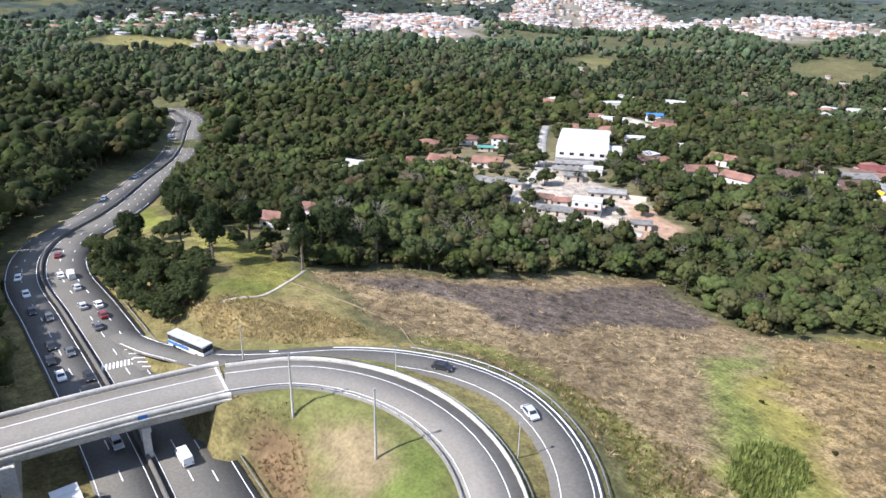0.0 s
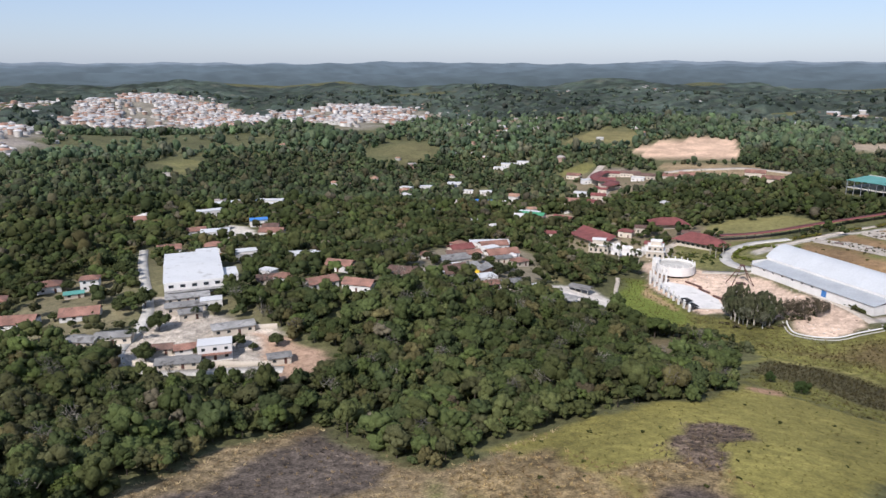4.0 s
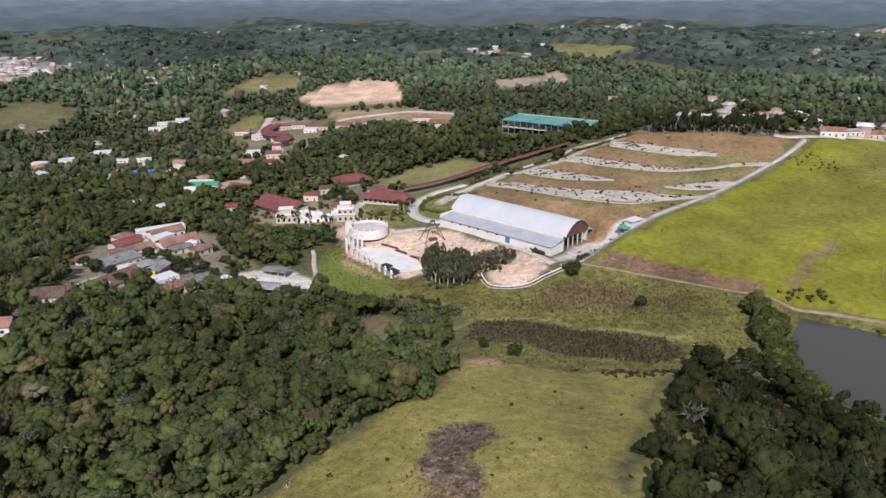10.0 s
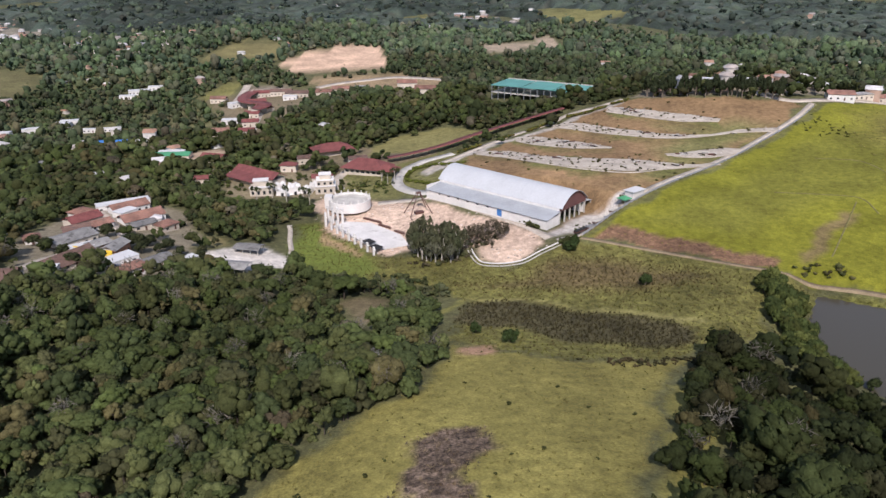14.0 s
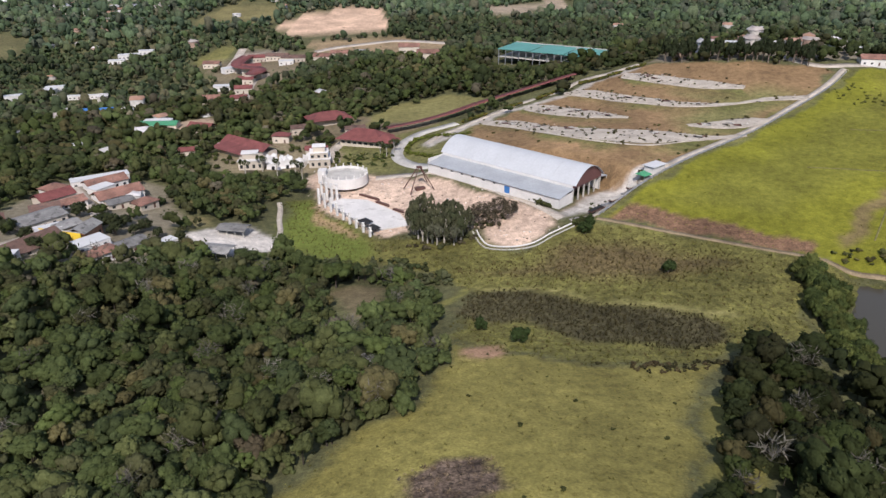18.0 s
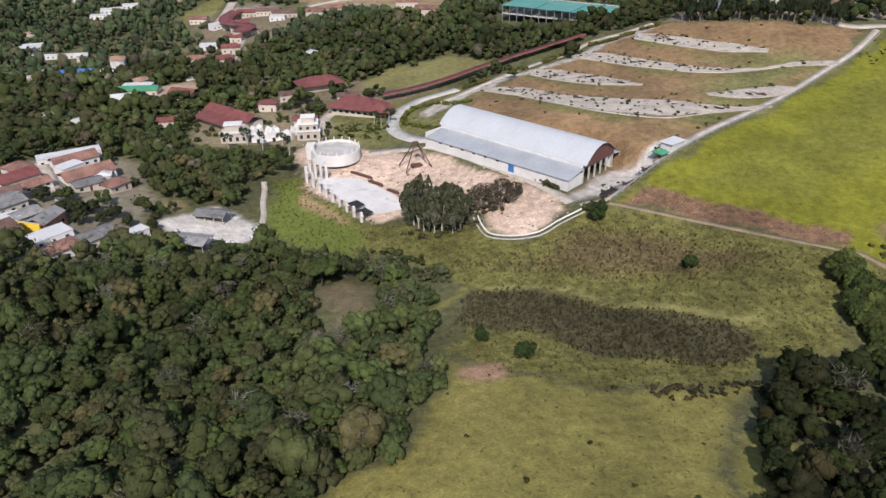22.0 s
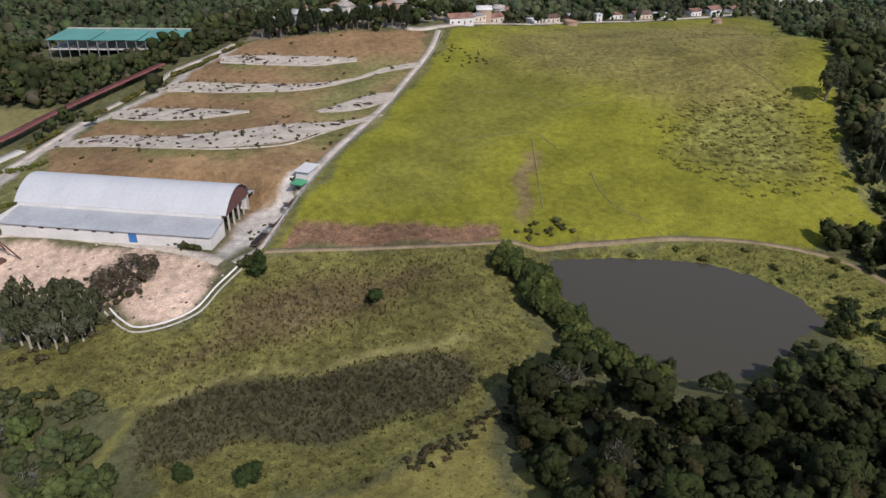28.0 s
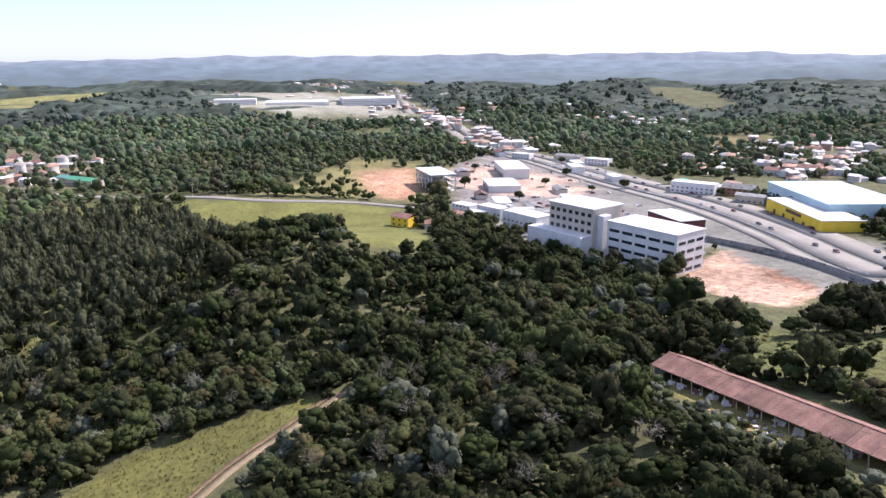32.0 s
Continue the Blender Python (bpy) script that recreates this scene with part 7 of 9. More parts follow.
def build_interchange():
    roads = [o for o in bpy.data.objects if o.name.startswith("road")]
    left, right, loop, outer = roads[:4]
    for road, side in ((left, 1), (right, -1)):
        lines_on(road, HIGHWAY, (side * 1.2, side * (8.8 if side > 0 else 11.6)), 0.07)
        for o in ((4.9,) if side > 0 else (4.7, 8.1)):
            dashes_on(road, HIGHWAY, side * o, 0.06)
    lines_on(loop, LOOP_RAMP[3:], (-3.3, 2.6), 0.08)
    lines_on(outer, OUTER_RAMP[3:], (-2.5, 2.5), 0.09)
    lines_on(outer, OUTER_RAMP[7:], (3.5,), 0.09, 0.35)
    barrier("median_barrier", HIGHWAY, "dark stained concrete median barrier of the highway", 0, 0.8, 1.0, M_ASPHALT)
    barrier("ramp_barrier", offset_line(LOOP_RAMP[3:], 4.9), "pale concrete barrier between the ramps", -0.1, 0.5, 0.9)
    rail(offset_line(LOOP_RAMP[3:], -4.6), "galvanised steel guard rail along the loop ramp", 0)
    rail(offset_line(LOOP_RAMP[3:], 5.8), "galvanised steel guard rail along the loop ramp", -0.2)
    rail(offset_line(OUTER_RAMP[9:], 4.6), "galvanised steel guard rail along the outer ramp", 0)
    rail(offset_line(HIGHWAY[2:9], -13.2), "galvanised steel guard rail beside the highway", 0)
    # bridge
    b = new("road_bridge")
    tagged(b, "concrete road bridge carrying the ramp over the highway", "bridge")
    deck = LOOP_RAMP[:4]
    pts = along(deck, 3.0)
    pts = [q for q in pts] + [(*deck[-1], pts[-1][3])]

    def strip(lo, hi, z0, z1, name, mat, label=""):
        x, y, z, a = (np.array([q[i] for q in pts]) for i in range(4))
        nx, ny = -np.sin(np.radians(a)), np.cos(np.radians(a))
        k = len(x)
        co = np.concatenate([np.c_[x + nx * o, y + ny * o, z + h] for o, h in ((lo, z0), (lo, z1), (hi, z1), (hi, z0))])
        i = np.arange(k - 1)
        f = [np.stack([i + j * k, i + j * k + 1, i + ((j + 1) % 4) * k + 1, i + ((j + 1) % 4) * k], 1) for j in range(4)]
        f.append(np.array([[0, k, 2 * k, 3 * k], [k - 1, 2 * k - 1, 3 * k - 1, 4 * k - 1]]))
        o = new(name, mesh_of(name, co, np.concatenate(f), [mat]))
        o.parent = b
        if label:
            o["label"] = label

    strip(-6.0, 6.0, -0.6, -0.02, "deck", M_CONCRETE)
    strip(-5.2, 5.2, -0.01, 0.05, "roadway", M_ASPHALT_WORN, "pale worn asphalt")
    for o in (-3.3, 2.6):
        strip(o - 0.11, o + 0.11, 0.06, 0.07, "edge_line", M_PAINT)
    for o in (-5.9, 5.5):
        strip(o, o + 0.4, 0.0, 1.0, "parapet", M_CONCRETE, "stained pale concrete parapet")
    for o in (-5.2, -2.0, 1.2, 4.4):
        strip(o, o + 0.8, -2.1, -0.6, "girder", M_CONCRETE)
    part("expansion_joint", box(-80.4, -68.8, -22.6, -22.2, 29.0, 29.07), M_PAINT, b)
    part("sign_plate", box(-68.95, -68.88, -37.5, -36.0, 29.0, 29.8), M_BLUE, b, "small blue sign plate")
    for y in (-20.5, -57):
        part("abutment", box(-81, -68.5, y - 1.3, y + 1.3, 15, 27.0), M_CONCRETE, b)
    for x in (-79, -75, -71):
        part("pier", box(x - 0.6, x + 0.6, -37.2, -35.9, 15, 27.0), M_CONCRETE, b)
    part("pier_cap", box(-80.5, -69, -37.3, -35.8, 26.0, 26.95), M_CONCRETE, b)
    # painted hatch and speed markings
    for k in range(7):
        m = pose(-116 + k * 2.4, -34.6 + 0.55 * k, 19.96 + 0.035 * k, 0, 0, 62)
        child("hatch_bar", SHARED.setdefault("hatch", shared_mesh("hatch_bar", box(-1.8, 1.8, -0.15, 0.15, -0.3, 0.02), M_PAINT)), left, m)
    for x0 in (-122, -106):
        for k in range(9):
            m = pose(x0 + 0.02 * k, -41.6 + 0.007 * (x0 + 122) * 12 + 0.74 * k, 19.5 + (x0 + 136) * 0.0132 + 0.13, 0, 0, -8)
            child("road_marking", SHARED.setdefault("mark", shared_mesh("road_marking", box(-1.3, 1.3, -0.2, 0.2, -0.1, 0.012), M_PAINT)), left, m)
    for x, y, z, h, r in ((-62, -13.5, 28.4, 13.0, 0.26), (-44, -6, 28.0, 13.0, 0.26), (-82, -16.5, 27, 8.0, 0.16), (-63, 7.2, 27, 5.5, 0.12), (-32, 13.2, 27, 6.5, 0.12)):
        lamp_post(x, y, height(x, y), h, "tall bare concrete pole on the verge" if h > 9 else "slim grey roadside pole", 0, 0, r)
    i = thing("inspection_cover", -32, -16, height(-32, -16), 10, "square grey concrete drain cover in the grass", "cover")
    part("slab", box(-1, 1, -0.9, 0.9, -0.3, 0.12), M_CONCRETE, i)
    r = new("drain_channel")
    tagged(r, "narrow concrete drainage channel down the slope", "channel")
    for nm, line in (("channel", [(-119, 4), (-110, 9), (-97, 15), (-85, 19), (-74, 17)]), ("channel", [(-30, 40), (-24, 46), (-17, 48)])):
        ribbon(nm, line, 0.4, M_DIRT, 0.12, parent=r, every=2.0)
    # canopy roof beside the highway
    c = thing("roadside_canopy", -58, -49, 20, 8, "white ribbed sheet canopy beside the highway", "canopy")
    for k in range(6):
        part("roof_sheet", box(-6 + k * 2.0, -4.08 + k * 2.0, -2, 2, 4.0, 4.15), M_WHITE_ROOF, c)
    for sx in (-5.5, 5.5):
        for sy in (-1.8, 1.8):
            part("post", box(sx - 0.1, sx + 0.1, sy - 0.1, sy + 0.1, -1, 4), M_STEEL, c)


build_interchange()


# ---- vehicles ----
def car_paint(name, base):
    m = material(name, base, rough=0.35, vary=0.04, scale=0.5, fine=3, bump=0.0)
    m.node_tree.nodes["Principled BSDF"].inputs["Coat Weight"].default_value = 0.6
    return m


PAINTS = {"white": car_paint("white_car_paint", (0.75, 0.75, 0.74)), "black": car_paint("black_car_paint", (0.02, 0.02, 0.022)), "silver": car_paint("silver_car_paint", (0.42, 0.43, 0.44)),
          "red": car_paint("red_car_paint", (0.22, 0.02, 0.02)), "grey": car_paint("grey_car_paint", (0.09, 0.095, 0.10))}
M_LAMP_RED = material("tail_lamp", (0.3, 0.01, 0.01), rough=0.3, vary=0.02, bump=0)
M_LAMP_CLEAR = material("head_lamp", (0.7, 0.7, 0.68), rough=0.2, vary=0.02, bump=0)


def car_model(colour, van=False):
    t = thing("van" if van else "car", 0, 0, 0, 0, f"{colour} {'delivery van' if van else 'passenger car'} on the road", "van" if van else "car", "vehicles on the road")
    L, w = (2.5, 0.95) if van else (2.1, 0.87)
    if van:
        side = [(-L, 0.35), (L, 0.35), (L, 0.95), (L - 0.5, 1.1), (L - 1.1, 2.0), (-L, 2.05)]
        glass = [(L - 1.0, 1.2), (L - 0.62, 1.2), (L - 1.12, 1.92), (L - 1.6, 1.92), (L - 1.6, 1.2)]
    else:
        side = [(-L, 0.3), (L, 0.3), (L, 0.68), (L - 0.95, 0.92), (L - 1.55, 1.42), (-L + 1.15, 1.45), (-L + 0.35, 1.0), (-L, 0.92)]
        glass = [(L - 1.1, 0.94), (L - 1.62, 1.38), (-L + 1.2, 1.40), (-L + 0.6, 0.98)]
    def shell(profile, half, taper=0.86):
        bm = bmesh.new()
        zt = max(z for _, z in profile)
        a, b = [], []
        for x, z in profile:
            k = half * (1 if z < 1.0 else taper)
            a.append(bm.verts.new((x, -k, z)))
            b.append(bm.verts.new((x, k, z)))
        bm.faces.new(a)
        bm.faces.new(b[::-1])
        for i in range(len(a)):
            j = (i + 1) % len(a)
            bm.faces.new((a[i], b[i], b[j], a[j]))
        bmesh.ops.recalc_face_normals(bm, faces=bm.faces)
        return bm
    bm = shell(side, w)
    bmesh.ops.bevel(bm, geom=bm.edges[:], offset=0.06, segments=1, affect="EDGES")
    part("body", bm, PAINTS[colour], t)
    part("side_glass", shell(glass, w + 0.015, 0.885), M_GLASS, t)
    if not van:
        part("windscreen", box(-0.03, 0.03, -0.66, 0.66, 0, 0.62), M_GLASS, t).matrix_local = pose(L - 0.98, 0, 0.94, 0, -50, 0)
        part("rear_screen", box(-0.03, 0.03, -0.62, 0.62, 0, 0.66), M_GLASS, t).matrix_local = pose(-L + 0.40, 0, 1.03, 0, 58, 0)
    else:
        part("windscreen", box(-0.03, 0.03, -0.7, 0.7, 0, 0.9), M_GLASS, t).matrix_local = pose(L - 0.53, 0, 1.16, 0, -34, 0)
    for x in (-L * 0.62, L * 0.62):
        for y in (-w + 0.06, w - 0.06):
            bm = bmesh.new()
            m = Matrix.Translation((x, y, 0.31)) @ Euler((radians(90), 0, 0)).to_matrix().to_4x4()
            bmesh.ops.create_cone(bm, cap_ends=True, segments=12, radius1=0.31, radius2=0.31, depth=0.2, matrix=m)
            tyre = part("wheel", bm, M_BLACK, t)
            rim = bmesh.new()
            out = 0.102 if y > 0 else -0.102
            bmesh.ops.create_cone(rim, cap_ends=True, segments=10, radius1=0.19, radius2=0.19, depth=0.02, matrix=Matrix.Translation((x, y + out, 0.31)) @ Euler((radians(90), 0, 0)).to_matrix().to_4x4())
            part("rim", rim, M_STEEL, tyre, "grey steel wheel rim")
    for y in (-w + 0.25, w - 0.25):
        part("headlight", box(L - 0.06, L + 0.015, y - 0.16, y + 0.16, 0.58, 0.72), M_LAMP_CLEAR, t)
        part("tail_light", box(-L - 0.015, -L + 0.06, y - 0.14, y + 0.14, 0.75, 0.92), M_LAMP_RED, t)
    return t


MODELS = {}


def drive(colour, x, y, z, turn, van=False, label=""):
    key = (colour, van)
    m = pose(x, y, z, 0, 0, turn)
    if key not in MODELS:
        MODELS[key] = car_model(*key)
        MODELS[key].matrix_world = m
        t = MODELS[key]
    else:
        t = copy_thing(MODELS[key], m)
    if label:
        t["label"] = label


def heading(line, x, y):
    d, s = off_line(np.array([(x, y)], float), line)
    i = min(int(s[0]), len(line) - 2)
    z = np.interp(s[0], np.arange(len(line)), [q[2] if len(q) > 2 else height(q[0], q[1]) for q in line])
    return math.degrees(math.atan2(line[i + 1][1] - line[i][1], line[i + 1][0] - line[i][0])), float(z)


# towards the bridge on one side, away on the other
for k, (x, y) in enumerate([(-170, -54.5), (-156, -53), (-143, -52), (-137, -48.5), (-121, -49), (-116, -45.5), (-114, -49.5), (-106, -48), (-103, -43), (-77, -41), (-262, -24), (-307, -6)]):
    a, z = heading(HIGHWAY, x, y)
    drive(("white", "white", "black", "grey", "black", "grey", "black", "white", "black", "silver", "white", "silver")[k], x, y, z + 0.06, a + 180)
for k, (x, y) in enumerate([(-166, -44.5), (-187, -44), (-154, -41.2), (-140, -41), (-139, -37.5), (-132, -37.2), (-126, -39), (-258, -17), (-419, 31)]):
    a, z = heading(HIGHWAY, x, y)
    drive(("white", "red", "silver", "silver", "white", "red", "grey", "black", "white")[k], x, y, z + 0.06, a + (0 if k != 1 else 0))
for x, y in ((-67, -31.5), (-164, -42), (-417, 29)):
    a, z = heading(HIGHWAY, x, y)
    drive("white", x, y, z + 0.06, a, True)
a, z = heading(OUTER_RAMP, -61, 16)
drive("black", -61, 16.3, 27.08, a, label="black passenger car on the outer ramp")
a, z = heading(OUTER_RAMP, -41, 23)
drive("silver", -40.5, 22, 27.08, a - 6, label="silver hatchback on the outer ramp")


# ---- the valley to the east ----
def build_bus():
    a, z = heading(OUTER_RAMP, -98, -23)
    b = thing("bus", -97.5, -23.5, z + 0.05, a, "blue and white city bus on the outer ramp", "bus")
    part("body", box(-5.6, 5.6, -1.25, 1.25, 0.45, 1.7), M_WHITE, b, "white lower body")
    part("cabin", box(-5.55, 5.55, -1.22, 1.22, 1.7, 2.9), M_GLASS, b)
    part("roof", box(-5.6, 5.6, -1.25, 1.25, 2.9, 3.2), M_ZINC, b, "pale blue-grey roof")
    part("band", box(-5.63, 1.0, -1.28, 1.28, 0.9, 1.6), M_BLUE, b, "blue side band")
    for x in (-3.6, 3.4):
        for y in (-1.12, 1.12):
            bm = bmesh.new()
            bmesh.ops.create_cone(bm, cap_ends=True, segments=16, radius1=0.5, radius2=0.5, depth=0.3, matrix=pose(x, y, 0.5, 90, 0, 0))
            part("wheel", bm, M_BLACK, b)
    for x in (-2.5, 2.0):
        part("roof_hatch", box(x - 0.5, x + 0.5, -0.5, 0.5, 3.2, 3.35), M_WHITE, b)


build_bus()


def build_east():
    # long tile-roofed stable
    a = math.degrees(math.atan2(0 + 10, 72 - 138))
    h = thing("long_shed", 139, -14, height(120, -12) + 0.2, a, "long low shed with a weathered clay-tile roof", "shed")
    L, d = 84, 12.5
    rise = height(139 - 82 * math.cos(radians(180 - a)), -14 + 82 * math.sin(radians(180 - a))) - height(139, -14)
    h.matrix_world = pose(139, -14, height(139, -14) + 0.3, 0, -math.degrees(math.atan2(rise, 82)), a)
    segs = ((0, 31), (31.1, 62), (62.1, L))
    for k, (x0, x1) in enumerate(segs):
        y, o = d / 2, 0.8
        for side in (-1, 1):
            n = 14
            for i in range(n):
                u0, u1 = x0 + (x1 - x0) * i / n, x0 + (x1 - x0) * (i + 1) / n - 0.02
                lift = 0.02 * math.sin(i * 2.1 + k)
                prof = [(side * 0.05, 5.3 + lift), (side * (y + o), 2.75 + lift), (side * (y + o), 2.93 + lift), (side * 0.05, 5.48 + lift)]
                part("roof_strip", prism(prof, u0, u1), M_TILE, h)
        part("ridge", box(x0, x1, -0.18, 0.18, 5.35, 5.58), M_TILE, h)
    part("back_wall", box(0.3, L - 0.3, d / 2 - 0.35, d / 2 - 0.1, -3, 3.0), M_WHITE, h)
    part("inner_wall", box(0.3, L - 0.3, -1.4, -1.2, -2, 3.0), M_CREAM, h)
    for x in (0.2, 30, 61, L - 0.4):
        part("gable_wall", prism([(-d / 2 + 0.6, -3), (-d / 2 + 0.6, 3.0), (0, 5.2), (d / 2 - 0.3, 3.0), (d / 2 - 0.3, -3)], x, x + 0.25), M_BRICK if x == 30 else M_WHITE, h)
    for k in range(22):
        x = 0.6 + k * (L - 1.2) / 21
        part("post", box(x - 0.1, x + 0.1, -d / 2 - 0.36, -d / 2 - 0.16, -3, 2.85), M_CREAM, h)
    part("brick_panel", box(20, 26, -1.7, -1.5, -2, 2.6), M_BRICK, h, "bare brick wall panel")
    for k, x in enumerate((4, 9, 13, 38, 52, 66, 71, 77)):
        part("stall_door", box(x, x + 1.6, -1.5, -1.42, -0.5, 2.1), M_RUST if k % 2 else M_WHITE_ROOF, h)
    # boards, sacks and a cart left along the front of the shed
    for k, (x, y) in enumerate(((131, -5), (127, -4.5), (122, -4.5), (117, -3.8), (112, -3.4), (104, -2.6), (97, -1.8), (91, -1.0), (84, -0.2), (78, 0.5))):
        o = thing("scrap_stack", x, y, height(x, y), a + 20 * math.sin(k * 2.3), "loose stack of pale boards and sheets along the shed", "scrap", "scrap along the shed")
        for j in range(3):
            w = 0.7 + 0.35 * ((k + j) % 3)
            b = part("sheet", box(-w, w, -0.05, 0.05, 0, 0.9 + 0.3 * ((k * 2 + j) % 3)), (M_WHITE, M_CONCRETE, M_RUST, M_CREAM)[(k + j) % 4], o)
            b.matrix_local = pose(0.4 * j - 0.4, 0.28 * j, 0, -24 - 6 * j, 0, 14 * math.sin(k + 2 * j))
        part("sack", box(-0.5, 0.4, -1.1, -0.4, -0.05, 0.4), M_WHITE_ROOF if k % 2 else M_SAND, o)
    # rubble heaps on the grass
    rng = np.random.default_rng(11)
    for x, y in ((111, 4.5), (101, 4.5), (99, 2), (128, 3)):
        r = thing("rubble_heap", x, y, height(x, y), 0, "small heap of pale rubble and planks on the grass", "rubble", "rubble heaps")
        for k in range(12):
            u, v = rng.normal(size=2) * 1.3
            s = rng.uniform(0.2, 0.6)
            o = part("piece", box(-s, s, -s * 0.6, s * 0.6, -0.1, s * 0.7), (M_CONCRETE, M_BRICK, M_WHITE)[k % 3], r)
            o.matrix_local = pose(u, v, 0.05, rng.uniform(-20, 20), rng.uniform(-20, 20), rng.uniform(0, 180))
    s = thing("hut", 137, -36, height(137, -36), 20, "small hut with a grey sheet roof behind the shed", "hut")
    part("wall", box(-3, 3, -2.5, 2.5, -1.5, 2.6), M_CREAM, s)
    part("roof", gable(6, 5, 2.6, 0.9), M_GREY_ROOF, s)
    # boards and rubble left on the terrace pads
    for j, (upper, lower) in enumerate(PADS):
        for k in range(6 if j < 2 else 3):
            m = min(len(upper), len(lower)) - 1
            u, v = rng.uniform(0.6, m - 0.6), rng.uniform(0.3, 0.7)
            i, w = int(u), u % 1
            a = np.array(upper[i]) * (1 - w) + np.array(upper[i + 1]) * w
            b = np.array(lower[i]) * (1 - w) + np.array(lower[i + 1]) * w
            x, y = a * v + b * (1 - v)
            r = thing("debris_heap", x, y, height(x, y) + 0.25, rng.uniform(-50, 10), "low heap of dark boards and rubble on the terrace pad", "debris", "debris heaps")
            for n in range(5):
                s = rng.uniform(0.8, 2.6)
                o = part("board", box(-s, s, -0.35, 0.35, -0.1, 0.3), (M_RUST, M_CONCRETE, M_BLACK)[n % 3], r)
                o.matrix_local = pose(rng.normal() * 1.6, rng.normal() * 0.9, 0.1 + 0.12 * n, 0, rng.uniform(-8, 8), rng.uniform(-40, 40))
    for x, y in ((73, 346.5), (84, 356), (94, 365)):
        b = thing("trailer", x, y, height(x, y) + 0.2, 42, "long low dark flatbed trailer parked beside the fence", "trailer", "parked trailers")
        part("deck", box(-5, 5, -1.1, 1.1, 0.8, 1.15), M_RUST, b)
        part("headboard", box(4.7, 4.9, -1.1, 1.1, 1.16, 2.1), M_STEEL, b)
        part("load", box(-4.6, 3.8, -0.9, 0.9, 1.16, 1.7), M_BLACK if x < 80 else M_CONCRETE, b)
        for u in (-3.6, -2.5, 3.2):
            for side in (-1, 1):
                bm = bmesh.new()
                bmesh.ops.create_cone(bm, cap_ends=True, segments=12, radius1=0.5, radius2=0.5, depth=0.3, matrix=Matrix.Translation((u, side * 0.9, 0.4)) @ Euler((radians(90), 0, 0)).to_matrix().to_4x4())
                part("wheel", bm, M_BLACK, b)
    # campus
    z = height(236, -118)
    c = thing("campus_building", 235, -117, z - 1, 5, "large white four-storey institutional building with ribbon windows", "building")
    part("wall", box(-20, 20, -11, 11, -4, 21), M_WHITE, c)
    part("roof", box(-20.3, 20.3, -11.3, 11.3, 21, 21.5), M_WHITE_ROOF, c)
    for f in range(4):
        for k in range(5):
            for side, y in ((1, 11.02), (-1, -11.02)):
                o = new("window", pane("window", 6.2, 1.5))
                o.parent = c
                o.matrix_local = pose(-15.6 + k * 7.8, y, 3.0 + f * 4.4)
        for k in range(3):
            o = new("window", pane("window", 5.4, 1.5))
            o.parent = c
            o.matrix_local = pose(-20.03, -7 + k * 7, 3.0 + f * 4.4, 0, 0, 90)
    for k in range(4):
        part("stair_flight", prism([(-11 - 0.2, 2 + k * 4.4), (-14.5, 4.2 + k * 4.4), (-14.5, 4.7 + k * 4.4), (-11 - 0.2, 2.5 + k * 4.4)], -19, -16.5), M_CONCRETE, c)
    c = thing("campus_building", 276, -110, z, 5, "tall pale building with a grid of deep windows", "building")
    part("wall", box(-15, 15, -11, 11, -4, 25), M_CREAM, c)
    part("roof", box(-16, 16, -12, 12, 25, 25.6), M_WHITE_ROOF, c)
    part("stair_tower", box(-19, -15.02, 2, 8, -4, 22), M_WHITE, c)
    part("terrace", box(-15, 22, 11.02, 20, -4, 12), M_WHITE, c)
    for f in range(5):
        for k in range(7):
            o = new("window", pane("window", 2.4, 1.9))
            o.parent = c
            o.matrix_local = pose(-12.5 + k * 4.2, 11.03, 4 + f * 4.2)
    for x0, y0, t, w, d, h, label, mat, cover in ((296, -208, -15, 34, 18, 6, "low building with a dark red fascia", M_DARK_TILE, M_WHITE_ROOF), (520, -170, -15, 46, 22, 14, "tall white frame building with open floors", M_WHITE, M_WHITE_ROOF),
                                                  (540, -268, -28, 58, 24, 9, "long white two-storey commercial building", M_WHITE, M_WHITE_ROOF), (482, -212, -28, 40, 26, 6, "white low building with a pale sheet roof", M_WHITE, M_WHITE_ROOF),
                                                  (251, -282, -33, 72, 26, 8, "bright yellow roadside store with a pale roof", M_YELLOW, M_WHITE_ROOF), (262, -325, -33, 84, 52, 13, "large pale blue-white warehouse", M_PALE_BLUE, M_PALE_BLUE),
                                                  (1960, -430, 70, 110, 70, 11, "long pale industrial hall", M_WHITE, M_WHITE_ROOF), (1480, -420, 70, 130, 90, 12, "long pale industrial hall", M_WHITE, M_WHITE_ROOF), (1480, -590, 70, 120, 90, 12, "long pale industrial hall", M_WHITE, M_WHITE_ROOF)):
        b = thing("commercial_building", x0, y0, height(x0, y0) - 0.5, t, label, "building")
        if "frame" in label:
            for f in range(4):
                part("floor_slab", box(-w / 2, w / 2, -d / 2, d / 2, f * 4.4, f * 4.4 + 0.5), M_CONCRETE, b)
            for i in range(6):
                for side in (-1, 1):
                    u = -w / 2 + 0.5 + i * (w - 1) / 5
                    part("column", box(u - 0.5, u + 0.5, side * (d / 2 - 0.6) - 0.4, side * (d / 2 - 0.6) + 0.4, -2, h), M_WHITE, b)
            part("wall", box(-w / 2, w / 2, -0.5, 0.5, 0, h), mat, b)
        else:
            part("wall", box(-w / 2, w / 2, -d / 2, d / 2, -3, h), mat, b)
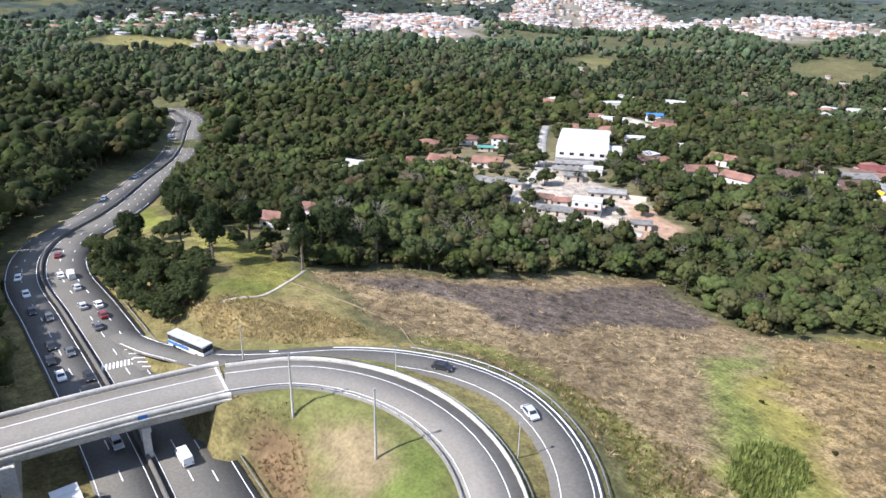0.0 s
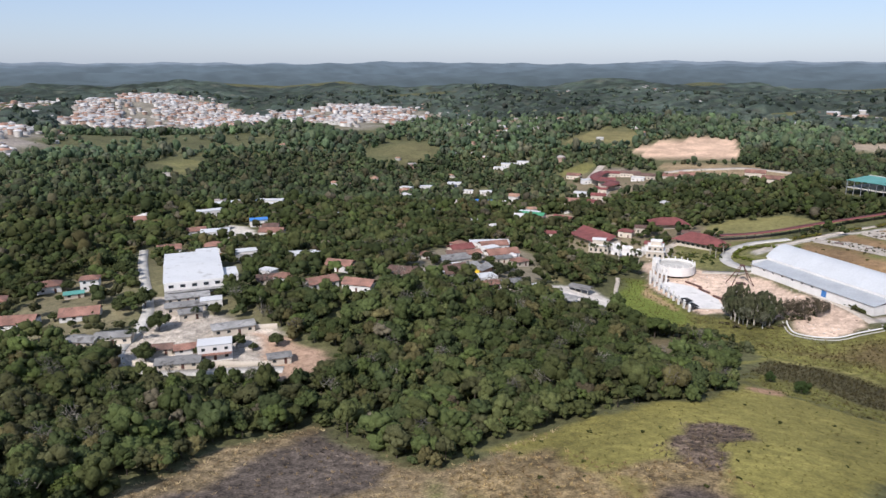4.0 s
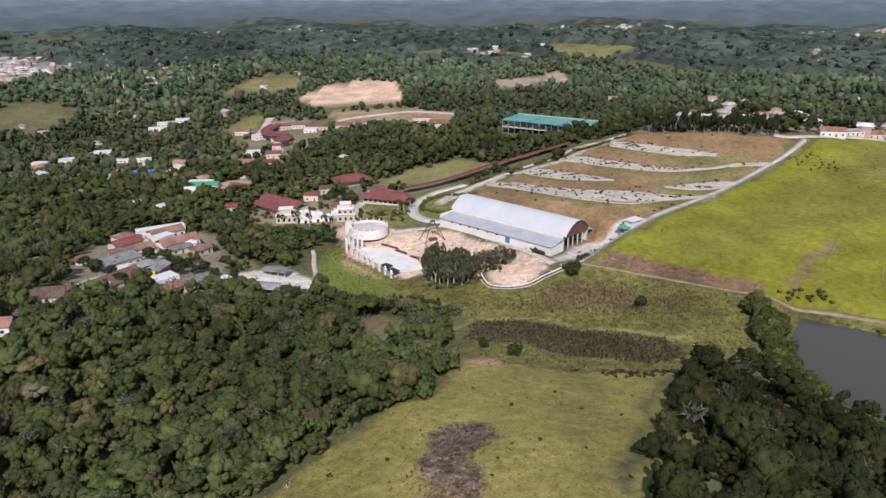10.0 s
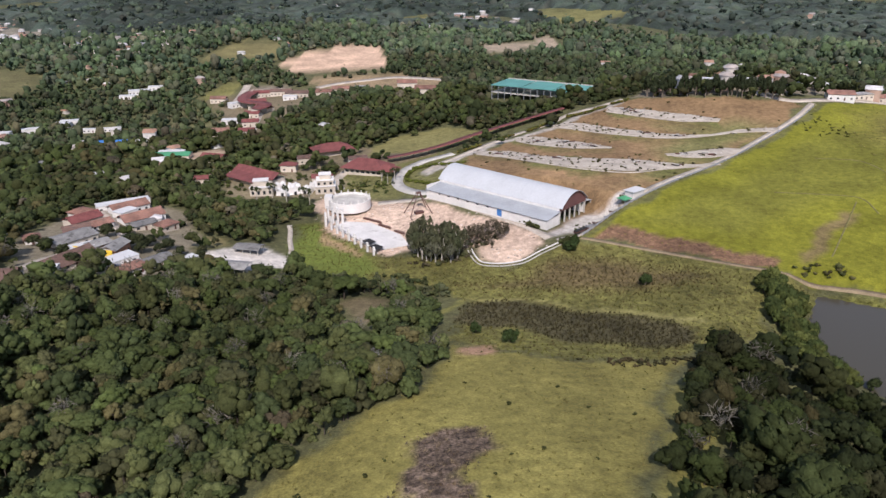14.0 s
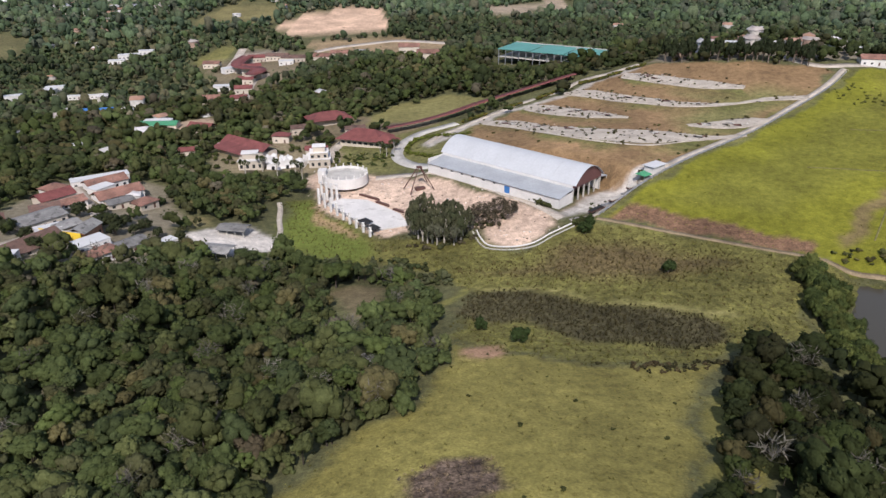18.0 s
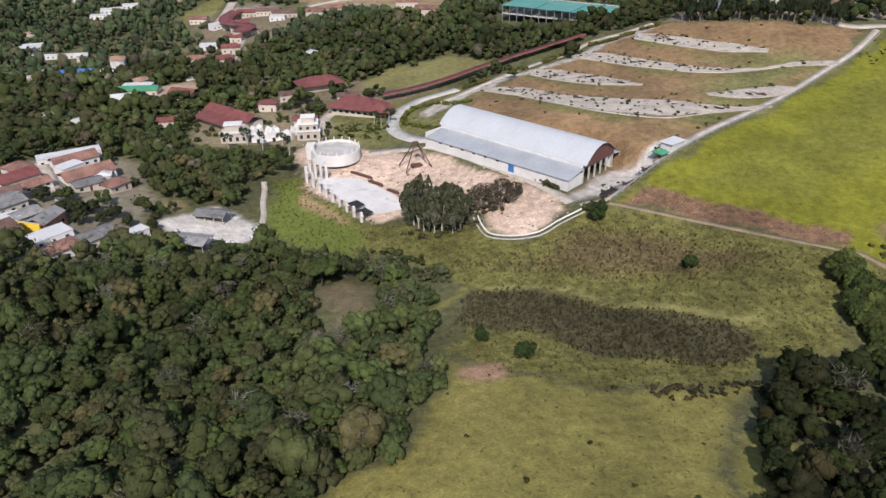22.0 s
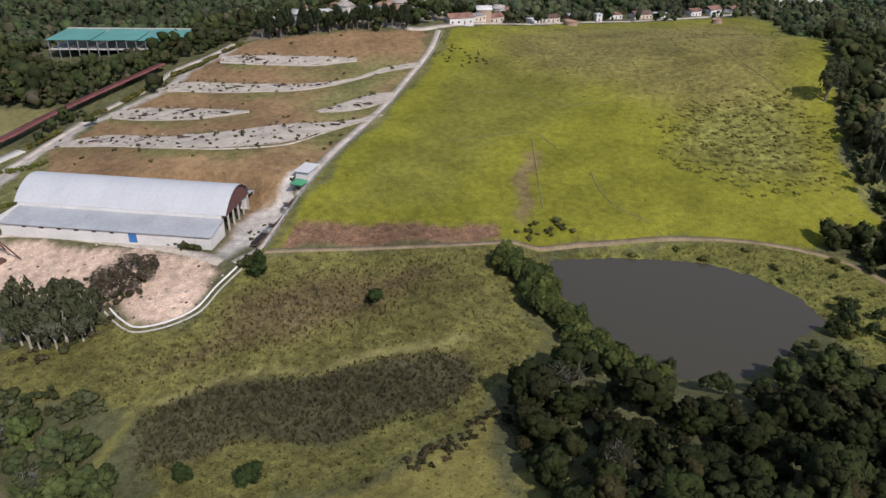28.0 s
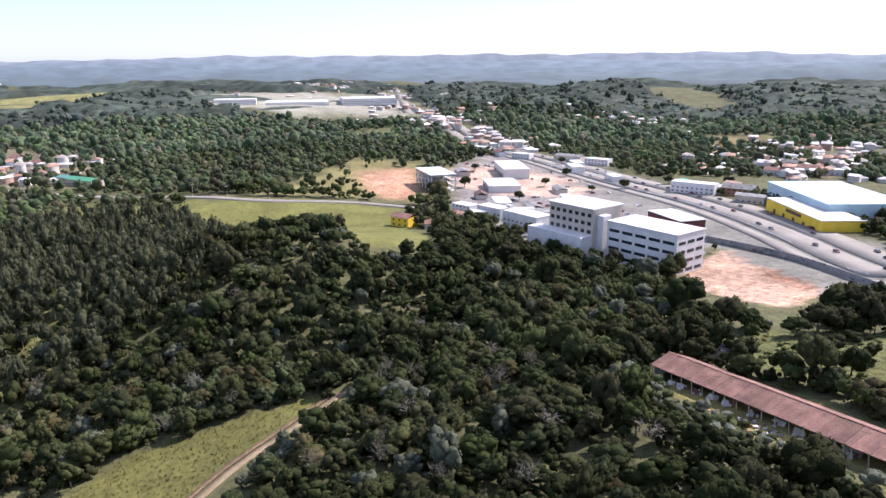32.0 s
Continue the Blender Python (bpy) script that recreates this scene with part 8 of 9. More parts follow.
        part("roof", box(-w / 2 - 0.4, w / 2 + 0.4, -d / 2 - 0.4, d / 2 + 0.4, h + 0.01, h + 0.5), cover, b)
        if "yellow" in label:
            part("sign_panel", box(-12, 8, d / 2 + 0.01, d / 2 + 0.2, 4.8, 6.8), M_MAROON, b, "dark sign panel")
            for k in range(5):
                part("door", box(-30 + k * 13, -27 + k * 13, d / 2 + 0.01, d / 2 + 0.15, -1, 3.0), M_RUST, b)
        elif "low building with a pale" in label or "two-storey commercial" in label:
            # black panel put on the wall for the shade inside the shop
            part("open_front", box(-w / 2 + 2, w / 2 - 2, d / 2 - 0.05, d / 2 + 0.06, 0.3, 3.8), M_BLACK, b, "black panel standing in for the shaded open shop front")
            for k in range(int(w / 6)):
                part("pillar", box(-w / 2 + 2 + k * 6, -w / 2 + 2.6 + k * 6, d / 2 + 0.07, d / 2 + 0.6, -1, 4.2), M_WHITE, b)
        elif "frame" not in label:
            for k in range(int(w / 5)):
                for f in range(max(1, int(h / 4.5))):
                    o = new("window", pane("window", 2.6, 1.3))
                    o.parent = b
                    o.matrix_local = pose(-w / 2 + 2.5 + k * 5, d / 2 + 0.03, 1.6 + f * 3.9)
    # lamps along the south road
    for k, (x, y, z, t) in enumerate(along(SOUTH_ROAD, 34, 60)):
        if k < 9:
            lamp_post(x, y, z, 9.5, "twin-armed street lamp along the road", 2.2, t + 90, 0.14)
    rng = np.random.default_rng(3)
    for k, (x, y, z, t) in enumerate(along(SOUTH_HIGHWAY[:7], 15, 30)):
        for side in (-1, 1):
            o = side * rng.choice([5, 8.5, 12, 15.5])
            px, py = x - math.sin(radians(t)) * o, y + math.cos(radians(t)) * o
            if rng.random() < 0.62:
                drive(rng.choice(["white", "black", "silver", "grey", "red"]), px, py, height(px, py) + 0.45, t + (180 if side > 0 else 0), False)


build_east()
RC = np.random.default_rng(44)
for x, y in RC.uniform((280, -330), (640, -130), (150, 2)):
    clear = all(math.hypot(x - q[0], y - q[1]) > max(q[3], q[4]) * 0.6 + 3 for q in ALL_HOUSES) and all(math.hypot(x - a, y - b) > r for a, b, r in ((235, -117, 30), (276, -110, 28), (296, -208, 24), (520, -170, 30), (540, -268, 36), (482, -212, 28)))
    if clear and inside(np.array([(x, y)]), CAMPUS)[0]:
        drive(RC.choice(["white", "black", "silver", "grey", "red"]), x, y, height(x, y) + 0.1, RC.choice([62, 152, 242]) + RC.uniform(-6, 6))
for road_line in (SOUTH_HIGHWAY,):
    roads = [o for o in bpy.data.objects if o.name.startswith("road") and "wide" in o.get("label", "")]
    lines_on(roads[0], [(*q, height(*q)) for q in SOUTH_HIGHWAY], (2.6, 17.4), 0.45)
    lines_on(roads[1], [(*q, height(*q)) for q in SOUTH_HIGHWAY], (-2.6, -17.4), 0.45)


# ---- single trees and shrubs ----
HILL_TREES = [(-236, 0), (-196, 1), (-208, 13), (-149, 10), (-149, -7), (-190, 20), (-165, -25), (-164, -20), (-157, -30), (-154, 2), (-178, -9), (-143, 4), (-140, 22), (-186, 8), (-152, -14), (-172, -16)]


def build_trees():
    rng = np.random.default_rng(21)
    lone = tree_kind("tree", "broad lone tree with an open grey-green crown on the hillside", "tree", "", M_BARK, spread=7.5, tall=25, leaves=1300, leaf=0.075, core=0.3, green=(0.085, 0.095, 0.05), trunk_high=4.5)
    plant(lone, [(336, 291)], (1, 1))
    for seed, spread, tall, green, spots in ((3, 2.7, 12.5, (0.108, 0.112, 0.062), ((0, 333), (4, 330), (9, 329), (14, 330), (17, 334), (-3, 341), (6, 341), (12, 338), (1, 347))),
                                             (5, 2.3, 10.5, (0.085, 0.097, 0.05), ((-2, 336), (2, 331), (7, 333), (12, 333), (16, 329), (10, 344), (15, 342), (4, 337), (-4, 345))),
                                             (8, 3.0, 9.0, (0.135, 0.138, 0.09), ((-4, 338), (6, 328), (13, 327), (18, 338), (8, 337), (3, 344)))):
        site = tree_kind("tree", "tall thin pale-trunked tree in the clump beside the building site", "tree", "site clump trees", M_PALE_BARK, spread=spread, tall=tall, leaves=520, leaf=0.13, green=green, trunk_high=2.6, core=0.34, slender=1.5)
        plant(site, [(x - 3, y) for x, y in spots], (1.05, 1.5), seed)
    bare = tree_kind("tree", "spreading brownish half-bare tree on the site's edge", "tree", "site clump trees", M_BARK, spread=4.4, tall=7.5, leaves=1000, leaf=0.07, green=(0.105, 0.088, 0.058), trunk_high=1.2, core=0.2)
    plant(bare, [(22, 343), (28, 341), (33, 345), (36, 350), (27, 350), (31, 354), (22, 352)], (0.8, 1.1), 4)
    meadow = tree_kind("tree", "small dense green tree at the marsh edge", "tree", "marsh edge trees", M_BARK, spread=3.2, tall=5.8, leaves=546, leaf=0.116, green=(0.05, 0.075, 0.025), trunk_high=1.0)
    plant(meadow, [(27, 239), (16, 250), (100, 232), (64, 326), (67, 331), (88, 292)], (0.7, 1.05), 5)
    pine = tree_kind("tree", "tall dark umbrella-shaped tree on the grassy hillside", "tree", "hillside trees", M_BARK, spread=4.2, tall=15, leaves=882, leaf=0.088, green=(0.045, 0.06, 0.025), trunk_high=7.5, core=0.5)
    plant(pine, [(-137, -9), (-125, 11), (-149, 4), (-143, 27), (-157, -4), (-131, 22), (-139, 14), (-150, 34), (-128, 34), (-192, -8)], (0.8, 1.15), 6)
    bushy = tree_kind("tree", "rounded dark green bushy tree on the highway bank", "tree", "bank trees", M_BARK, spread=4.2, tall=7, leaves=900, leaf=0.075, green=(0.06, 0.076, 0.03), trunk_high=1.2)
    plant(bushy, [(-164, -29), (-157, -26), (-150, -23), (-143, -21), (-136, -19), (-129, -17), (-158, -20), (-150, -17), (-141, -14), (-172, -26), (-180, -27), (-133, -13), (-125, -22), (-169, -34), (-156, -33), (-146, -31), (-136, -29), (-127, -26), (-121, -24), (-157, -28), (-140, -25), (-129, -22), (-178, -31), (-187, -34), (-123, -20), (-160, -25), (-144, -21)], (0.8, 1.2), 7)
    tall = tree_kind("tree", "tall dark tree shading the highway", "tree", "highway trees", M_BARK, spread=4.6, tall=15, leaves=798, leaf=0.095, green=(0.05, 0.058, 0.026), trunk_high=4.0)
    plant(tall, [(x, -0.28 * abs(x + 140) * (x < -170) - 62 - 2.5 * ((x // 6) % 2) + (0.35 * (-170 - x) if x < -170 else 0)) for x in range(-230, -96, 6)], (0.8, 1.15), 14)
    plant(copy_thing(tall, Matrix.Identity(4)), [(x + 3 * k, -0.4 * x - 152 - 9 * k - (6 if x > -250 else 0)) for k in range(2) for x in range(-345, -222, 8)], (0.95, 1.35), 15)
    plant(copy_thing(pine, Matrix.Identity(4)), HILL_TREES[::2], (0.7, 1.1), 16)
    plant(copy_thing(bushy, Matrix.Identity(4)), HILL_TREES[1::2], (0.7, 1.15), 17)
    bamboo = tree_kind("bamboo", "feathery pale green bamboo clump at the wood's edge", "bamboo", "bamboo clumps", M_PALE_BARK, spread=3.0, tall=8, leaves=630, leaf=0.102, green=(0.10, 0.125, 0.035), trunk_high=1.0, slender=1.2)
    plant(bamboo, [(-121, 47), (-118, 54), (-124, 40)], (0.8, 1.1), 8)
    orchard = tree_kind("tree", "round dark orchard tree on the mown grass", "tree", "orchard trees", M_BARK, spread=5.0, tall=8, leaves=882, leaf=0.088, green=(0.042, 0.06, 0.022), trunk_high=2.0)
    plant(orchard, [(114, -46), (146, -65), (133, -70), (158, -43)], (0.85, 1.05), 9)
    row = tree_kind("tree", "tall dark row tree above the terraces", "tree", "terrace row trees", M_BARK, spread=3.4, tall=15, leaves=630, leaf=0.09, green=(0.042, 0.054, 0.026), trunk_high=3.0)
    plant(row, [(160 + 3.2 * k + rng.uniform(-1.5, 1.5), 547 - 1.6 * k + rng.uniform(-4, 4)) for k in range(26)], (0.8, 1.2), 10)
    street = tree_kind("tree", "rounded green street tree among the roadside buildings", "tree", "street trees", M_BARK, spread=4.6, tall=9, leaves=520, leaf=0.12, green=(0.055, 0.068, 0.028), trunk_high=2.2)
    plant(street, [(312, -224), (310, -310), (416, -290), (355, -108), (377, -93), (324, -112), (409, -336), (344, -318), (369, -363), (505, -190), (575, -250), (362, -172), (430, -190), (470, -250), (300, -160), (325, -172), (425, -262), (498, -300), (290, -300), (318, -335), (440, -350), (560, -350)], (0.7, 1.2), 19)
    town = tree_kind("tree", "round green tree among the houses of the hillside town", "tree", "town trees", M_BARK, spread=4.4, tall=7.5, leaves=560, leaf=0.12, green=(0.072, 0.088, 0.034), trunk_high=1.6)
    plant(town, [(-205, 156), (-186, 133), (-237, 165), (-231, 172), (-190, 189), (-183, 193), (-196, 192), (-278, 200), (-284, 190), (-300, 160)], (0.95, 1.35), 27)
    yard = tree_kind("tree", "small loose-crowned yard tree beside the houses", "tree", "yard trees", M_BARK, spread=2.8, tall=5.0, leaves=420, leaf=0.12, green=(0.075, 0.088, 0.036), trunk_high=1.2)
    plant(yard, [(-195, 176), (-159, 159), (-166, 158), (-153, 166), (-160, 136), (-208, 193), (-173, 146), (-252, 144), (-240, 143), (-256, 121), (-283, 172), (-300, 240), (-325, 300), (-312, 310), (-205, 200)], (0.7, 1.3), 28)
    town_palm = tree_kind("palm", "slim palm beside the town's street", "palm", "town palms", M_PALE_BARK, spread=2.6, tall=7.5, leaves=300, leaf=0.15, green=(0.06, 0.08, 0.035), trunk_high=5.0, core=0.3)
    plant(town_palm, [(-203, 147), (-206, 144), (-199, 170), (-210, 149), (-178, 186)], (0.8, 1.1), 29)
    shade = tree_kind("tree", "dark loose-crowned tree between the hamlet houses", "tree", "hamlet trees", M_BARK, spread=3.6, tall=7.0, leaves=620, leaf=0.1, green=(0.062, 0.072, 0.034), trunk_high=1.8, core=0.5)
    plant(shade, [(-128, 325), (-125, 330), (-118, 321), (-116, 327), (-124, 318), (-109, 322), (-100, 321), (-159, 308), (-139, 289), (-139, 341), (-146, 336), (-134, 332), (-132, 322), (-148, 300), (-166, 313)], (0.7, 1.1), 31)
    white = tree_kind("tree", "bare pale-twigged tree by the pond meadow", "tree", "", M_PALE_BARK, spread=4.5, tall=9, leaves=546, leaf=0.068, green=(0.22, 0.21, 0.19), trunk_high=2.5, core=0.2)
    plant(white, [(248, 176), (-18, 214)], (0.9, 1.1), 11)
    shore = tree_kind("tree", "small dark tree on the pond's shore", "tree", "shore trees", M_BARK, spread=3.2, tall=6, leaves=588, leaf=0.102, green=(0.05, 0.065, 0.025), trunk_high=1.0)
    plant(shore, [(135, 233), (140, 220), (138, 206), (196, 203), (206, 197), (140, 203), (150, 199), (163, 200), (176, 203), (205, 203), (213, 207), (218, 200), (207, 192)], (0.75, 1.1), 12)
    palm = tree_kind("palm", "slim palm-like tree near the resort buildings", "palm", "resort palms", M_PALE_BARK, spread=2.2, tall=9, leaves=336, leaf=0.136, green=(0.06, 0.075, 0.03), trunk_high=6.0, core=0.3)
    plant(palm, [(-80, 414), (-71, 417), (-89, 420), (-66, 408), (-28, 446), (-24, 440), (-20, 444), (-96, 412)], (0.8, 1.15), 13)


build_trees()


def bare_shape(rng, twigs):
    """A leafless tree of pale limbs and twigs, of unit crown radius."""
    a = np.zeros((twigs, 3))
    a[:, 2] = rng.uniform(-0.2, 0.6, twigs)
    d = rng.normal(size=(twigs, 3))
    d[:, 2] = np.abs(d[:, 2]) * 0.9 + 0.3
    d /= np.linalg.norm(d, axis=1)[:, None]
    b = a + d * rng.uniform(0.6, 1.2, (twigs, 1))
    far = b + (d + rng.normal(size=d.shape) * 0.7) * 0.35
    side = np.cross(d, rng.normal(size=d.shape))
    side /= np.linalg.norm(side, axis=1)[:, None]
    v = np.concatenate([np.stack([a - side * 0.016, a + side * 0.016, b], 1).reshape(-1, 3), np.stack([b - side * 0.012, b - d * 0.12, far], 1).reshape(-1, 3), np.stack([b - side * 0.012, b - d * 0.15, b + (d - rng.normal(size=d.shape) * 0.8) * 0.3], 1).reshape(-1, 3)])
    return v, np.arange(len(v)).reshape(-1, 3), np.zeros(len(v))


def build_bare_trees():
    rng = np.random.default_rng(17)
    p = scatter(rng, -200, 280, 20, 330, 17)
    p = p[clear_of(p, rng) & (rng.random(len(p)) < 0.45)]
    grow("bare_trees", [bare_shape(rng, 40) for _ in range(4)], np.c_[p, ground(p) + rng.uniform(3.0, 5.5, len(p))], rng.uniform(2.2, 3.6, len(p)), np.ones(len(p)),
         np.array([0.22, 0.20, 0.16]) * rng.uniform(0.6, 1.1, (len(p), 1)), "leafless pale-branched trees standing in the wood", "bare trees")


build_bare_trees()


def tuft_shape(rng, blades, lean=0.5):
    """A tuft of grass blades of unit size."""
    t = rng.uniform(0, 2 * np.pi, blades)
    r = rng.uniform(0, 0.5, blades)
    c = np.stack([np.cos(t) * r, np.sin(t) * r, np.zeros(blades)], 1)
    out = np.stack([np.cos(t), np.sin(t), np.zeros(blades)], 1)
    side = np.stack([-np.sin(t), np.cos(t), np.zeros(blades)], 1) * 0.09
    tip = c + out * rng.uniform(0.1, lean, (blades, 1)) + [0, 0, 1] * rng.uniform(0.6, 1.1, (blades, 1))
    v = np.stack([c - side, c + side, tip], 1).reshape(-1, 3)
    return v, np.arange(blades * 3).reshape(-1, 3), np.zeros(blades * 3)


def strew(name, poly, cell, size, tints, label, shapes, keep=1.0, seed=5, tall=(0.8, 1.2), lift=0.0, avoid=(), category="grass"):
    rng = np.random.default_rng(seed)
    xs, ys = [q[0] for q in poly], [q[1] for q in poly]
    p = scatter(rng, min(xs), max(xs), min(ys), max(ys), cell)
    q = wander(p, 7.0, 2.0)
    ok = inside(q, poly) & (rng.random(len(p)) < keep)
    for bad in avoid:
        ok &= ~inside(q, bad)
    for line, w in ((DIRT_ROAD, 2.2), (TRACK, 2.4), (FENCE_ROAD, 3.2), (OUTER_RAMP, 6.5), (LOOP_RAMP, 7.5), (HIGHWAY, 15)):
        ok &= off_line(p, line)[0] > w
    p = p[ok]
    tint = np.array(tints)[rng.integers(0, len(tints), len(p))] * rng.uniform(0.7, 1.3, (len(p), 1))
    return grow(name, shapes, np.c_[p, ground(p) + lift], rng.uniform(*size, len(p)), rng.uniform(*tall, len(p)), tint, label, category)


RT = np.random.default_rng(9)
TUFTS = [tuft_shape(RT, 12) for _ in range(5)]
LOW_TUFTS = [tuft_shape(RT, 10, 1.0) for _ in range(5)]
strew("dry_grass", BURNT, 1.7, (0.6, 1.5), [(0.42, 0.325, 0.18), (0.32, 0.235, 0.125), (0.50, 0.395, 0.225), (0.22, 0.155, 0.085)], "clumps of dry straw-coloured grass on the burnt field", LOW_TUFTS, 0.72, 5, (0.25, 0.5), 0, (CHAR, GREEN_STRIP, MEADOW))
strew("dry_grass", CHAR, 2.6, (0.5, 1.3), [(0.34, 0.25, 0.14), (0.08, 0.065, 0.055), (0.26, 0.19, 0.11)], "sparse charred grass stubble", LOW_TUFTS, 0.75, 6, (0.3, 0.6))
strew("dry_grass", SCAR, 1.6, (0.4, 1.0), [(0.20, 0.15, 0.09), (0.07, 0.055, 0.05), (0.12, 0.09, 0.06)], "half-burnt grass clumps in the meadow", LOW_TUFTS, 0.7, 7, (0.4, 0.7))
strew("bank_grass", GOLD_BANK, 0.65, (0.35, 0.75), [(0.40, 0.31, 0.15), (0.35, 0.275, 0.125), (0.29, 0.24, 0.10)], "tall dry grass on the ramp's bank", TUFTS, 0.85, 8, (0.7, 1.1))
strew("bank_grass", [(-66, 22), (-47, 31), (-33, 30), (-18, 24), (36, 0), (36, 30), (-20, 42), (-50, 38)], 0.85, (0.4, 0.9), [(0.22, 0.195, 0.065), (0.155, 0.165, 0.042), (0.27, 0.21, 0.095)], "tall green and straw grass on the outer bank", TUFTS, 0.85, 9, (0.7, 1.1))
strew("bank_grass", ISLAND_SLOPE, 0.8, (0.4, 0.9), [(0.32, 0.22, 0.12), (0.26, 0.18, 0.09)], "dry brown grass on the bridge slope", TUFTS, 0.85, 10, (0.7, 1.1))
strew("shrubs", [(-57, 300), (-57, 312), (-41, 317), (-24, 312), (-16, 317), (-3, 308), (8, 299), (9, 288), (-10, 290), (-30, 300)], 2.4, (0.9, 2.2), [(0.075, 0.085, 0.035), (0.06, 0.075, 0.03), (0.11, 0.12, 0.06)], "feathery shrubs at the edge of the wood", SHAPES_SHRUB, 0.75, 90, (0.8, 1.5), 0, (), "shrub")
strew("shrubs", [(60, 340), (66, 337), (68, 333), (64, 329), (60, 332)], 1.3, (0.9, 1.6), [(0.07, 0.08, 0.03)], "tall dark bushes at the corner of the site", SHAPES_SHRUB, 0.9, 91, (1.4, 2.2), 0, (), "shrub")
strew("reeds", DARK_REEDS, 1.3, (0.6, 1.2), [(0.072, 0.062, 0.028), (0.06, 0.054, 0.025), (0.084, 0.07, 0.032)], "dark brown marsh reeds", TUFTS, 0.85, 11, (0.7, 1.1))
strew("reeds", BROWN_REEDS, 1.6, (0.6, 1.2), [(0.12, 0.09, 0.04), (0.10, 0.078, 0.034), (0.13, 0.11, 0.036)], "brown marsh reeds", TUFTS, 0.8, 12, (0.7, 1.0))
strew("marsh_grass", MARSH, 2.0, (0.5, 1.2), [(0.14, 0.13, 0.038), (0.12, 0.11, 0.034), (0.16, 0.155, 0.042), (0.12, 0.09, 0.04)], "rank olive-green marsh grass", TUFTS, 0.8, 13, (0.5, 0.9), 0, (DARK_REEDS, BROWN_REEDS, LIGHT_STRIPE, LEFT_STRIPE))
strew("dry_grass", SCAR, 1.5, (0.5, 1.1), [(0.26, 0.2, 0.12), (0.07, 0.06, 0.05), (0.14, 0.1, 0.065)], "scorched grass clumps on the burnt patch", LOW_TUFTS, 0.6, 46, (0.3, 0.6))
strew("meadow_grass", MEADOW, 2.2, (0.4, 0.9), [(0.19, 0.165, 0.055), (0.21, 0.18, 0.065), (0.17, 0.155, 0.045)], "short tufted yellow-green meadow grass", LOW_TUFTS, 0.7, 14, (0.3, 0.6), 0, (SCAR, STRAW))
strew("dry_grass", STRAW, 1.7, (0.5, 1.3), [(0.36, 0.265, 0.125), (0.30, 0.215, 0.10), (0.42, 0.315, 0.15), (0.24, 0.165, 0.085)], "clumps of dry straw-coloured grass in the field", LOW_TUFTS, 0.75, 45, (0.4, 0.8), 0, (GREEN_STRIP, MEADOW_FOOT, LOW_SCAR))
strew("meadow_shrub", MEADOW, 9.0, (0.3, 0.75), [(0.07, 0.075, 0.026)], "scattered small dark shrubs in the meadow", SHAPES_SHRUB, 0.35, 15, (0.7, 1.0), 0, (SCAR,), "shrub")
strew("tall_grass", [(-15, 42), (-20, 55), (-16, 61), (-8, 55), (-6, 48), (-10, 40)], 0.75, (0.8, 1.7), [(0.22, 0.26, 0.075), (0.26, 0.29, 0.095), (0.19, 0.22, 0.06)], "stand of tall pale green cane grass", TUFTS, 1.0, 16, (0.8, 1.2))
strew("shrubs", SHRUB_SLOPE, 2.1, (0.8, 1.7), [(0.20, 0.195, 0.05), (0.18, 0.182, 0.042), (0.21, 0.195, 0.06)], "low olive shrubs on the hillside", SHAPES_SHRUB, 0.4, 17, (0.07, 0.13), 0, (), "shrub")
strew("shrubs", DRY_TOP, 4.2, (0.3, 0.8), [(0.20, 0.175, 0.065), (0.23, 0.195, 0.08), (0.17, 0.16, 0.055)], "scattered low shrubs on the dry hilltop", SHAPES_SHRUB, 0.6, 18, (0.3, 0.5), 0, (SHRUB_SLOPE,), "shrub")
strew("lime_grass", LIME, 3.4, (0.5, 1.1), [(0.18, 0.178, 0.022), (0.155, 0.165, 0.026), (0.20, 0.18, 0.035)], "bright lime-green pasture grass", LOW_TUFTS, 0.6, 19, (0.25, 0.5), 0, (DRY_TOP, SHRUB_SLOPE))
strew("hedge", [(133, 290), (141, 291), (146, 280), (137, 257), (132, 240), (130, 224), (131, 212), (122, 212), (120, 226), (122, 241), (127, 260), (132, 276)], 1.8, (1.9, 3.0), [(0.075, 0.095, 0.028), (0.06, 0.08, 0.026), (0.10, 0.115, 0.034)], "dense yellow-green hedge along the pond's bank", SHAPES_NEAR, 0.9, 20, (1.2, 1.8), 0.8, (), "hedge")
strew("bank_shrubs", BANK, 6.0, (0.8, 2.2), [(0.10, 0.11, 0.03), (0.13, 0.13, 0.04), (0.08, 0.09, 0.03)], "shrubs on the pond's far bank", SHAPES_NEAR, 0.3, 21, (0.5, 0.9), 0, (LAKE,), "shrub")
strew("bank_grass", BANK, 1.7, (0.5, 1.2), [(0.13, 0.125, 0.036), (0.11, 0.115, 0.03), (0.15, 0.135, 0.045)], "rank grass on the pond's far bank", TUFTS, 0.75, 51, (0.5, 0.9), 0, (LAKE,))
strew("verge_shrubs", [(68, 352), (110, 383), (150, 410), (150, 405), (112, 378), (72, 347)], 3.0, (0.6, 1.2), [(0.08, 0.09, 0.03)], "low shrubs along the fence", SHAPES_SHRUB, 0.4, 22, (0.6, 1.0), 0, (), "shrub")
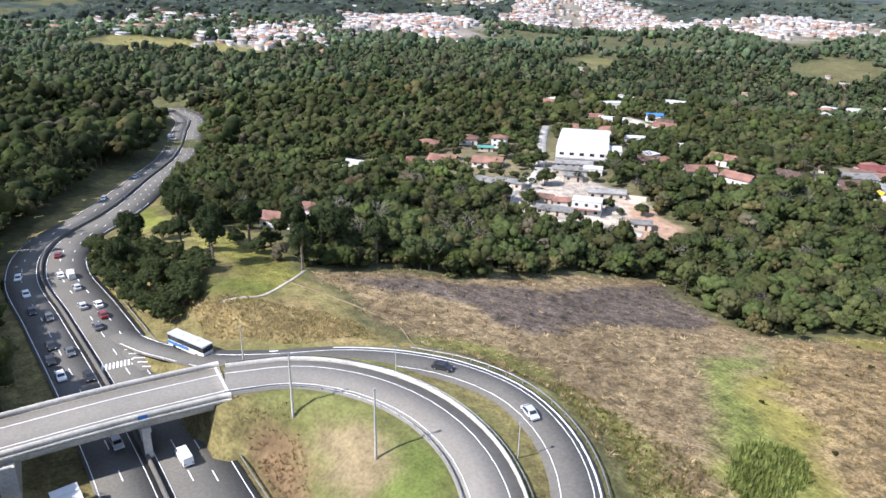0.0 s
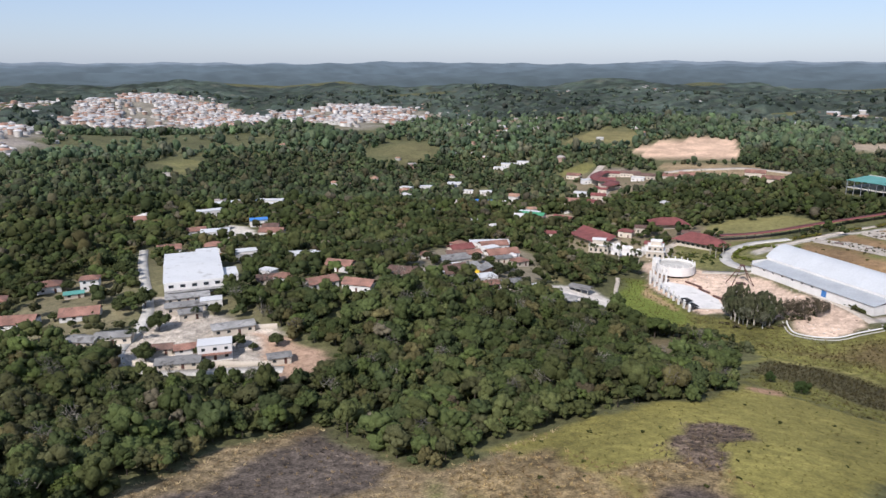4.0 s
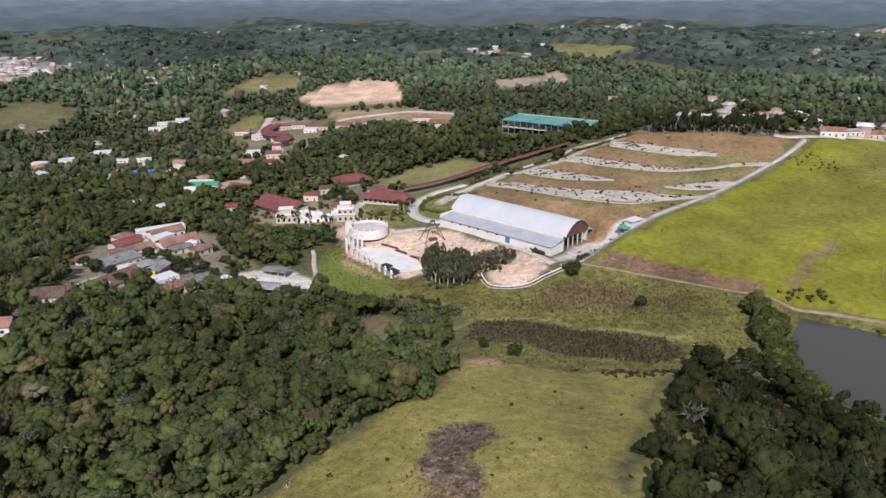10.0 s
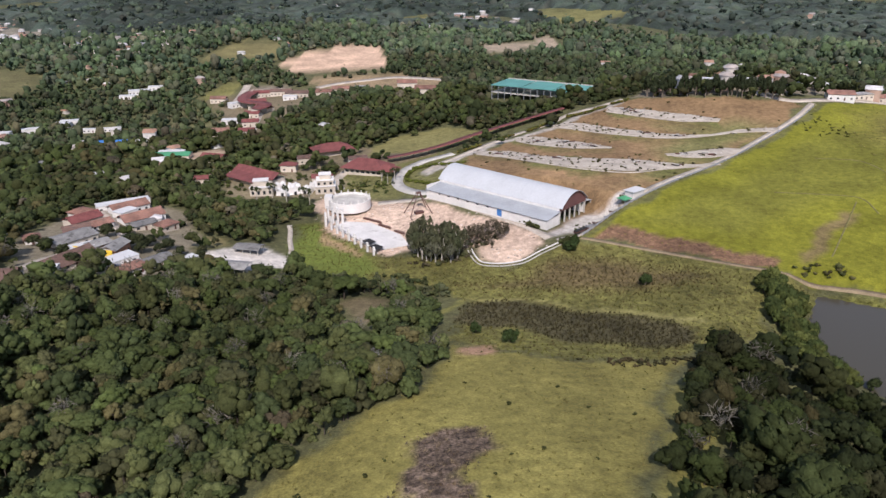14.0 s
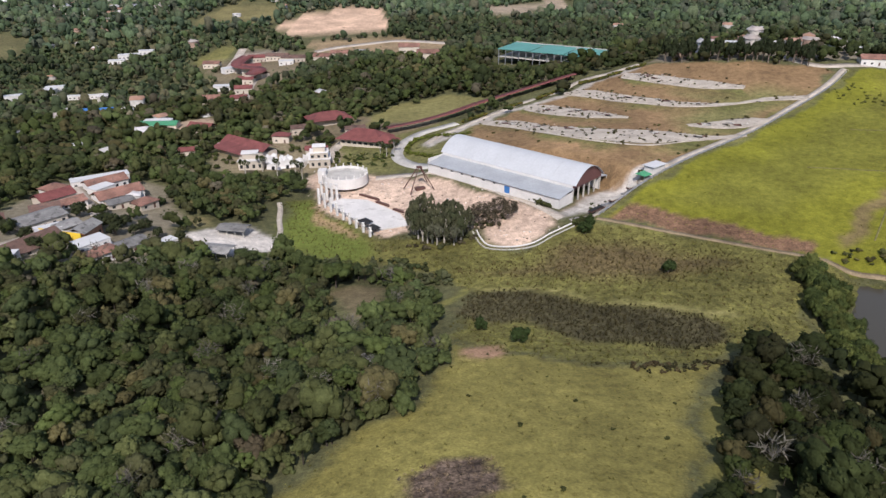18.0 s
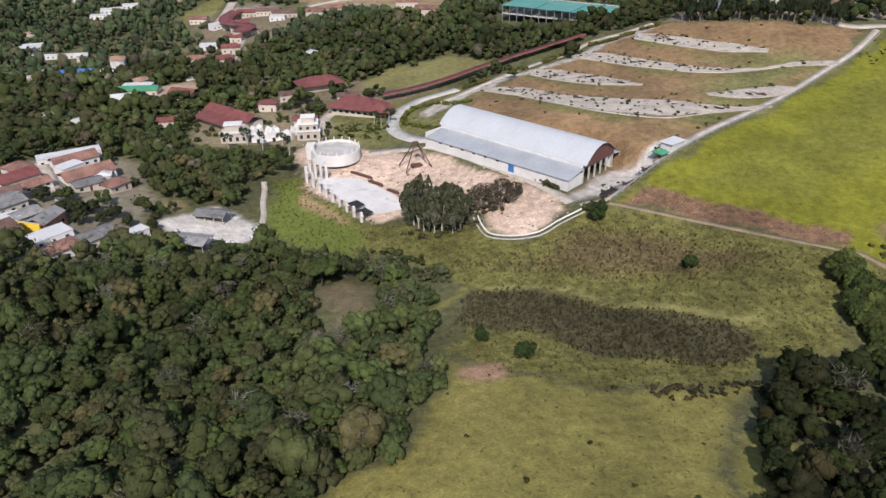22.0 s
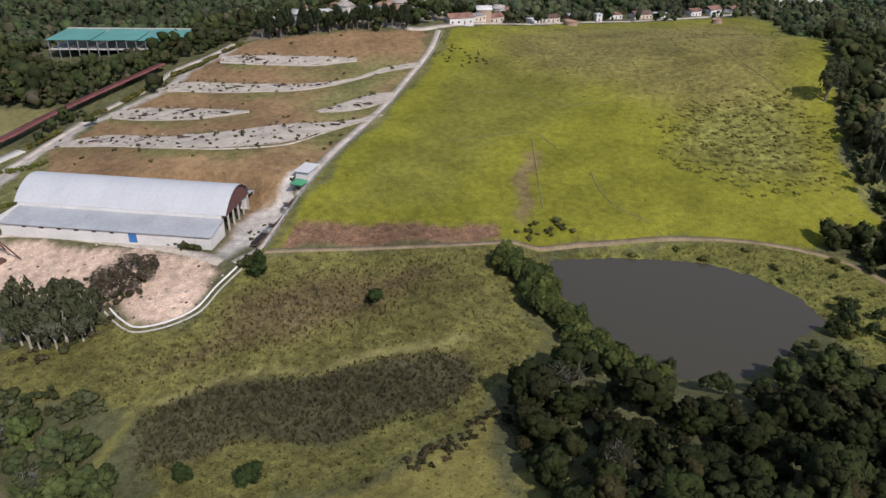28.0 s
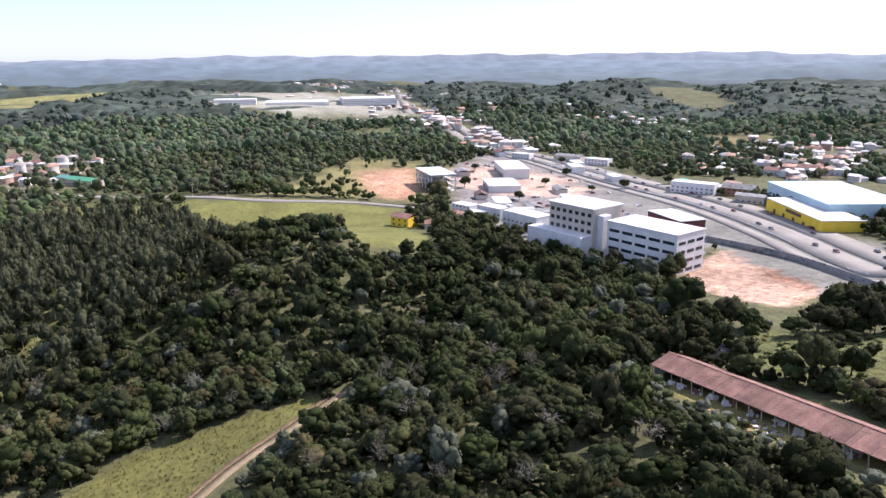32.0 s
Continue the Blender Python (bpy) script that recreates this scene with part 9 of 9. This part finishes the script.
for k, (upper, lower) in enumerate(PADS):
    ring = upper + lower[::-1]
    strew("terrace_shrubs", ring, 3.4, (0.5, 1.1), [(0.075, 0.07, 0.035), (0.10, 0.09, 0.04)], "young dark shrubs planted along the terrace pad", SHAPES_SHRUB, 0.3, 60 + k, (0.7, 1.1), 0.2, (), "shrub")
    strew("debris", ring, 2.4, (0.3, 0.8), [(0.3, 0.28, 0.25), (0.5, 0.48, 0.44), (0.08, 0.075, 0.07)], "scattered stone and building debris on the terrace pad", [(BALLS[1][0] * [1, 1, 0.5], BALLS[1][1], np.zeros(len(BALLS[1][0])))], 0.3, 70 + k, (0.5, 1.0), 0.2, (), "debris")
strew("terrace_shrubs", TERRACES, 14, (0.5, 1.1), [(0.09, 0.085, 0.035), (0.12, 0.11, 0.04)], "scattered shrubs on the terrace slopes", SHAPES_SHRUB, 0.4, 23, (0.7, 1.1), 0, (), "shrub")
for k, line in enumerate(([(20, 487), (30, 494), (36, 497)], [(48, 504), (60, 507)], [(68, 510), (82, 520), (94, 524)], [(99, 527), (112, 531), (129, 536)], [(133, 541), (147, 547)])):
    ring = [(x, y - 1.6) for x, y in line] + [(x, y + 1.6) for x, y in line[::-1]]
    strew("hedge", ring, 1.1, (0.8, 1.4), [(0.13, 0.13, 0.03), (0.10, 0.11, 0.03), (0.15, 0.12, 0.03)], "clipped yellow-green hedge along the drive", SHAPES_SHRUB, 1.0, 80 + k, (0.8, 1.2), 0.3, (), "hedge")
strew("wall_shrubs", [(57, 355), (38, 377), (35, 374), (53, 351)], 1.5, (1.1, 2.1), [(0.05, 0.06, 0.024), (0.07, 0.075, 0.03)], "dark shrubs along the warehouse wall", SHAPES_SHRUB, 0.8, 24, (0.8, 1.2), 0, (), "shrub")
strew("hedge", [(-14, 440), (-14, 458), (-8, 465), (8, 468), (24, 464), (24, 461), (8, 464), (-6, 461), (-11, 456), (-11, 442), (0, 434), (8, 431), (8, 428), (-4, 431)], 1.5, (0.8, 1.2), [(0.13, 0.15, 0.03)], "clipped yellow-green hedge beside the drive", SHAPES_SHRUB, 1.0, 25, (0.8, 1.0), 0.2, (), "hedge")
strew("garden_shrubs", [(-50, 448), (-20, 446), (-22, 424), (-46, 428)], 2.6, (0.7, 1.6), [(0.09, 0.11, 0.03), (0.06, 0.08, 0.026), (0.13, 0.13, 0.04)], "garden shrubs in front of the pavilion", SHAPES_SHRUB, 0.6, 98, (0.7, 1.2), 0.1, (), "shrub")
strew("garden_shrubs", THEME, 3.4, (0.8, 2.0), [(0.07, 0.085, 0.028), (0.09, 0.10, 0.034)], "garden shrubs among the theme buildings", SHAPES_NEAR, 0.3, 99, (0.7, 1.2), 0.1, ([(-104, 418), (-54, 418), (-54, 440), (-80, 444), (-120, 468), (-122, 448), (-104, 432)],), "shrub")
strew("wall_shrubs", [(44, 226), (51, 223), (58, 218), (75, 222), (90, 228), (86, 231), (70, 227), (56, 224)], 1.8, (0.6, 1.2), [(0.09, 0.07, 0.035), (0.06, 0.055, 0.025)], "brown shrubs between the meadow and the marsh", SHAPES_SHRUB, 0.6, 26, (0.6, 0.9), 0, (), "shrub")
strew("bushes", [(228, 146), (241, 127), (249, 109), (243, 85), (226, 53), (213, 40), (205, 47), (212, 66), (219, 92), (221, 120), (220, 143)], 4.2, (2.2, 4.0), [(0.075, 0.092, 0.04), (0.09, 0.105, 0.05), (0.065, 0.085, 0.034), (0.12, 0.13, 0.085)], "rounded grey-green bushes at the foot of the eucalyptus slope", SHAPES_BIG, 0.9, 94, (0.8, 1.2), 0.3, (), "bushes")
strew("bushes", [(196, 80), (206, 62), (214, 44), (204, 34), (192, 52), (182, 76), (168, 104), (174, 110)], 5.0, (1.8, 3.2), [(0.12, 0.135, 0.095), (0.10, 0.115, 0.07), (0.075, 0.09, 0.04)], "silvery round bushes beside the dirt track", SHAPES_BIG, 0.7, 95, (0.8, 1.1), 0.2, (), "bushes")
strew("debris", [(112, 8), (97, 6), (93, 1), (104, -1), (112, 3)], 1.1, (0.3, 0.8), [(0.35, 0.33, 0.3), (0.55, 0.52, 0.48), (0.2, 0.15, 0.11)], "heap of pale building rubble in the shed's yard", [(BALLS[1][0] * [1, 1, 0.5], BALLS[1][1], np.zeros(len(BALLS[1][0])))], 0.6, 98, (0.5, 1.0), 0.1, (), "debris")
strew("bushes", [(66, 9), (84, 7), (101, 8), (120, 4), (136, -3), (140, 4), (122, 14), (100, 20), (70, 24)], 3.0, (1.4, 2.8), [(0.075, 0.09, 0.036), (0.10, 0.115, 0.06), (0.06, 0.075, 0.03), (0.14, 0.155, 0.11)], "mixed green and silvery bushes at the wood's edge by the shed", SHAPES_SHRUB, 0.9, 99, (0.8, 1.4), 0, (), "shrub")
strew("orchard_shrubs", ORCHARD, 4.0, (0.4, 1.6), [(0.06, 0.08, 0.026), (0.085, 0.10, 0.03), (0.10, 0.115, 0.04)], "weeds and shrubs on the rough grass behind the shed", SHAPES_SHRUB, 0.55, 96, (0.4, 0.8), 0, (), "shrub")
strew("yard_shrubs", YARD, 3.6, (0.8, 2.2), [(0.055, 0.07, 0.024), (0.08, 0.09, 0.03), (0.10, 0.115, 0.06)], "weeds and low bushes round the shed's yard", SHAPES_BIG, 0.4, 97, (0.5, 0.9), 0, ([(150, -34), (140, -6), (112, 2), (60, 6), (60, -30)],), "shrub")
strew("clump_shrubs", [(-8, 326), (8, 324), (20, 334), (34, 342), (30, 352), (16, 360), (0, 352), (-8, 342)], 2.6, (0.8, 1.8), [(0.075, 0.08, 0.035), (0.10, 0.085, 0.05)], "rough shrubs under the trees of the site clump", SHAPES_SHRUB, 0.6, 91, (0.6, 1.1), 0, (), "shrub")
strew("bank_shrubs", [(150, 300), (160, 304), (174, 300), (176, 290), (166, 286), (154, 291)], 2.6, (0.9, 2.0), [(0.085, 0.09, 0.032), (0.11, 0.10, 0.04)], "dark shrubs where the tracks meet above the pond", SHAPES_SHRUB, 0.6, 92, (0.6, 1.1), 0, (), "shrub")
strew("hill_shrubs", [(232, 470), (250, 488), (262, 470), (256, 440), (236, 446)], 3.4, (0.5, 1.2), [(0.10, 0.105, 0.035), (0.12, 0.125, 0.035)], "dark shrubs at the pasture's upper corner", SHAPES_SHRUB, 0.5, 29, (0.6, 0.9), 0, (), "shrub")
strew("debris", SITE, 3.0, (0.2, 0.7), [(0.4, 0.34, 0.28), (0.6, 0.55, 0.5), (0.12, 0.09, 0.07)], "scattered spoil and rubble on the building site", [(BALLS[1][0] * [1, 1, 0.5], BALLS[1][1], np.zeros(len(BALLS[1][0])))], 0.4, 27, (0.5, 1.0), 0, (), "debris")
strew("track_verge", [(165, 140), (180, 146), (205, 150), (224, 160), (235, 120), (222, 66), (200, 66), (178, 112), (166, 128)], 1.8, (0.5, 1.1), [(0.115, 0.115, 0.034), (0.10, 0.10, 0.03), (0.13, 0.12, 0.04)], "rank grass along the dirt track", TUFTS, 0.8, 28, (0.4, 0.7))


# ---- pasture fence ----
def build_fence():
    f = new("fence")
    tagged(f, "post and wire fence along the pasture's gravel road", "fence")
    line = offset_line([(*q, 0.0) for q in FENCE_ROAD[1:]], -3.0)
    post = shared_mesh("post", box(-0.09, 0.09, -0.09, 0.09, -0.3, 1.4), M_CONCRETE)
    for x, y, _, a in along([q[:2] for q in line], 4.0):
        child("post", post, f, pose(x, y, height(x, y), 0, 0, a))
    for lift in (0.5, 0.9, 1.3):
        ribbon("wire", [(x, y, height(x, y) + 0.3 + lift) for x, y, _, _ in along([q[:2] for q in line], 8.0)], 0.03, M_STEEL, 0.0, parent=f)


build_fence()
M_SOIL = material("cut_soil", (0.15, 0.10, 0.06), rough=0.95, vary=0.35, scale=0.5, fine=2.5, bump=0.5, depth=0.15)
ribbon("cut_bank", [q[:2] for q in offset_line(TRACK[5:10], 2.6)], 1.5, M_SOIL, 0.55, "low brown earth bank cut along the dirt track", "bank", every=2.0)
for wall_line in ([(-188, 129), (-178, 132), (-171, 136)], [(-163, 143), (-152, 149), (-145, 154)], [(-182, 164), (-172, 172), (-163, 178)]):
    barrier("compound_wall", [(x, y, height(x, y)) for x, y in wall_line], "pale rendered wall round a town yard", 0, 0.3, 2.0, M_CREAM)
barrier("yard_wall", [(x, y, height(x, y)) for x, y in ((143, -150), (172, -166), (201, -177), (228, -180), (256, -181))], "dark stained concrete wall between the works and the road", 0, 0.5, 3.2, M_GREY_ROOF)

# ---- far towns and the horizon ----
M_TOWN = material("town_walls", attribute="tint", rough=0.8, vary=0.15, scale=0.05, fine=0.4, bump=0.0)


def far_town(places, spread, count, seed, label, size=(6, 11), within=False):
    """Small far houses in one mesh: walls in pale colours and pitched roofs in clay or grey."""
    rng = np.random.default_rng(seed)
    c = np.array(places, float)
    if within:
        p = rng.uniform(c.min(0), c.max(0), (count * 7, 2))
        thick = np.sin(p[:, 0] / 61 + 2 * np.sin(p[:, 1] / 83)) + np.sin(p[:, 1] / 47 + p[:, 0] / 109)
        p = p[inside(wander(p, 40, 70), places) & (thick + rng.normal(size=len(p)) * 0.8 > -0.5)][:count]
        count = len(p)
    else:
        p = c[rng.integers(0, len(c), count)] + rng.normal(size=(count, 2)) * spread
    z = ground(p)
    w, d = rng.uniform(*size, count), rng.uniform(*size, count)
    h = rng.choice([3.2, 5.5, 8], count, p=[0.5, 0.38, 0.12])
    t = rng.uniform(0, np.pi, count)
    unit = np.array([(-1, -1, -0.4), (1, -1, -0.4), (1, 1, -0.4), (-1, 1, -0.4), (-1, -1, 1), (1, -1, 1), (1, 1, 1), (-1, 1, 1), (-1.1, -1.1, 1), (1.1, -1.1, 1), (1.1, 1.1, 1), (-1.1, 1.1, 1), (-1.1, 0, 1.3), (1.1, 0, 1.3)])
    x = unit[:, 0] * w[:, None] / 2
    y = unit[:, 1] * d[:, None] / 2
    co = np.stack([x * np.cos(t)[:, None] - y * np.sin(t)[:, None] + p[:, :1], x * np.sin(t)[:, None] + y * np.cos(t)[:, None] + p[:, 1:], unit[:, 2] * h[:, None] + z[:, None]], -1)
    tri = np.array([(0, 1, 5), (0, 5, 4), (1, 2, 6), (1, 6, 5), (2, 3, 7), (2, 7, 6), (3, 0, 4), (3, 4, 7), (8, 9, 13), (8, 13, 12), (10, 11, 12), (10, 12, 13), (9, 10, 13), (11, 8, 12)])
    f = (tri[None] + (np.arange(count) * 14)[:, None, None]).reshape(-1, 3)
    walls = np.array([(0.48, 0.45, 0.41), (0.58, 0.56, 0.53), (0.36, 0.25, 0.19), (0.42, 0.39, 0.35)])[rng.integers(0, 4, count)]
    roofs = np.array([(0.32, 0.19, 0.13), (0.40, 0.39, 0.38), (0.52, 0.50, 0.48), (0.33, 0.29, 0.26)])[rng.integers(0, 4, count)]
    col = np.where((np.arange(14) < 8)[None, :, None], walls[:, None, :], roofs[:, None, :])
    me = mesh_of("far_town", co.reshape(-1, 3), f, [M_TOWN], col.reshape(-1, 3))
    tagged(new("far_town", me), label, "town", kind="stuff")


far_town([(-1040, 330), (-960, 290), (-1090, 330), (-900, 250), (-1000, 240)], 42, 520, 31, "far hillside town of small pale and brick houses")
far_town(TOWN_B, 0, 1500, 32, "far hillside town of small pale and brick houses", (6, 12), True)
far_town(TOWN_MAIN, 0, 3600, 33, "far hillside town of small pale and brick houses", (7, 13), True)
far_town([(-1553, 842), (-1664, 1090), (-1450, 900), (-1500, 813)], 60, 260, 34, "far hillside town of small pale and brick houses", (8, 14))
far_town([(-1200, 130), (-1300, 220), (-1400, 280), (-1160, 100), (-1700, 600), (-1900, 560)], 60, 520, 44, "far hillside town of small pale and brick houses", (8, 18))
far_town([(-420, 900), (-560, 1100), (-330, 1000), (-480, 700), (-420, 600), (-330, 520), (-250, 480)], 90, 60, 35, "scattered houses among the trees of the valley", (6, 10))
far_town([(350, 900), (500, 820), (640, 700), (300, 760), (420, 640), (560, 600), (750, 620)], 70, 45, 36, "scattered houses among the trees beyond the hill", (6, 10))
far_town([(60, 1500), (-300, 1900), (500, 2100), (900, 1600), (1200, 1200), (1400, 2200), (300, 2600), (-700, 2300)], 90, 330, 37, "distant scattered houses on the wooded hills", (8, 14))
far_town([(190, 560), (215, 556), (240, 546), (265, 545), (290, 545), (330, 540), (200, 580), (235, 570)], 11, 34, 38, "white-walled houses behind the terrace trees", (6, 10))
far_town([(900, 150), (840, 180), (1000, 280), (950, 220), (780, 110), (860, 100)], 40, 70, 39, "suburb houses among trees along the road", (7, 12))
far_town([(420, -560), (400, -500), (470, -640), (360, -470), (520, -720)], 40, 130, 40, "brick houses of the far valley town", (7, 12))
far_town([(900, -820), (860, -780), (1000, -900), (1150, -850), (1200, -560), (1050, -480)], 70, 160, 41, "distant pale houses on the wooded slopes", (8, 14))
far_town([(2600, 600), (2200, 800), (3000, 300), (2900, 900), (2500, -600), (2300, -900), (1800, -1100)], 160, 320, 42, "distant town on the plain", (10, 22))
far_town([(-888, 1577), (-494, 1181), (-647, 1445), (-403, 1060), (-419, 2346), (-340, 2424), (604, 2471), (756, 2351), (1179, 2322), (692, 1390), (997, 1788)], 38, 300, 46, "pale houses of distant hamlets among the woods", (8, 13))
far_town([(2067, 1070), (1804, 888), (1755, 648), (2016, 1004), (1271, 587), (1223, 525), (1127, 351), (1672, -853), (1406, -755), (1250, -690), (1081, -603)], 36, 260, 47, "pale houses and sheds of the far suburb", (9, 18))
far_town([(720, -400), (800, -430), (900, -440), (1000, -450)], 30, 60, 43, "roadside shops beyond the bend", (9, 16))


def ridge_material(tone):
    """Woods on the horizon, the haze of some kilometres painted in as a faint glow."""
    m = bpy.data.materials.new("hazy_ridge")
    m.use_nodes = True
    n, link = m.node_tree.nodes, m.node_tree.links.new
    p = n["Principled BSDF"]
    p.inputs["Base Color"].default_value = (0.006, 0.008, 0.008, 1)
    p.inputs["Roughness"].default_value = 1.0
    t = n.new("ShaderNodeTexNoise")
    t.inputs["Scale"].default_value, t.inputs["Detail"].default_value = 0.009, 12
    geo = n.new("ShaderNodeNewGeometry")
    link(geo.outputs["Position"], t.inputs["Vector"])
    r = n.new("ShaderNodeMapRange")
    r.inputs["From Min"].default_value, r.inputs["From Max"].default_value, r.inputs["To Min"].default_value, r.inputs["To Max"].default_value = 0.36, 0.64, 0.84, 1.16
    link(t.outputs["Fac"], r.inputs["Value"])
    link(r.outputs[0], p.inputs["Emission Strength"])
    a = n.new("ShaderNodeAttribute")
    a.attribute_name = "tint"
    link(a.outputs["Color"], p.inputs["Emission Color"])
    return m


def build_backdrop():
    """Hazy wooded ridges that close the view all round, one behind the other."""
    # each ring paler and bluer than the last: haze painted in its tone
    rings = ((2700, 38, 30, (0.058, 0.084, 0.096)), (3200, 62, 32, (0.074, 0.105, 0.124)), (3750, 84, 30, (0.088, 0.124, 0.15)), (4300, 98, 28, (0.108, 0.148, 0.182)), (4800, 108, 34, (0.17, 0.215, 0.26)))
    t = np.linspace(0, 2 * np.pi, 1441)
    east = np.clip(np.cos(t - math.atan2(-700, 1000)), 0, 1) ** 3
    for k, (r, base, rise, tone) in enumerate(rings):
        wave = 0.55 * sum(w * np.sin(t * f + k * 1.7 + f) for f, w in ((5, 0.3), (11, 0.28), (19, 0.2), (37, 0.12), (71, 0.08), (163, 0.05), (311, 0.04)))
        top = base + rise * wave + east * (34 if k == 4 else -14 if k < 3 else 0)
        back = r + 330 + 60 * np.sin(t * 9 + k)
        rows = []
        for s in np.linspace(0, 1, 6):
            rad = r + (back - r) * s
            rows.append(np.c_[np.cos(t) * rad, np.sin(t) * rad + 200, -30 + (top + 30) * np.sin(s * np.pi / 2) + rise * 0.12 * np.sin(t * 90 + s * 9)])
        co = np.concatenate(rows)
        i = np.arange(1440)
        f = np.concatenate([np.stack([i + j * 1441, i + j * 1441 + 1, i + (j + 1) * 1441 + 1, i + (j + 1) * 1441], 1) for j in range(5)])
        # painted haze shifts towards the south-east: nearer ridges glow brighter, the last dimmer
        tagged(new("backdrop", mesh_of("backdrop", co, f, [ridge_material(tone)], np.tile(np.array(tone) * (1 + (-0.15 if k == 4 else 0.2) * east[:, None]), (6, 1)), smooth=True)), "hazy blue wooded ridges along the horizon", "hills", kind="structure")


build_backdrop()
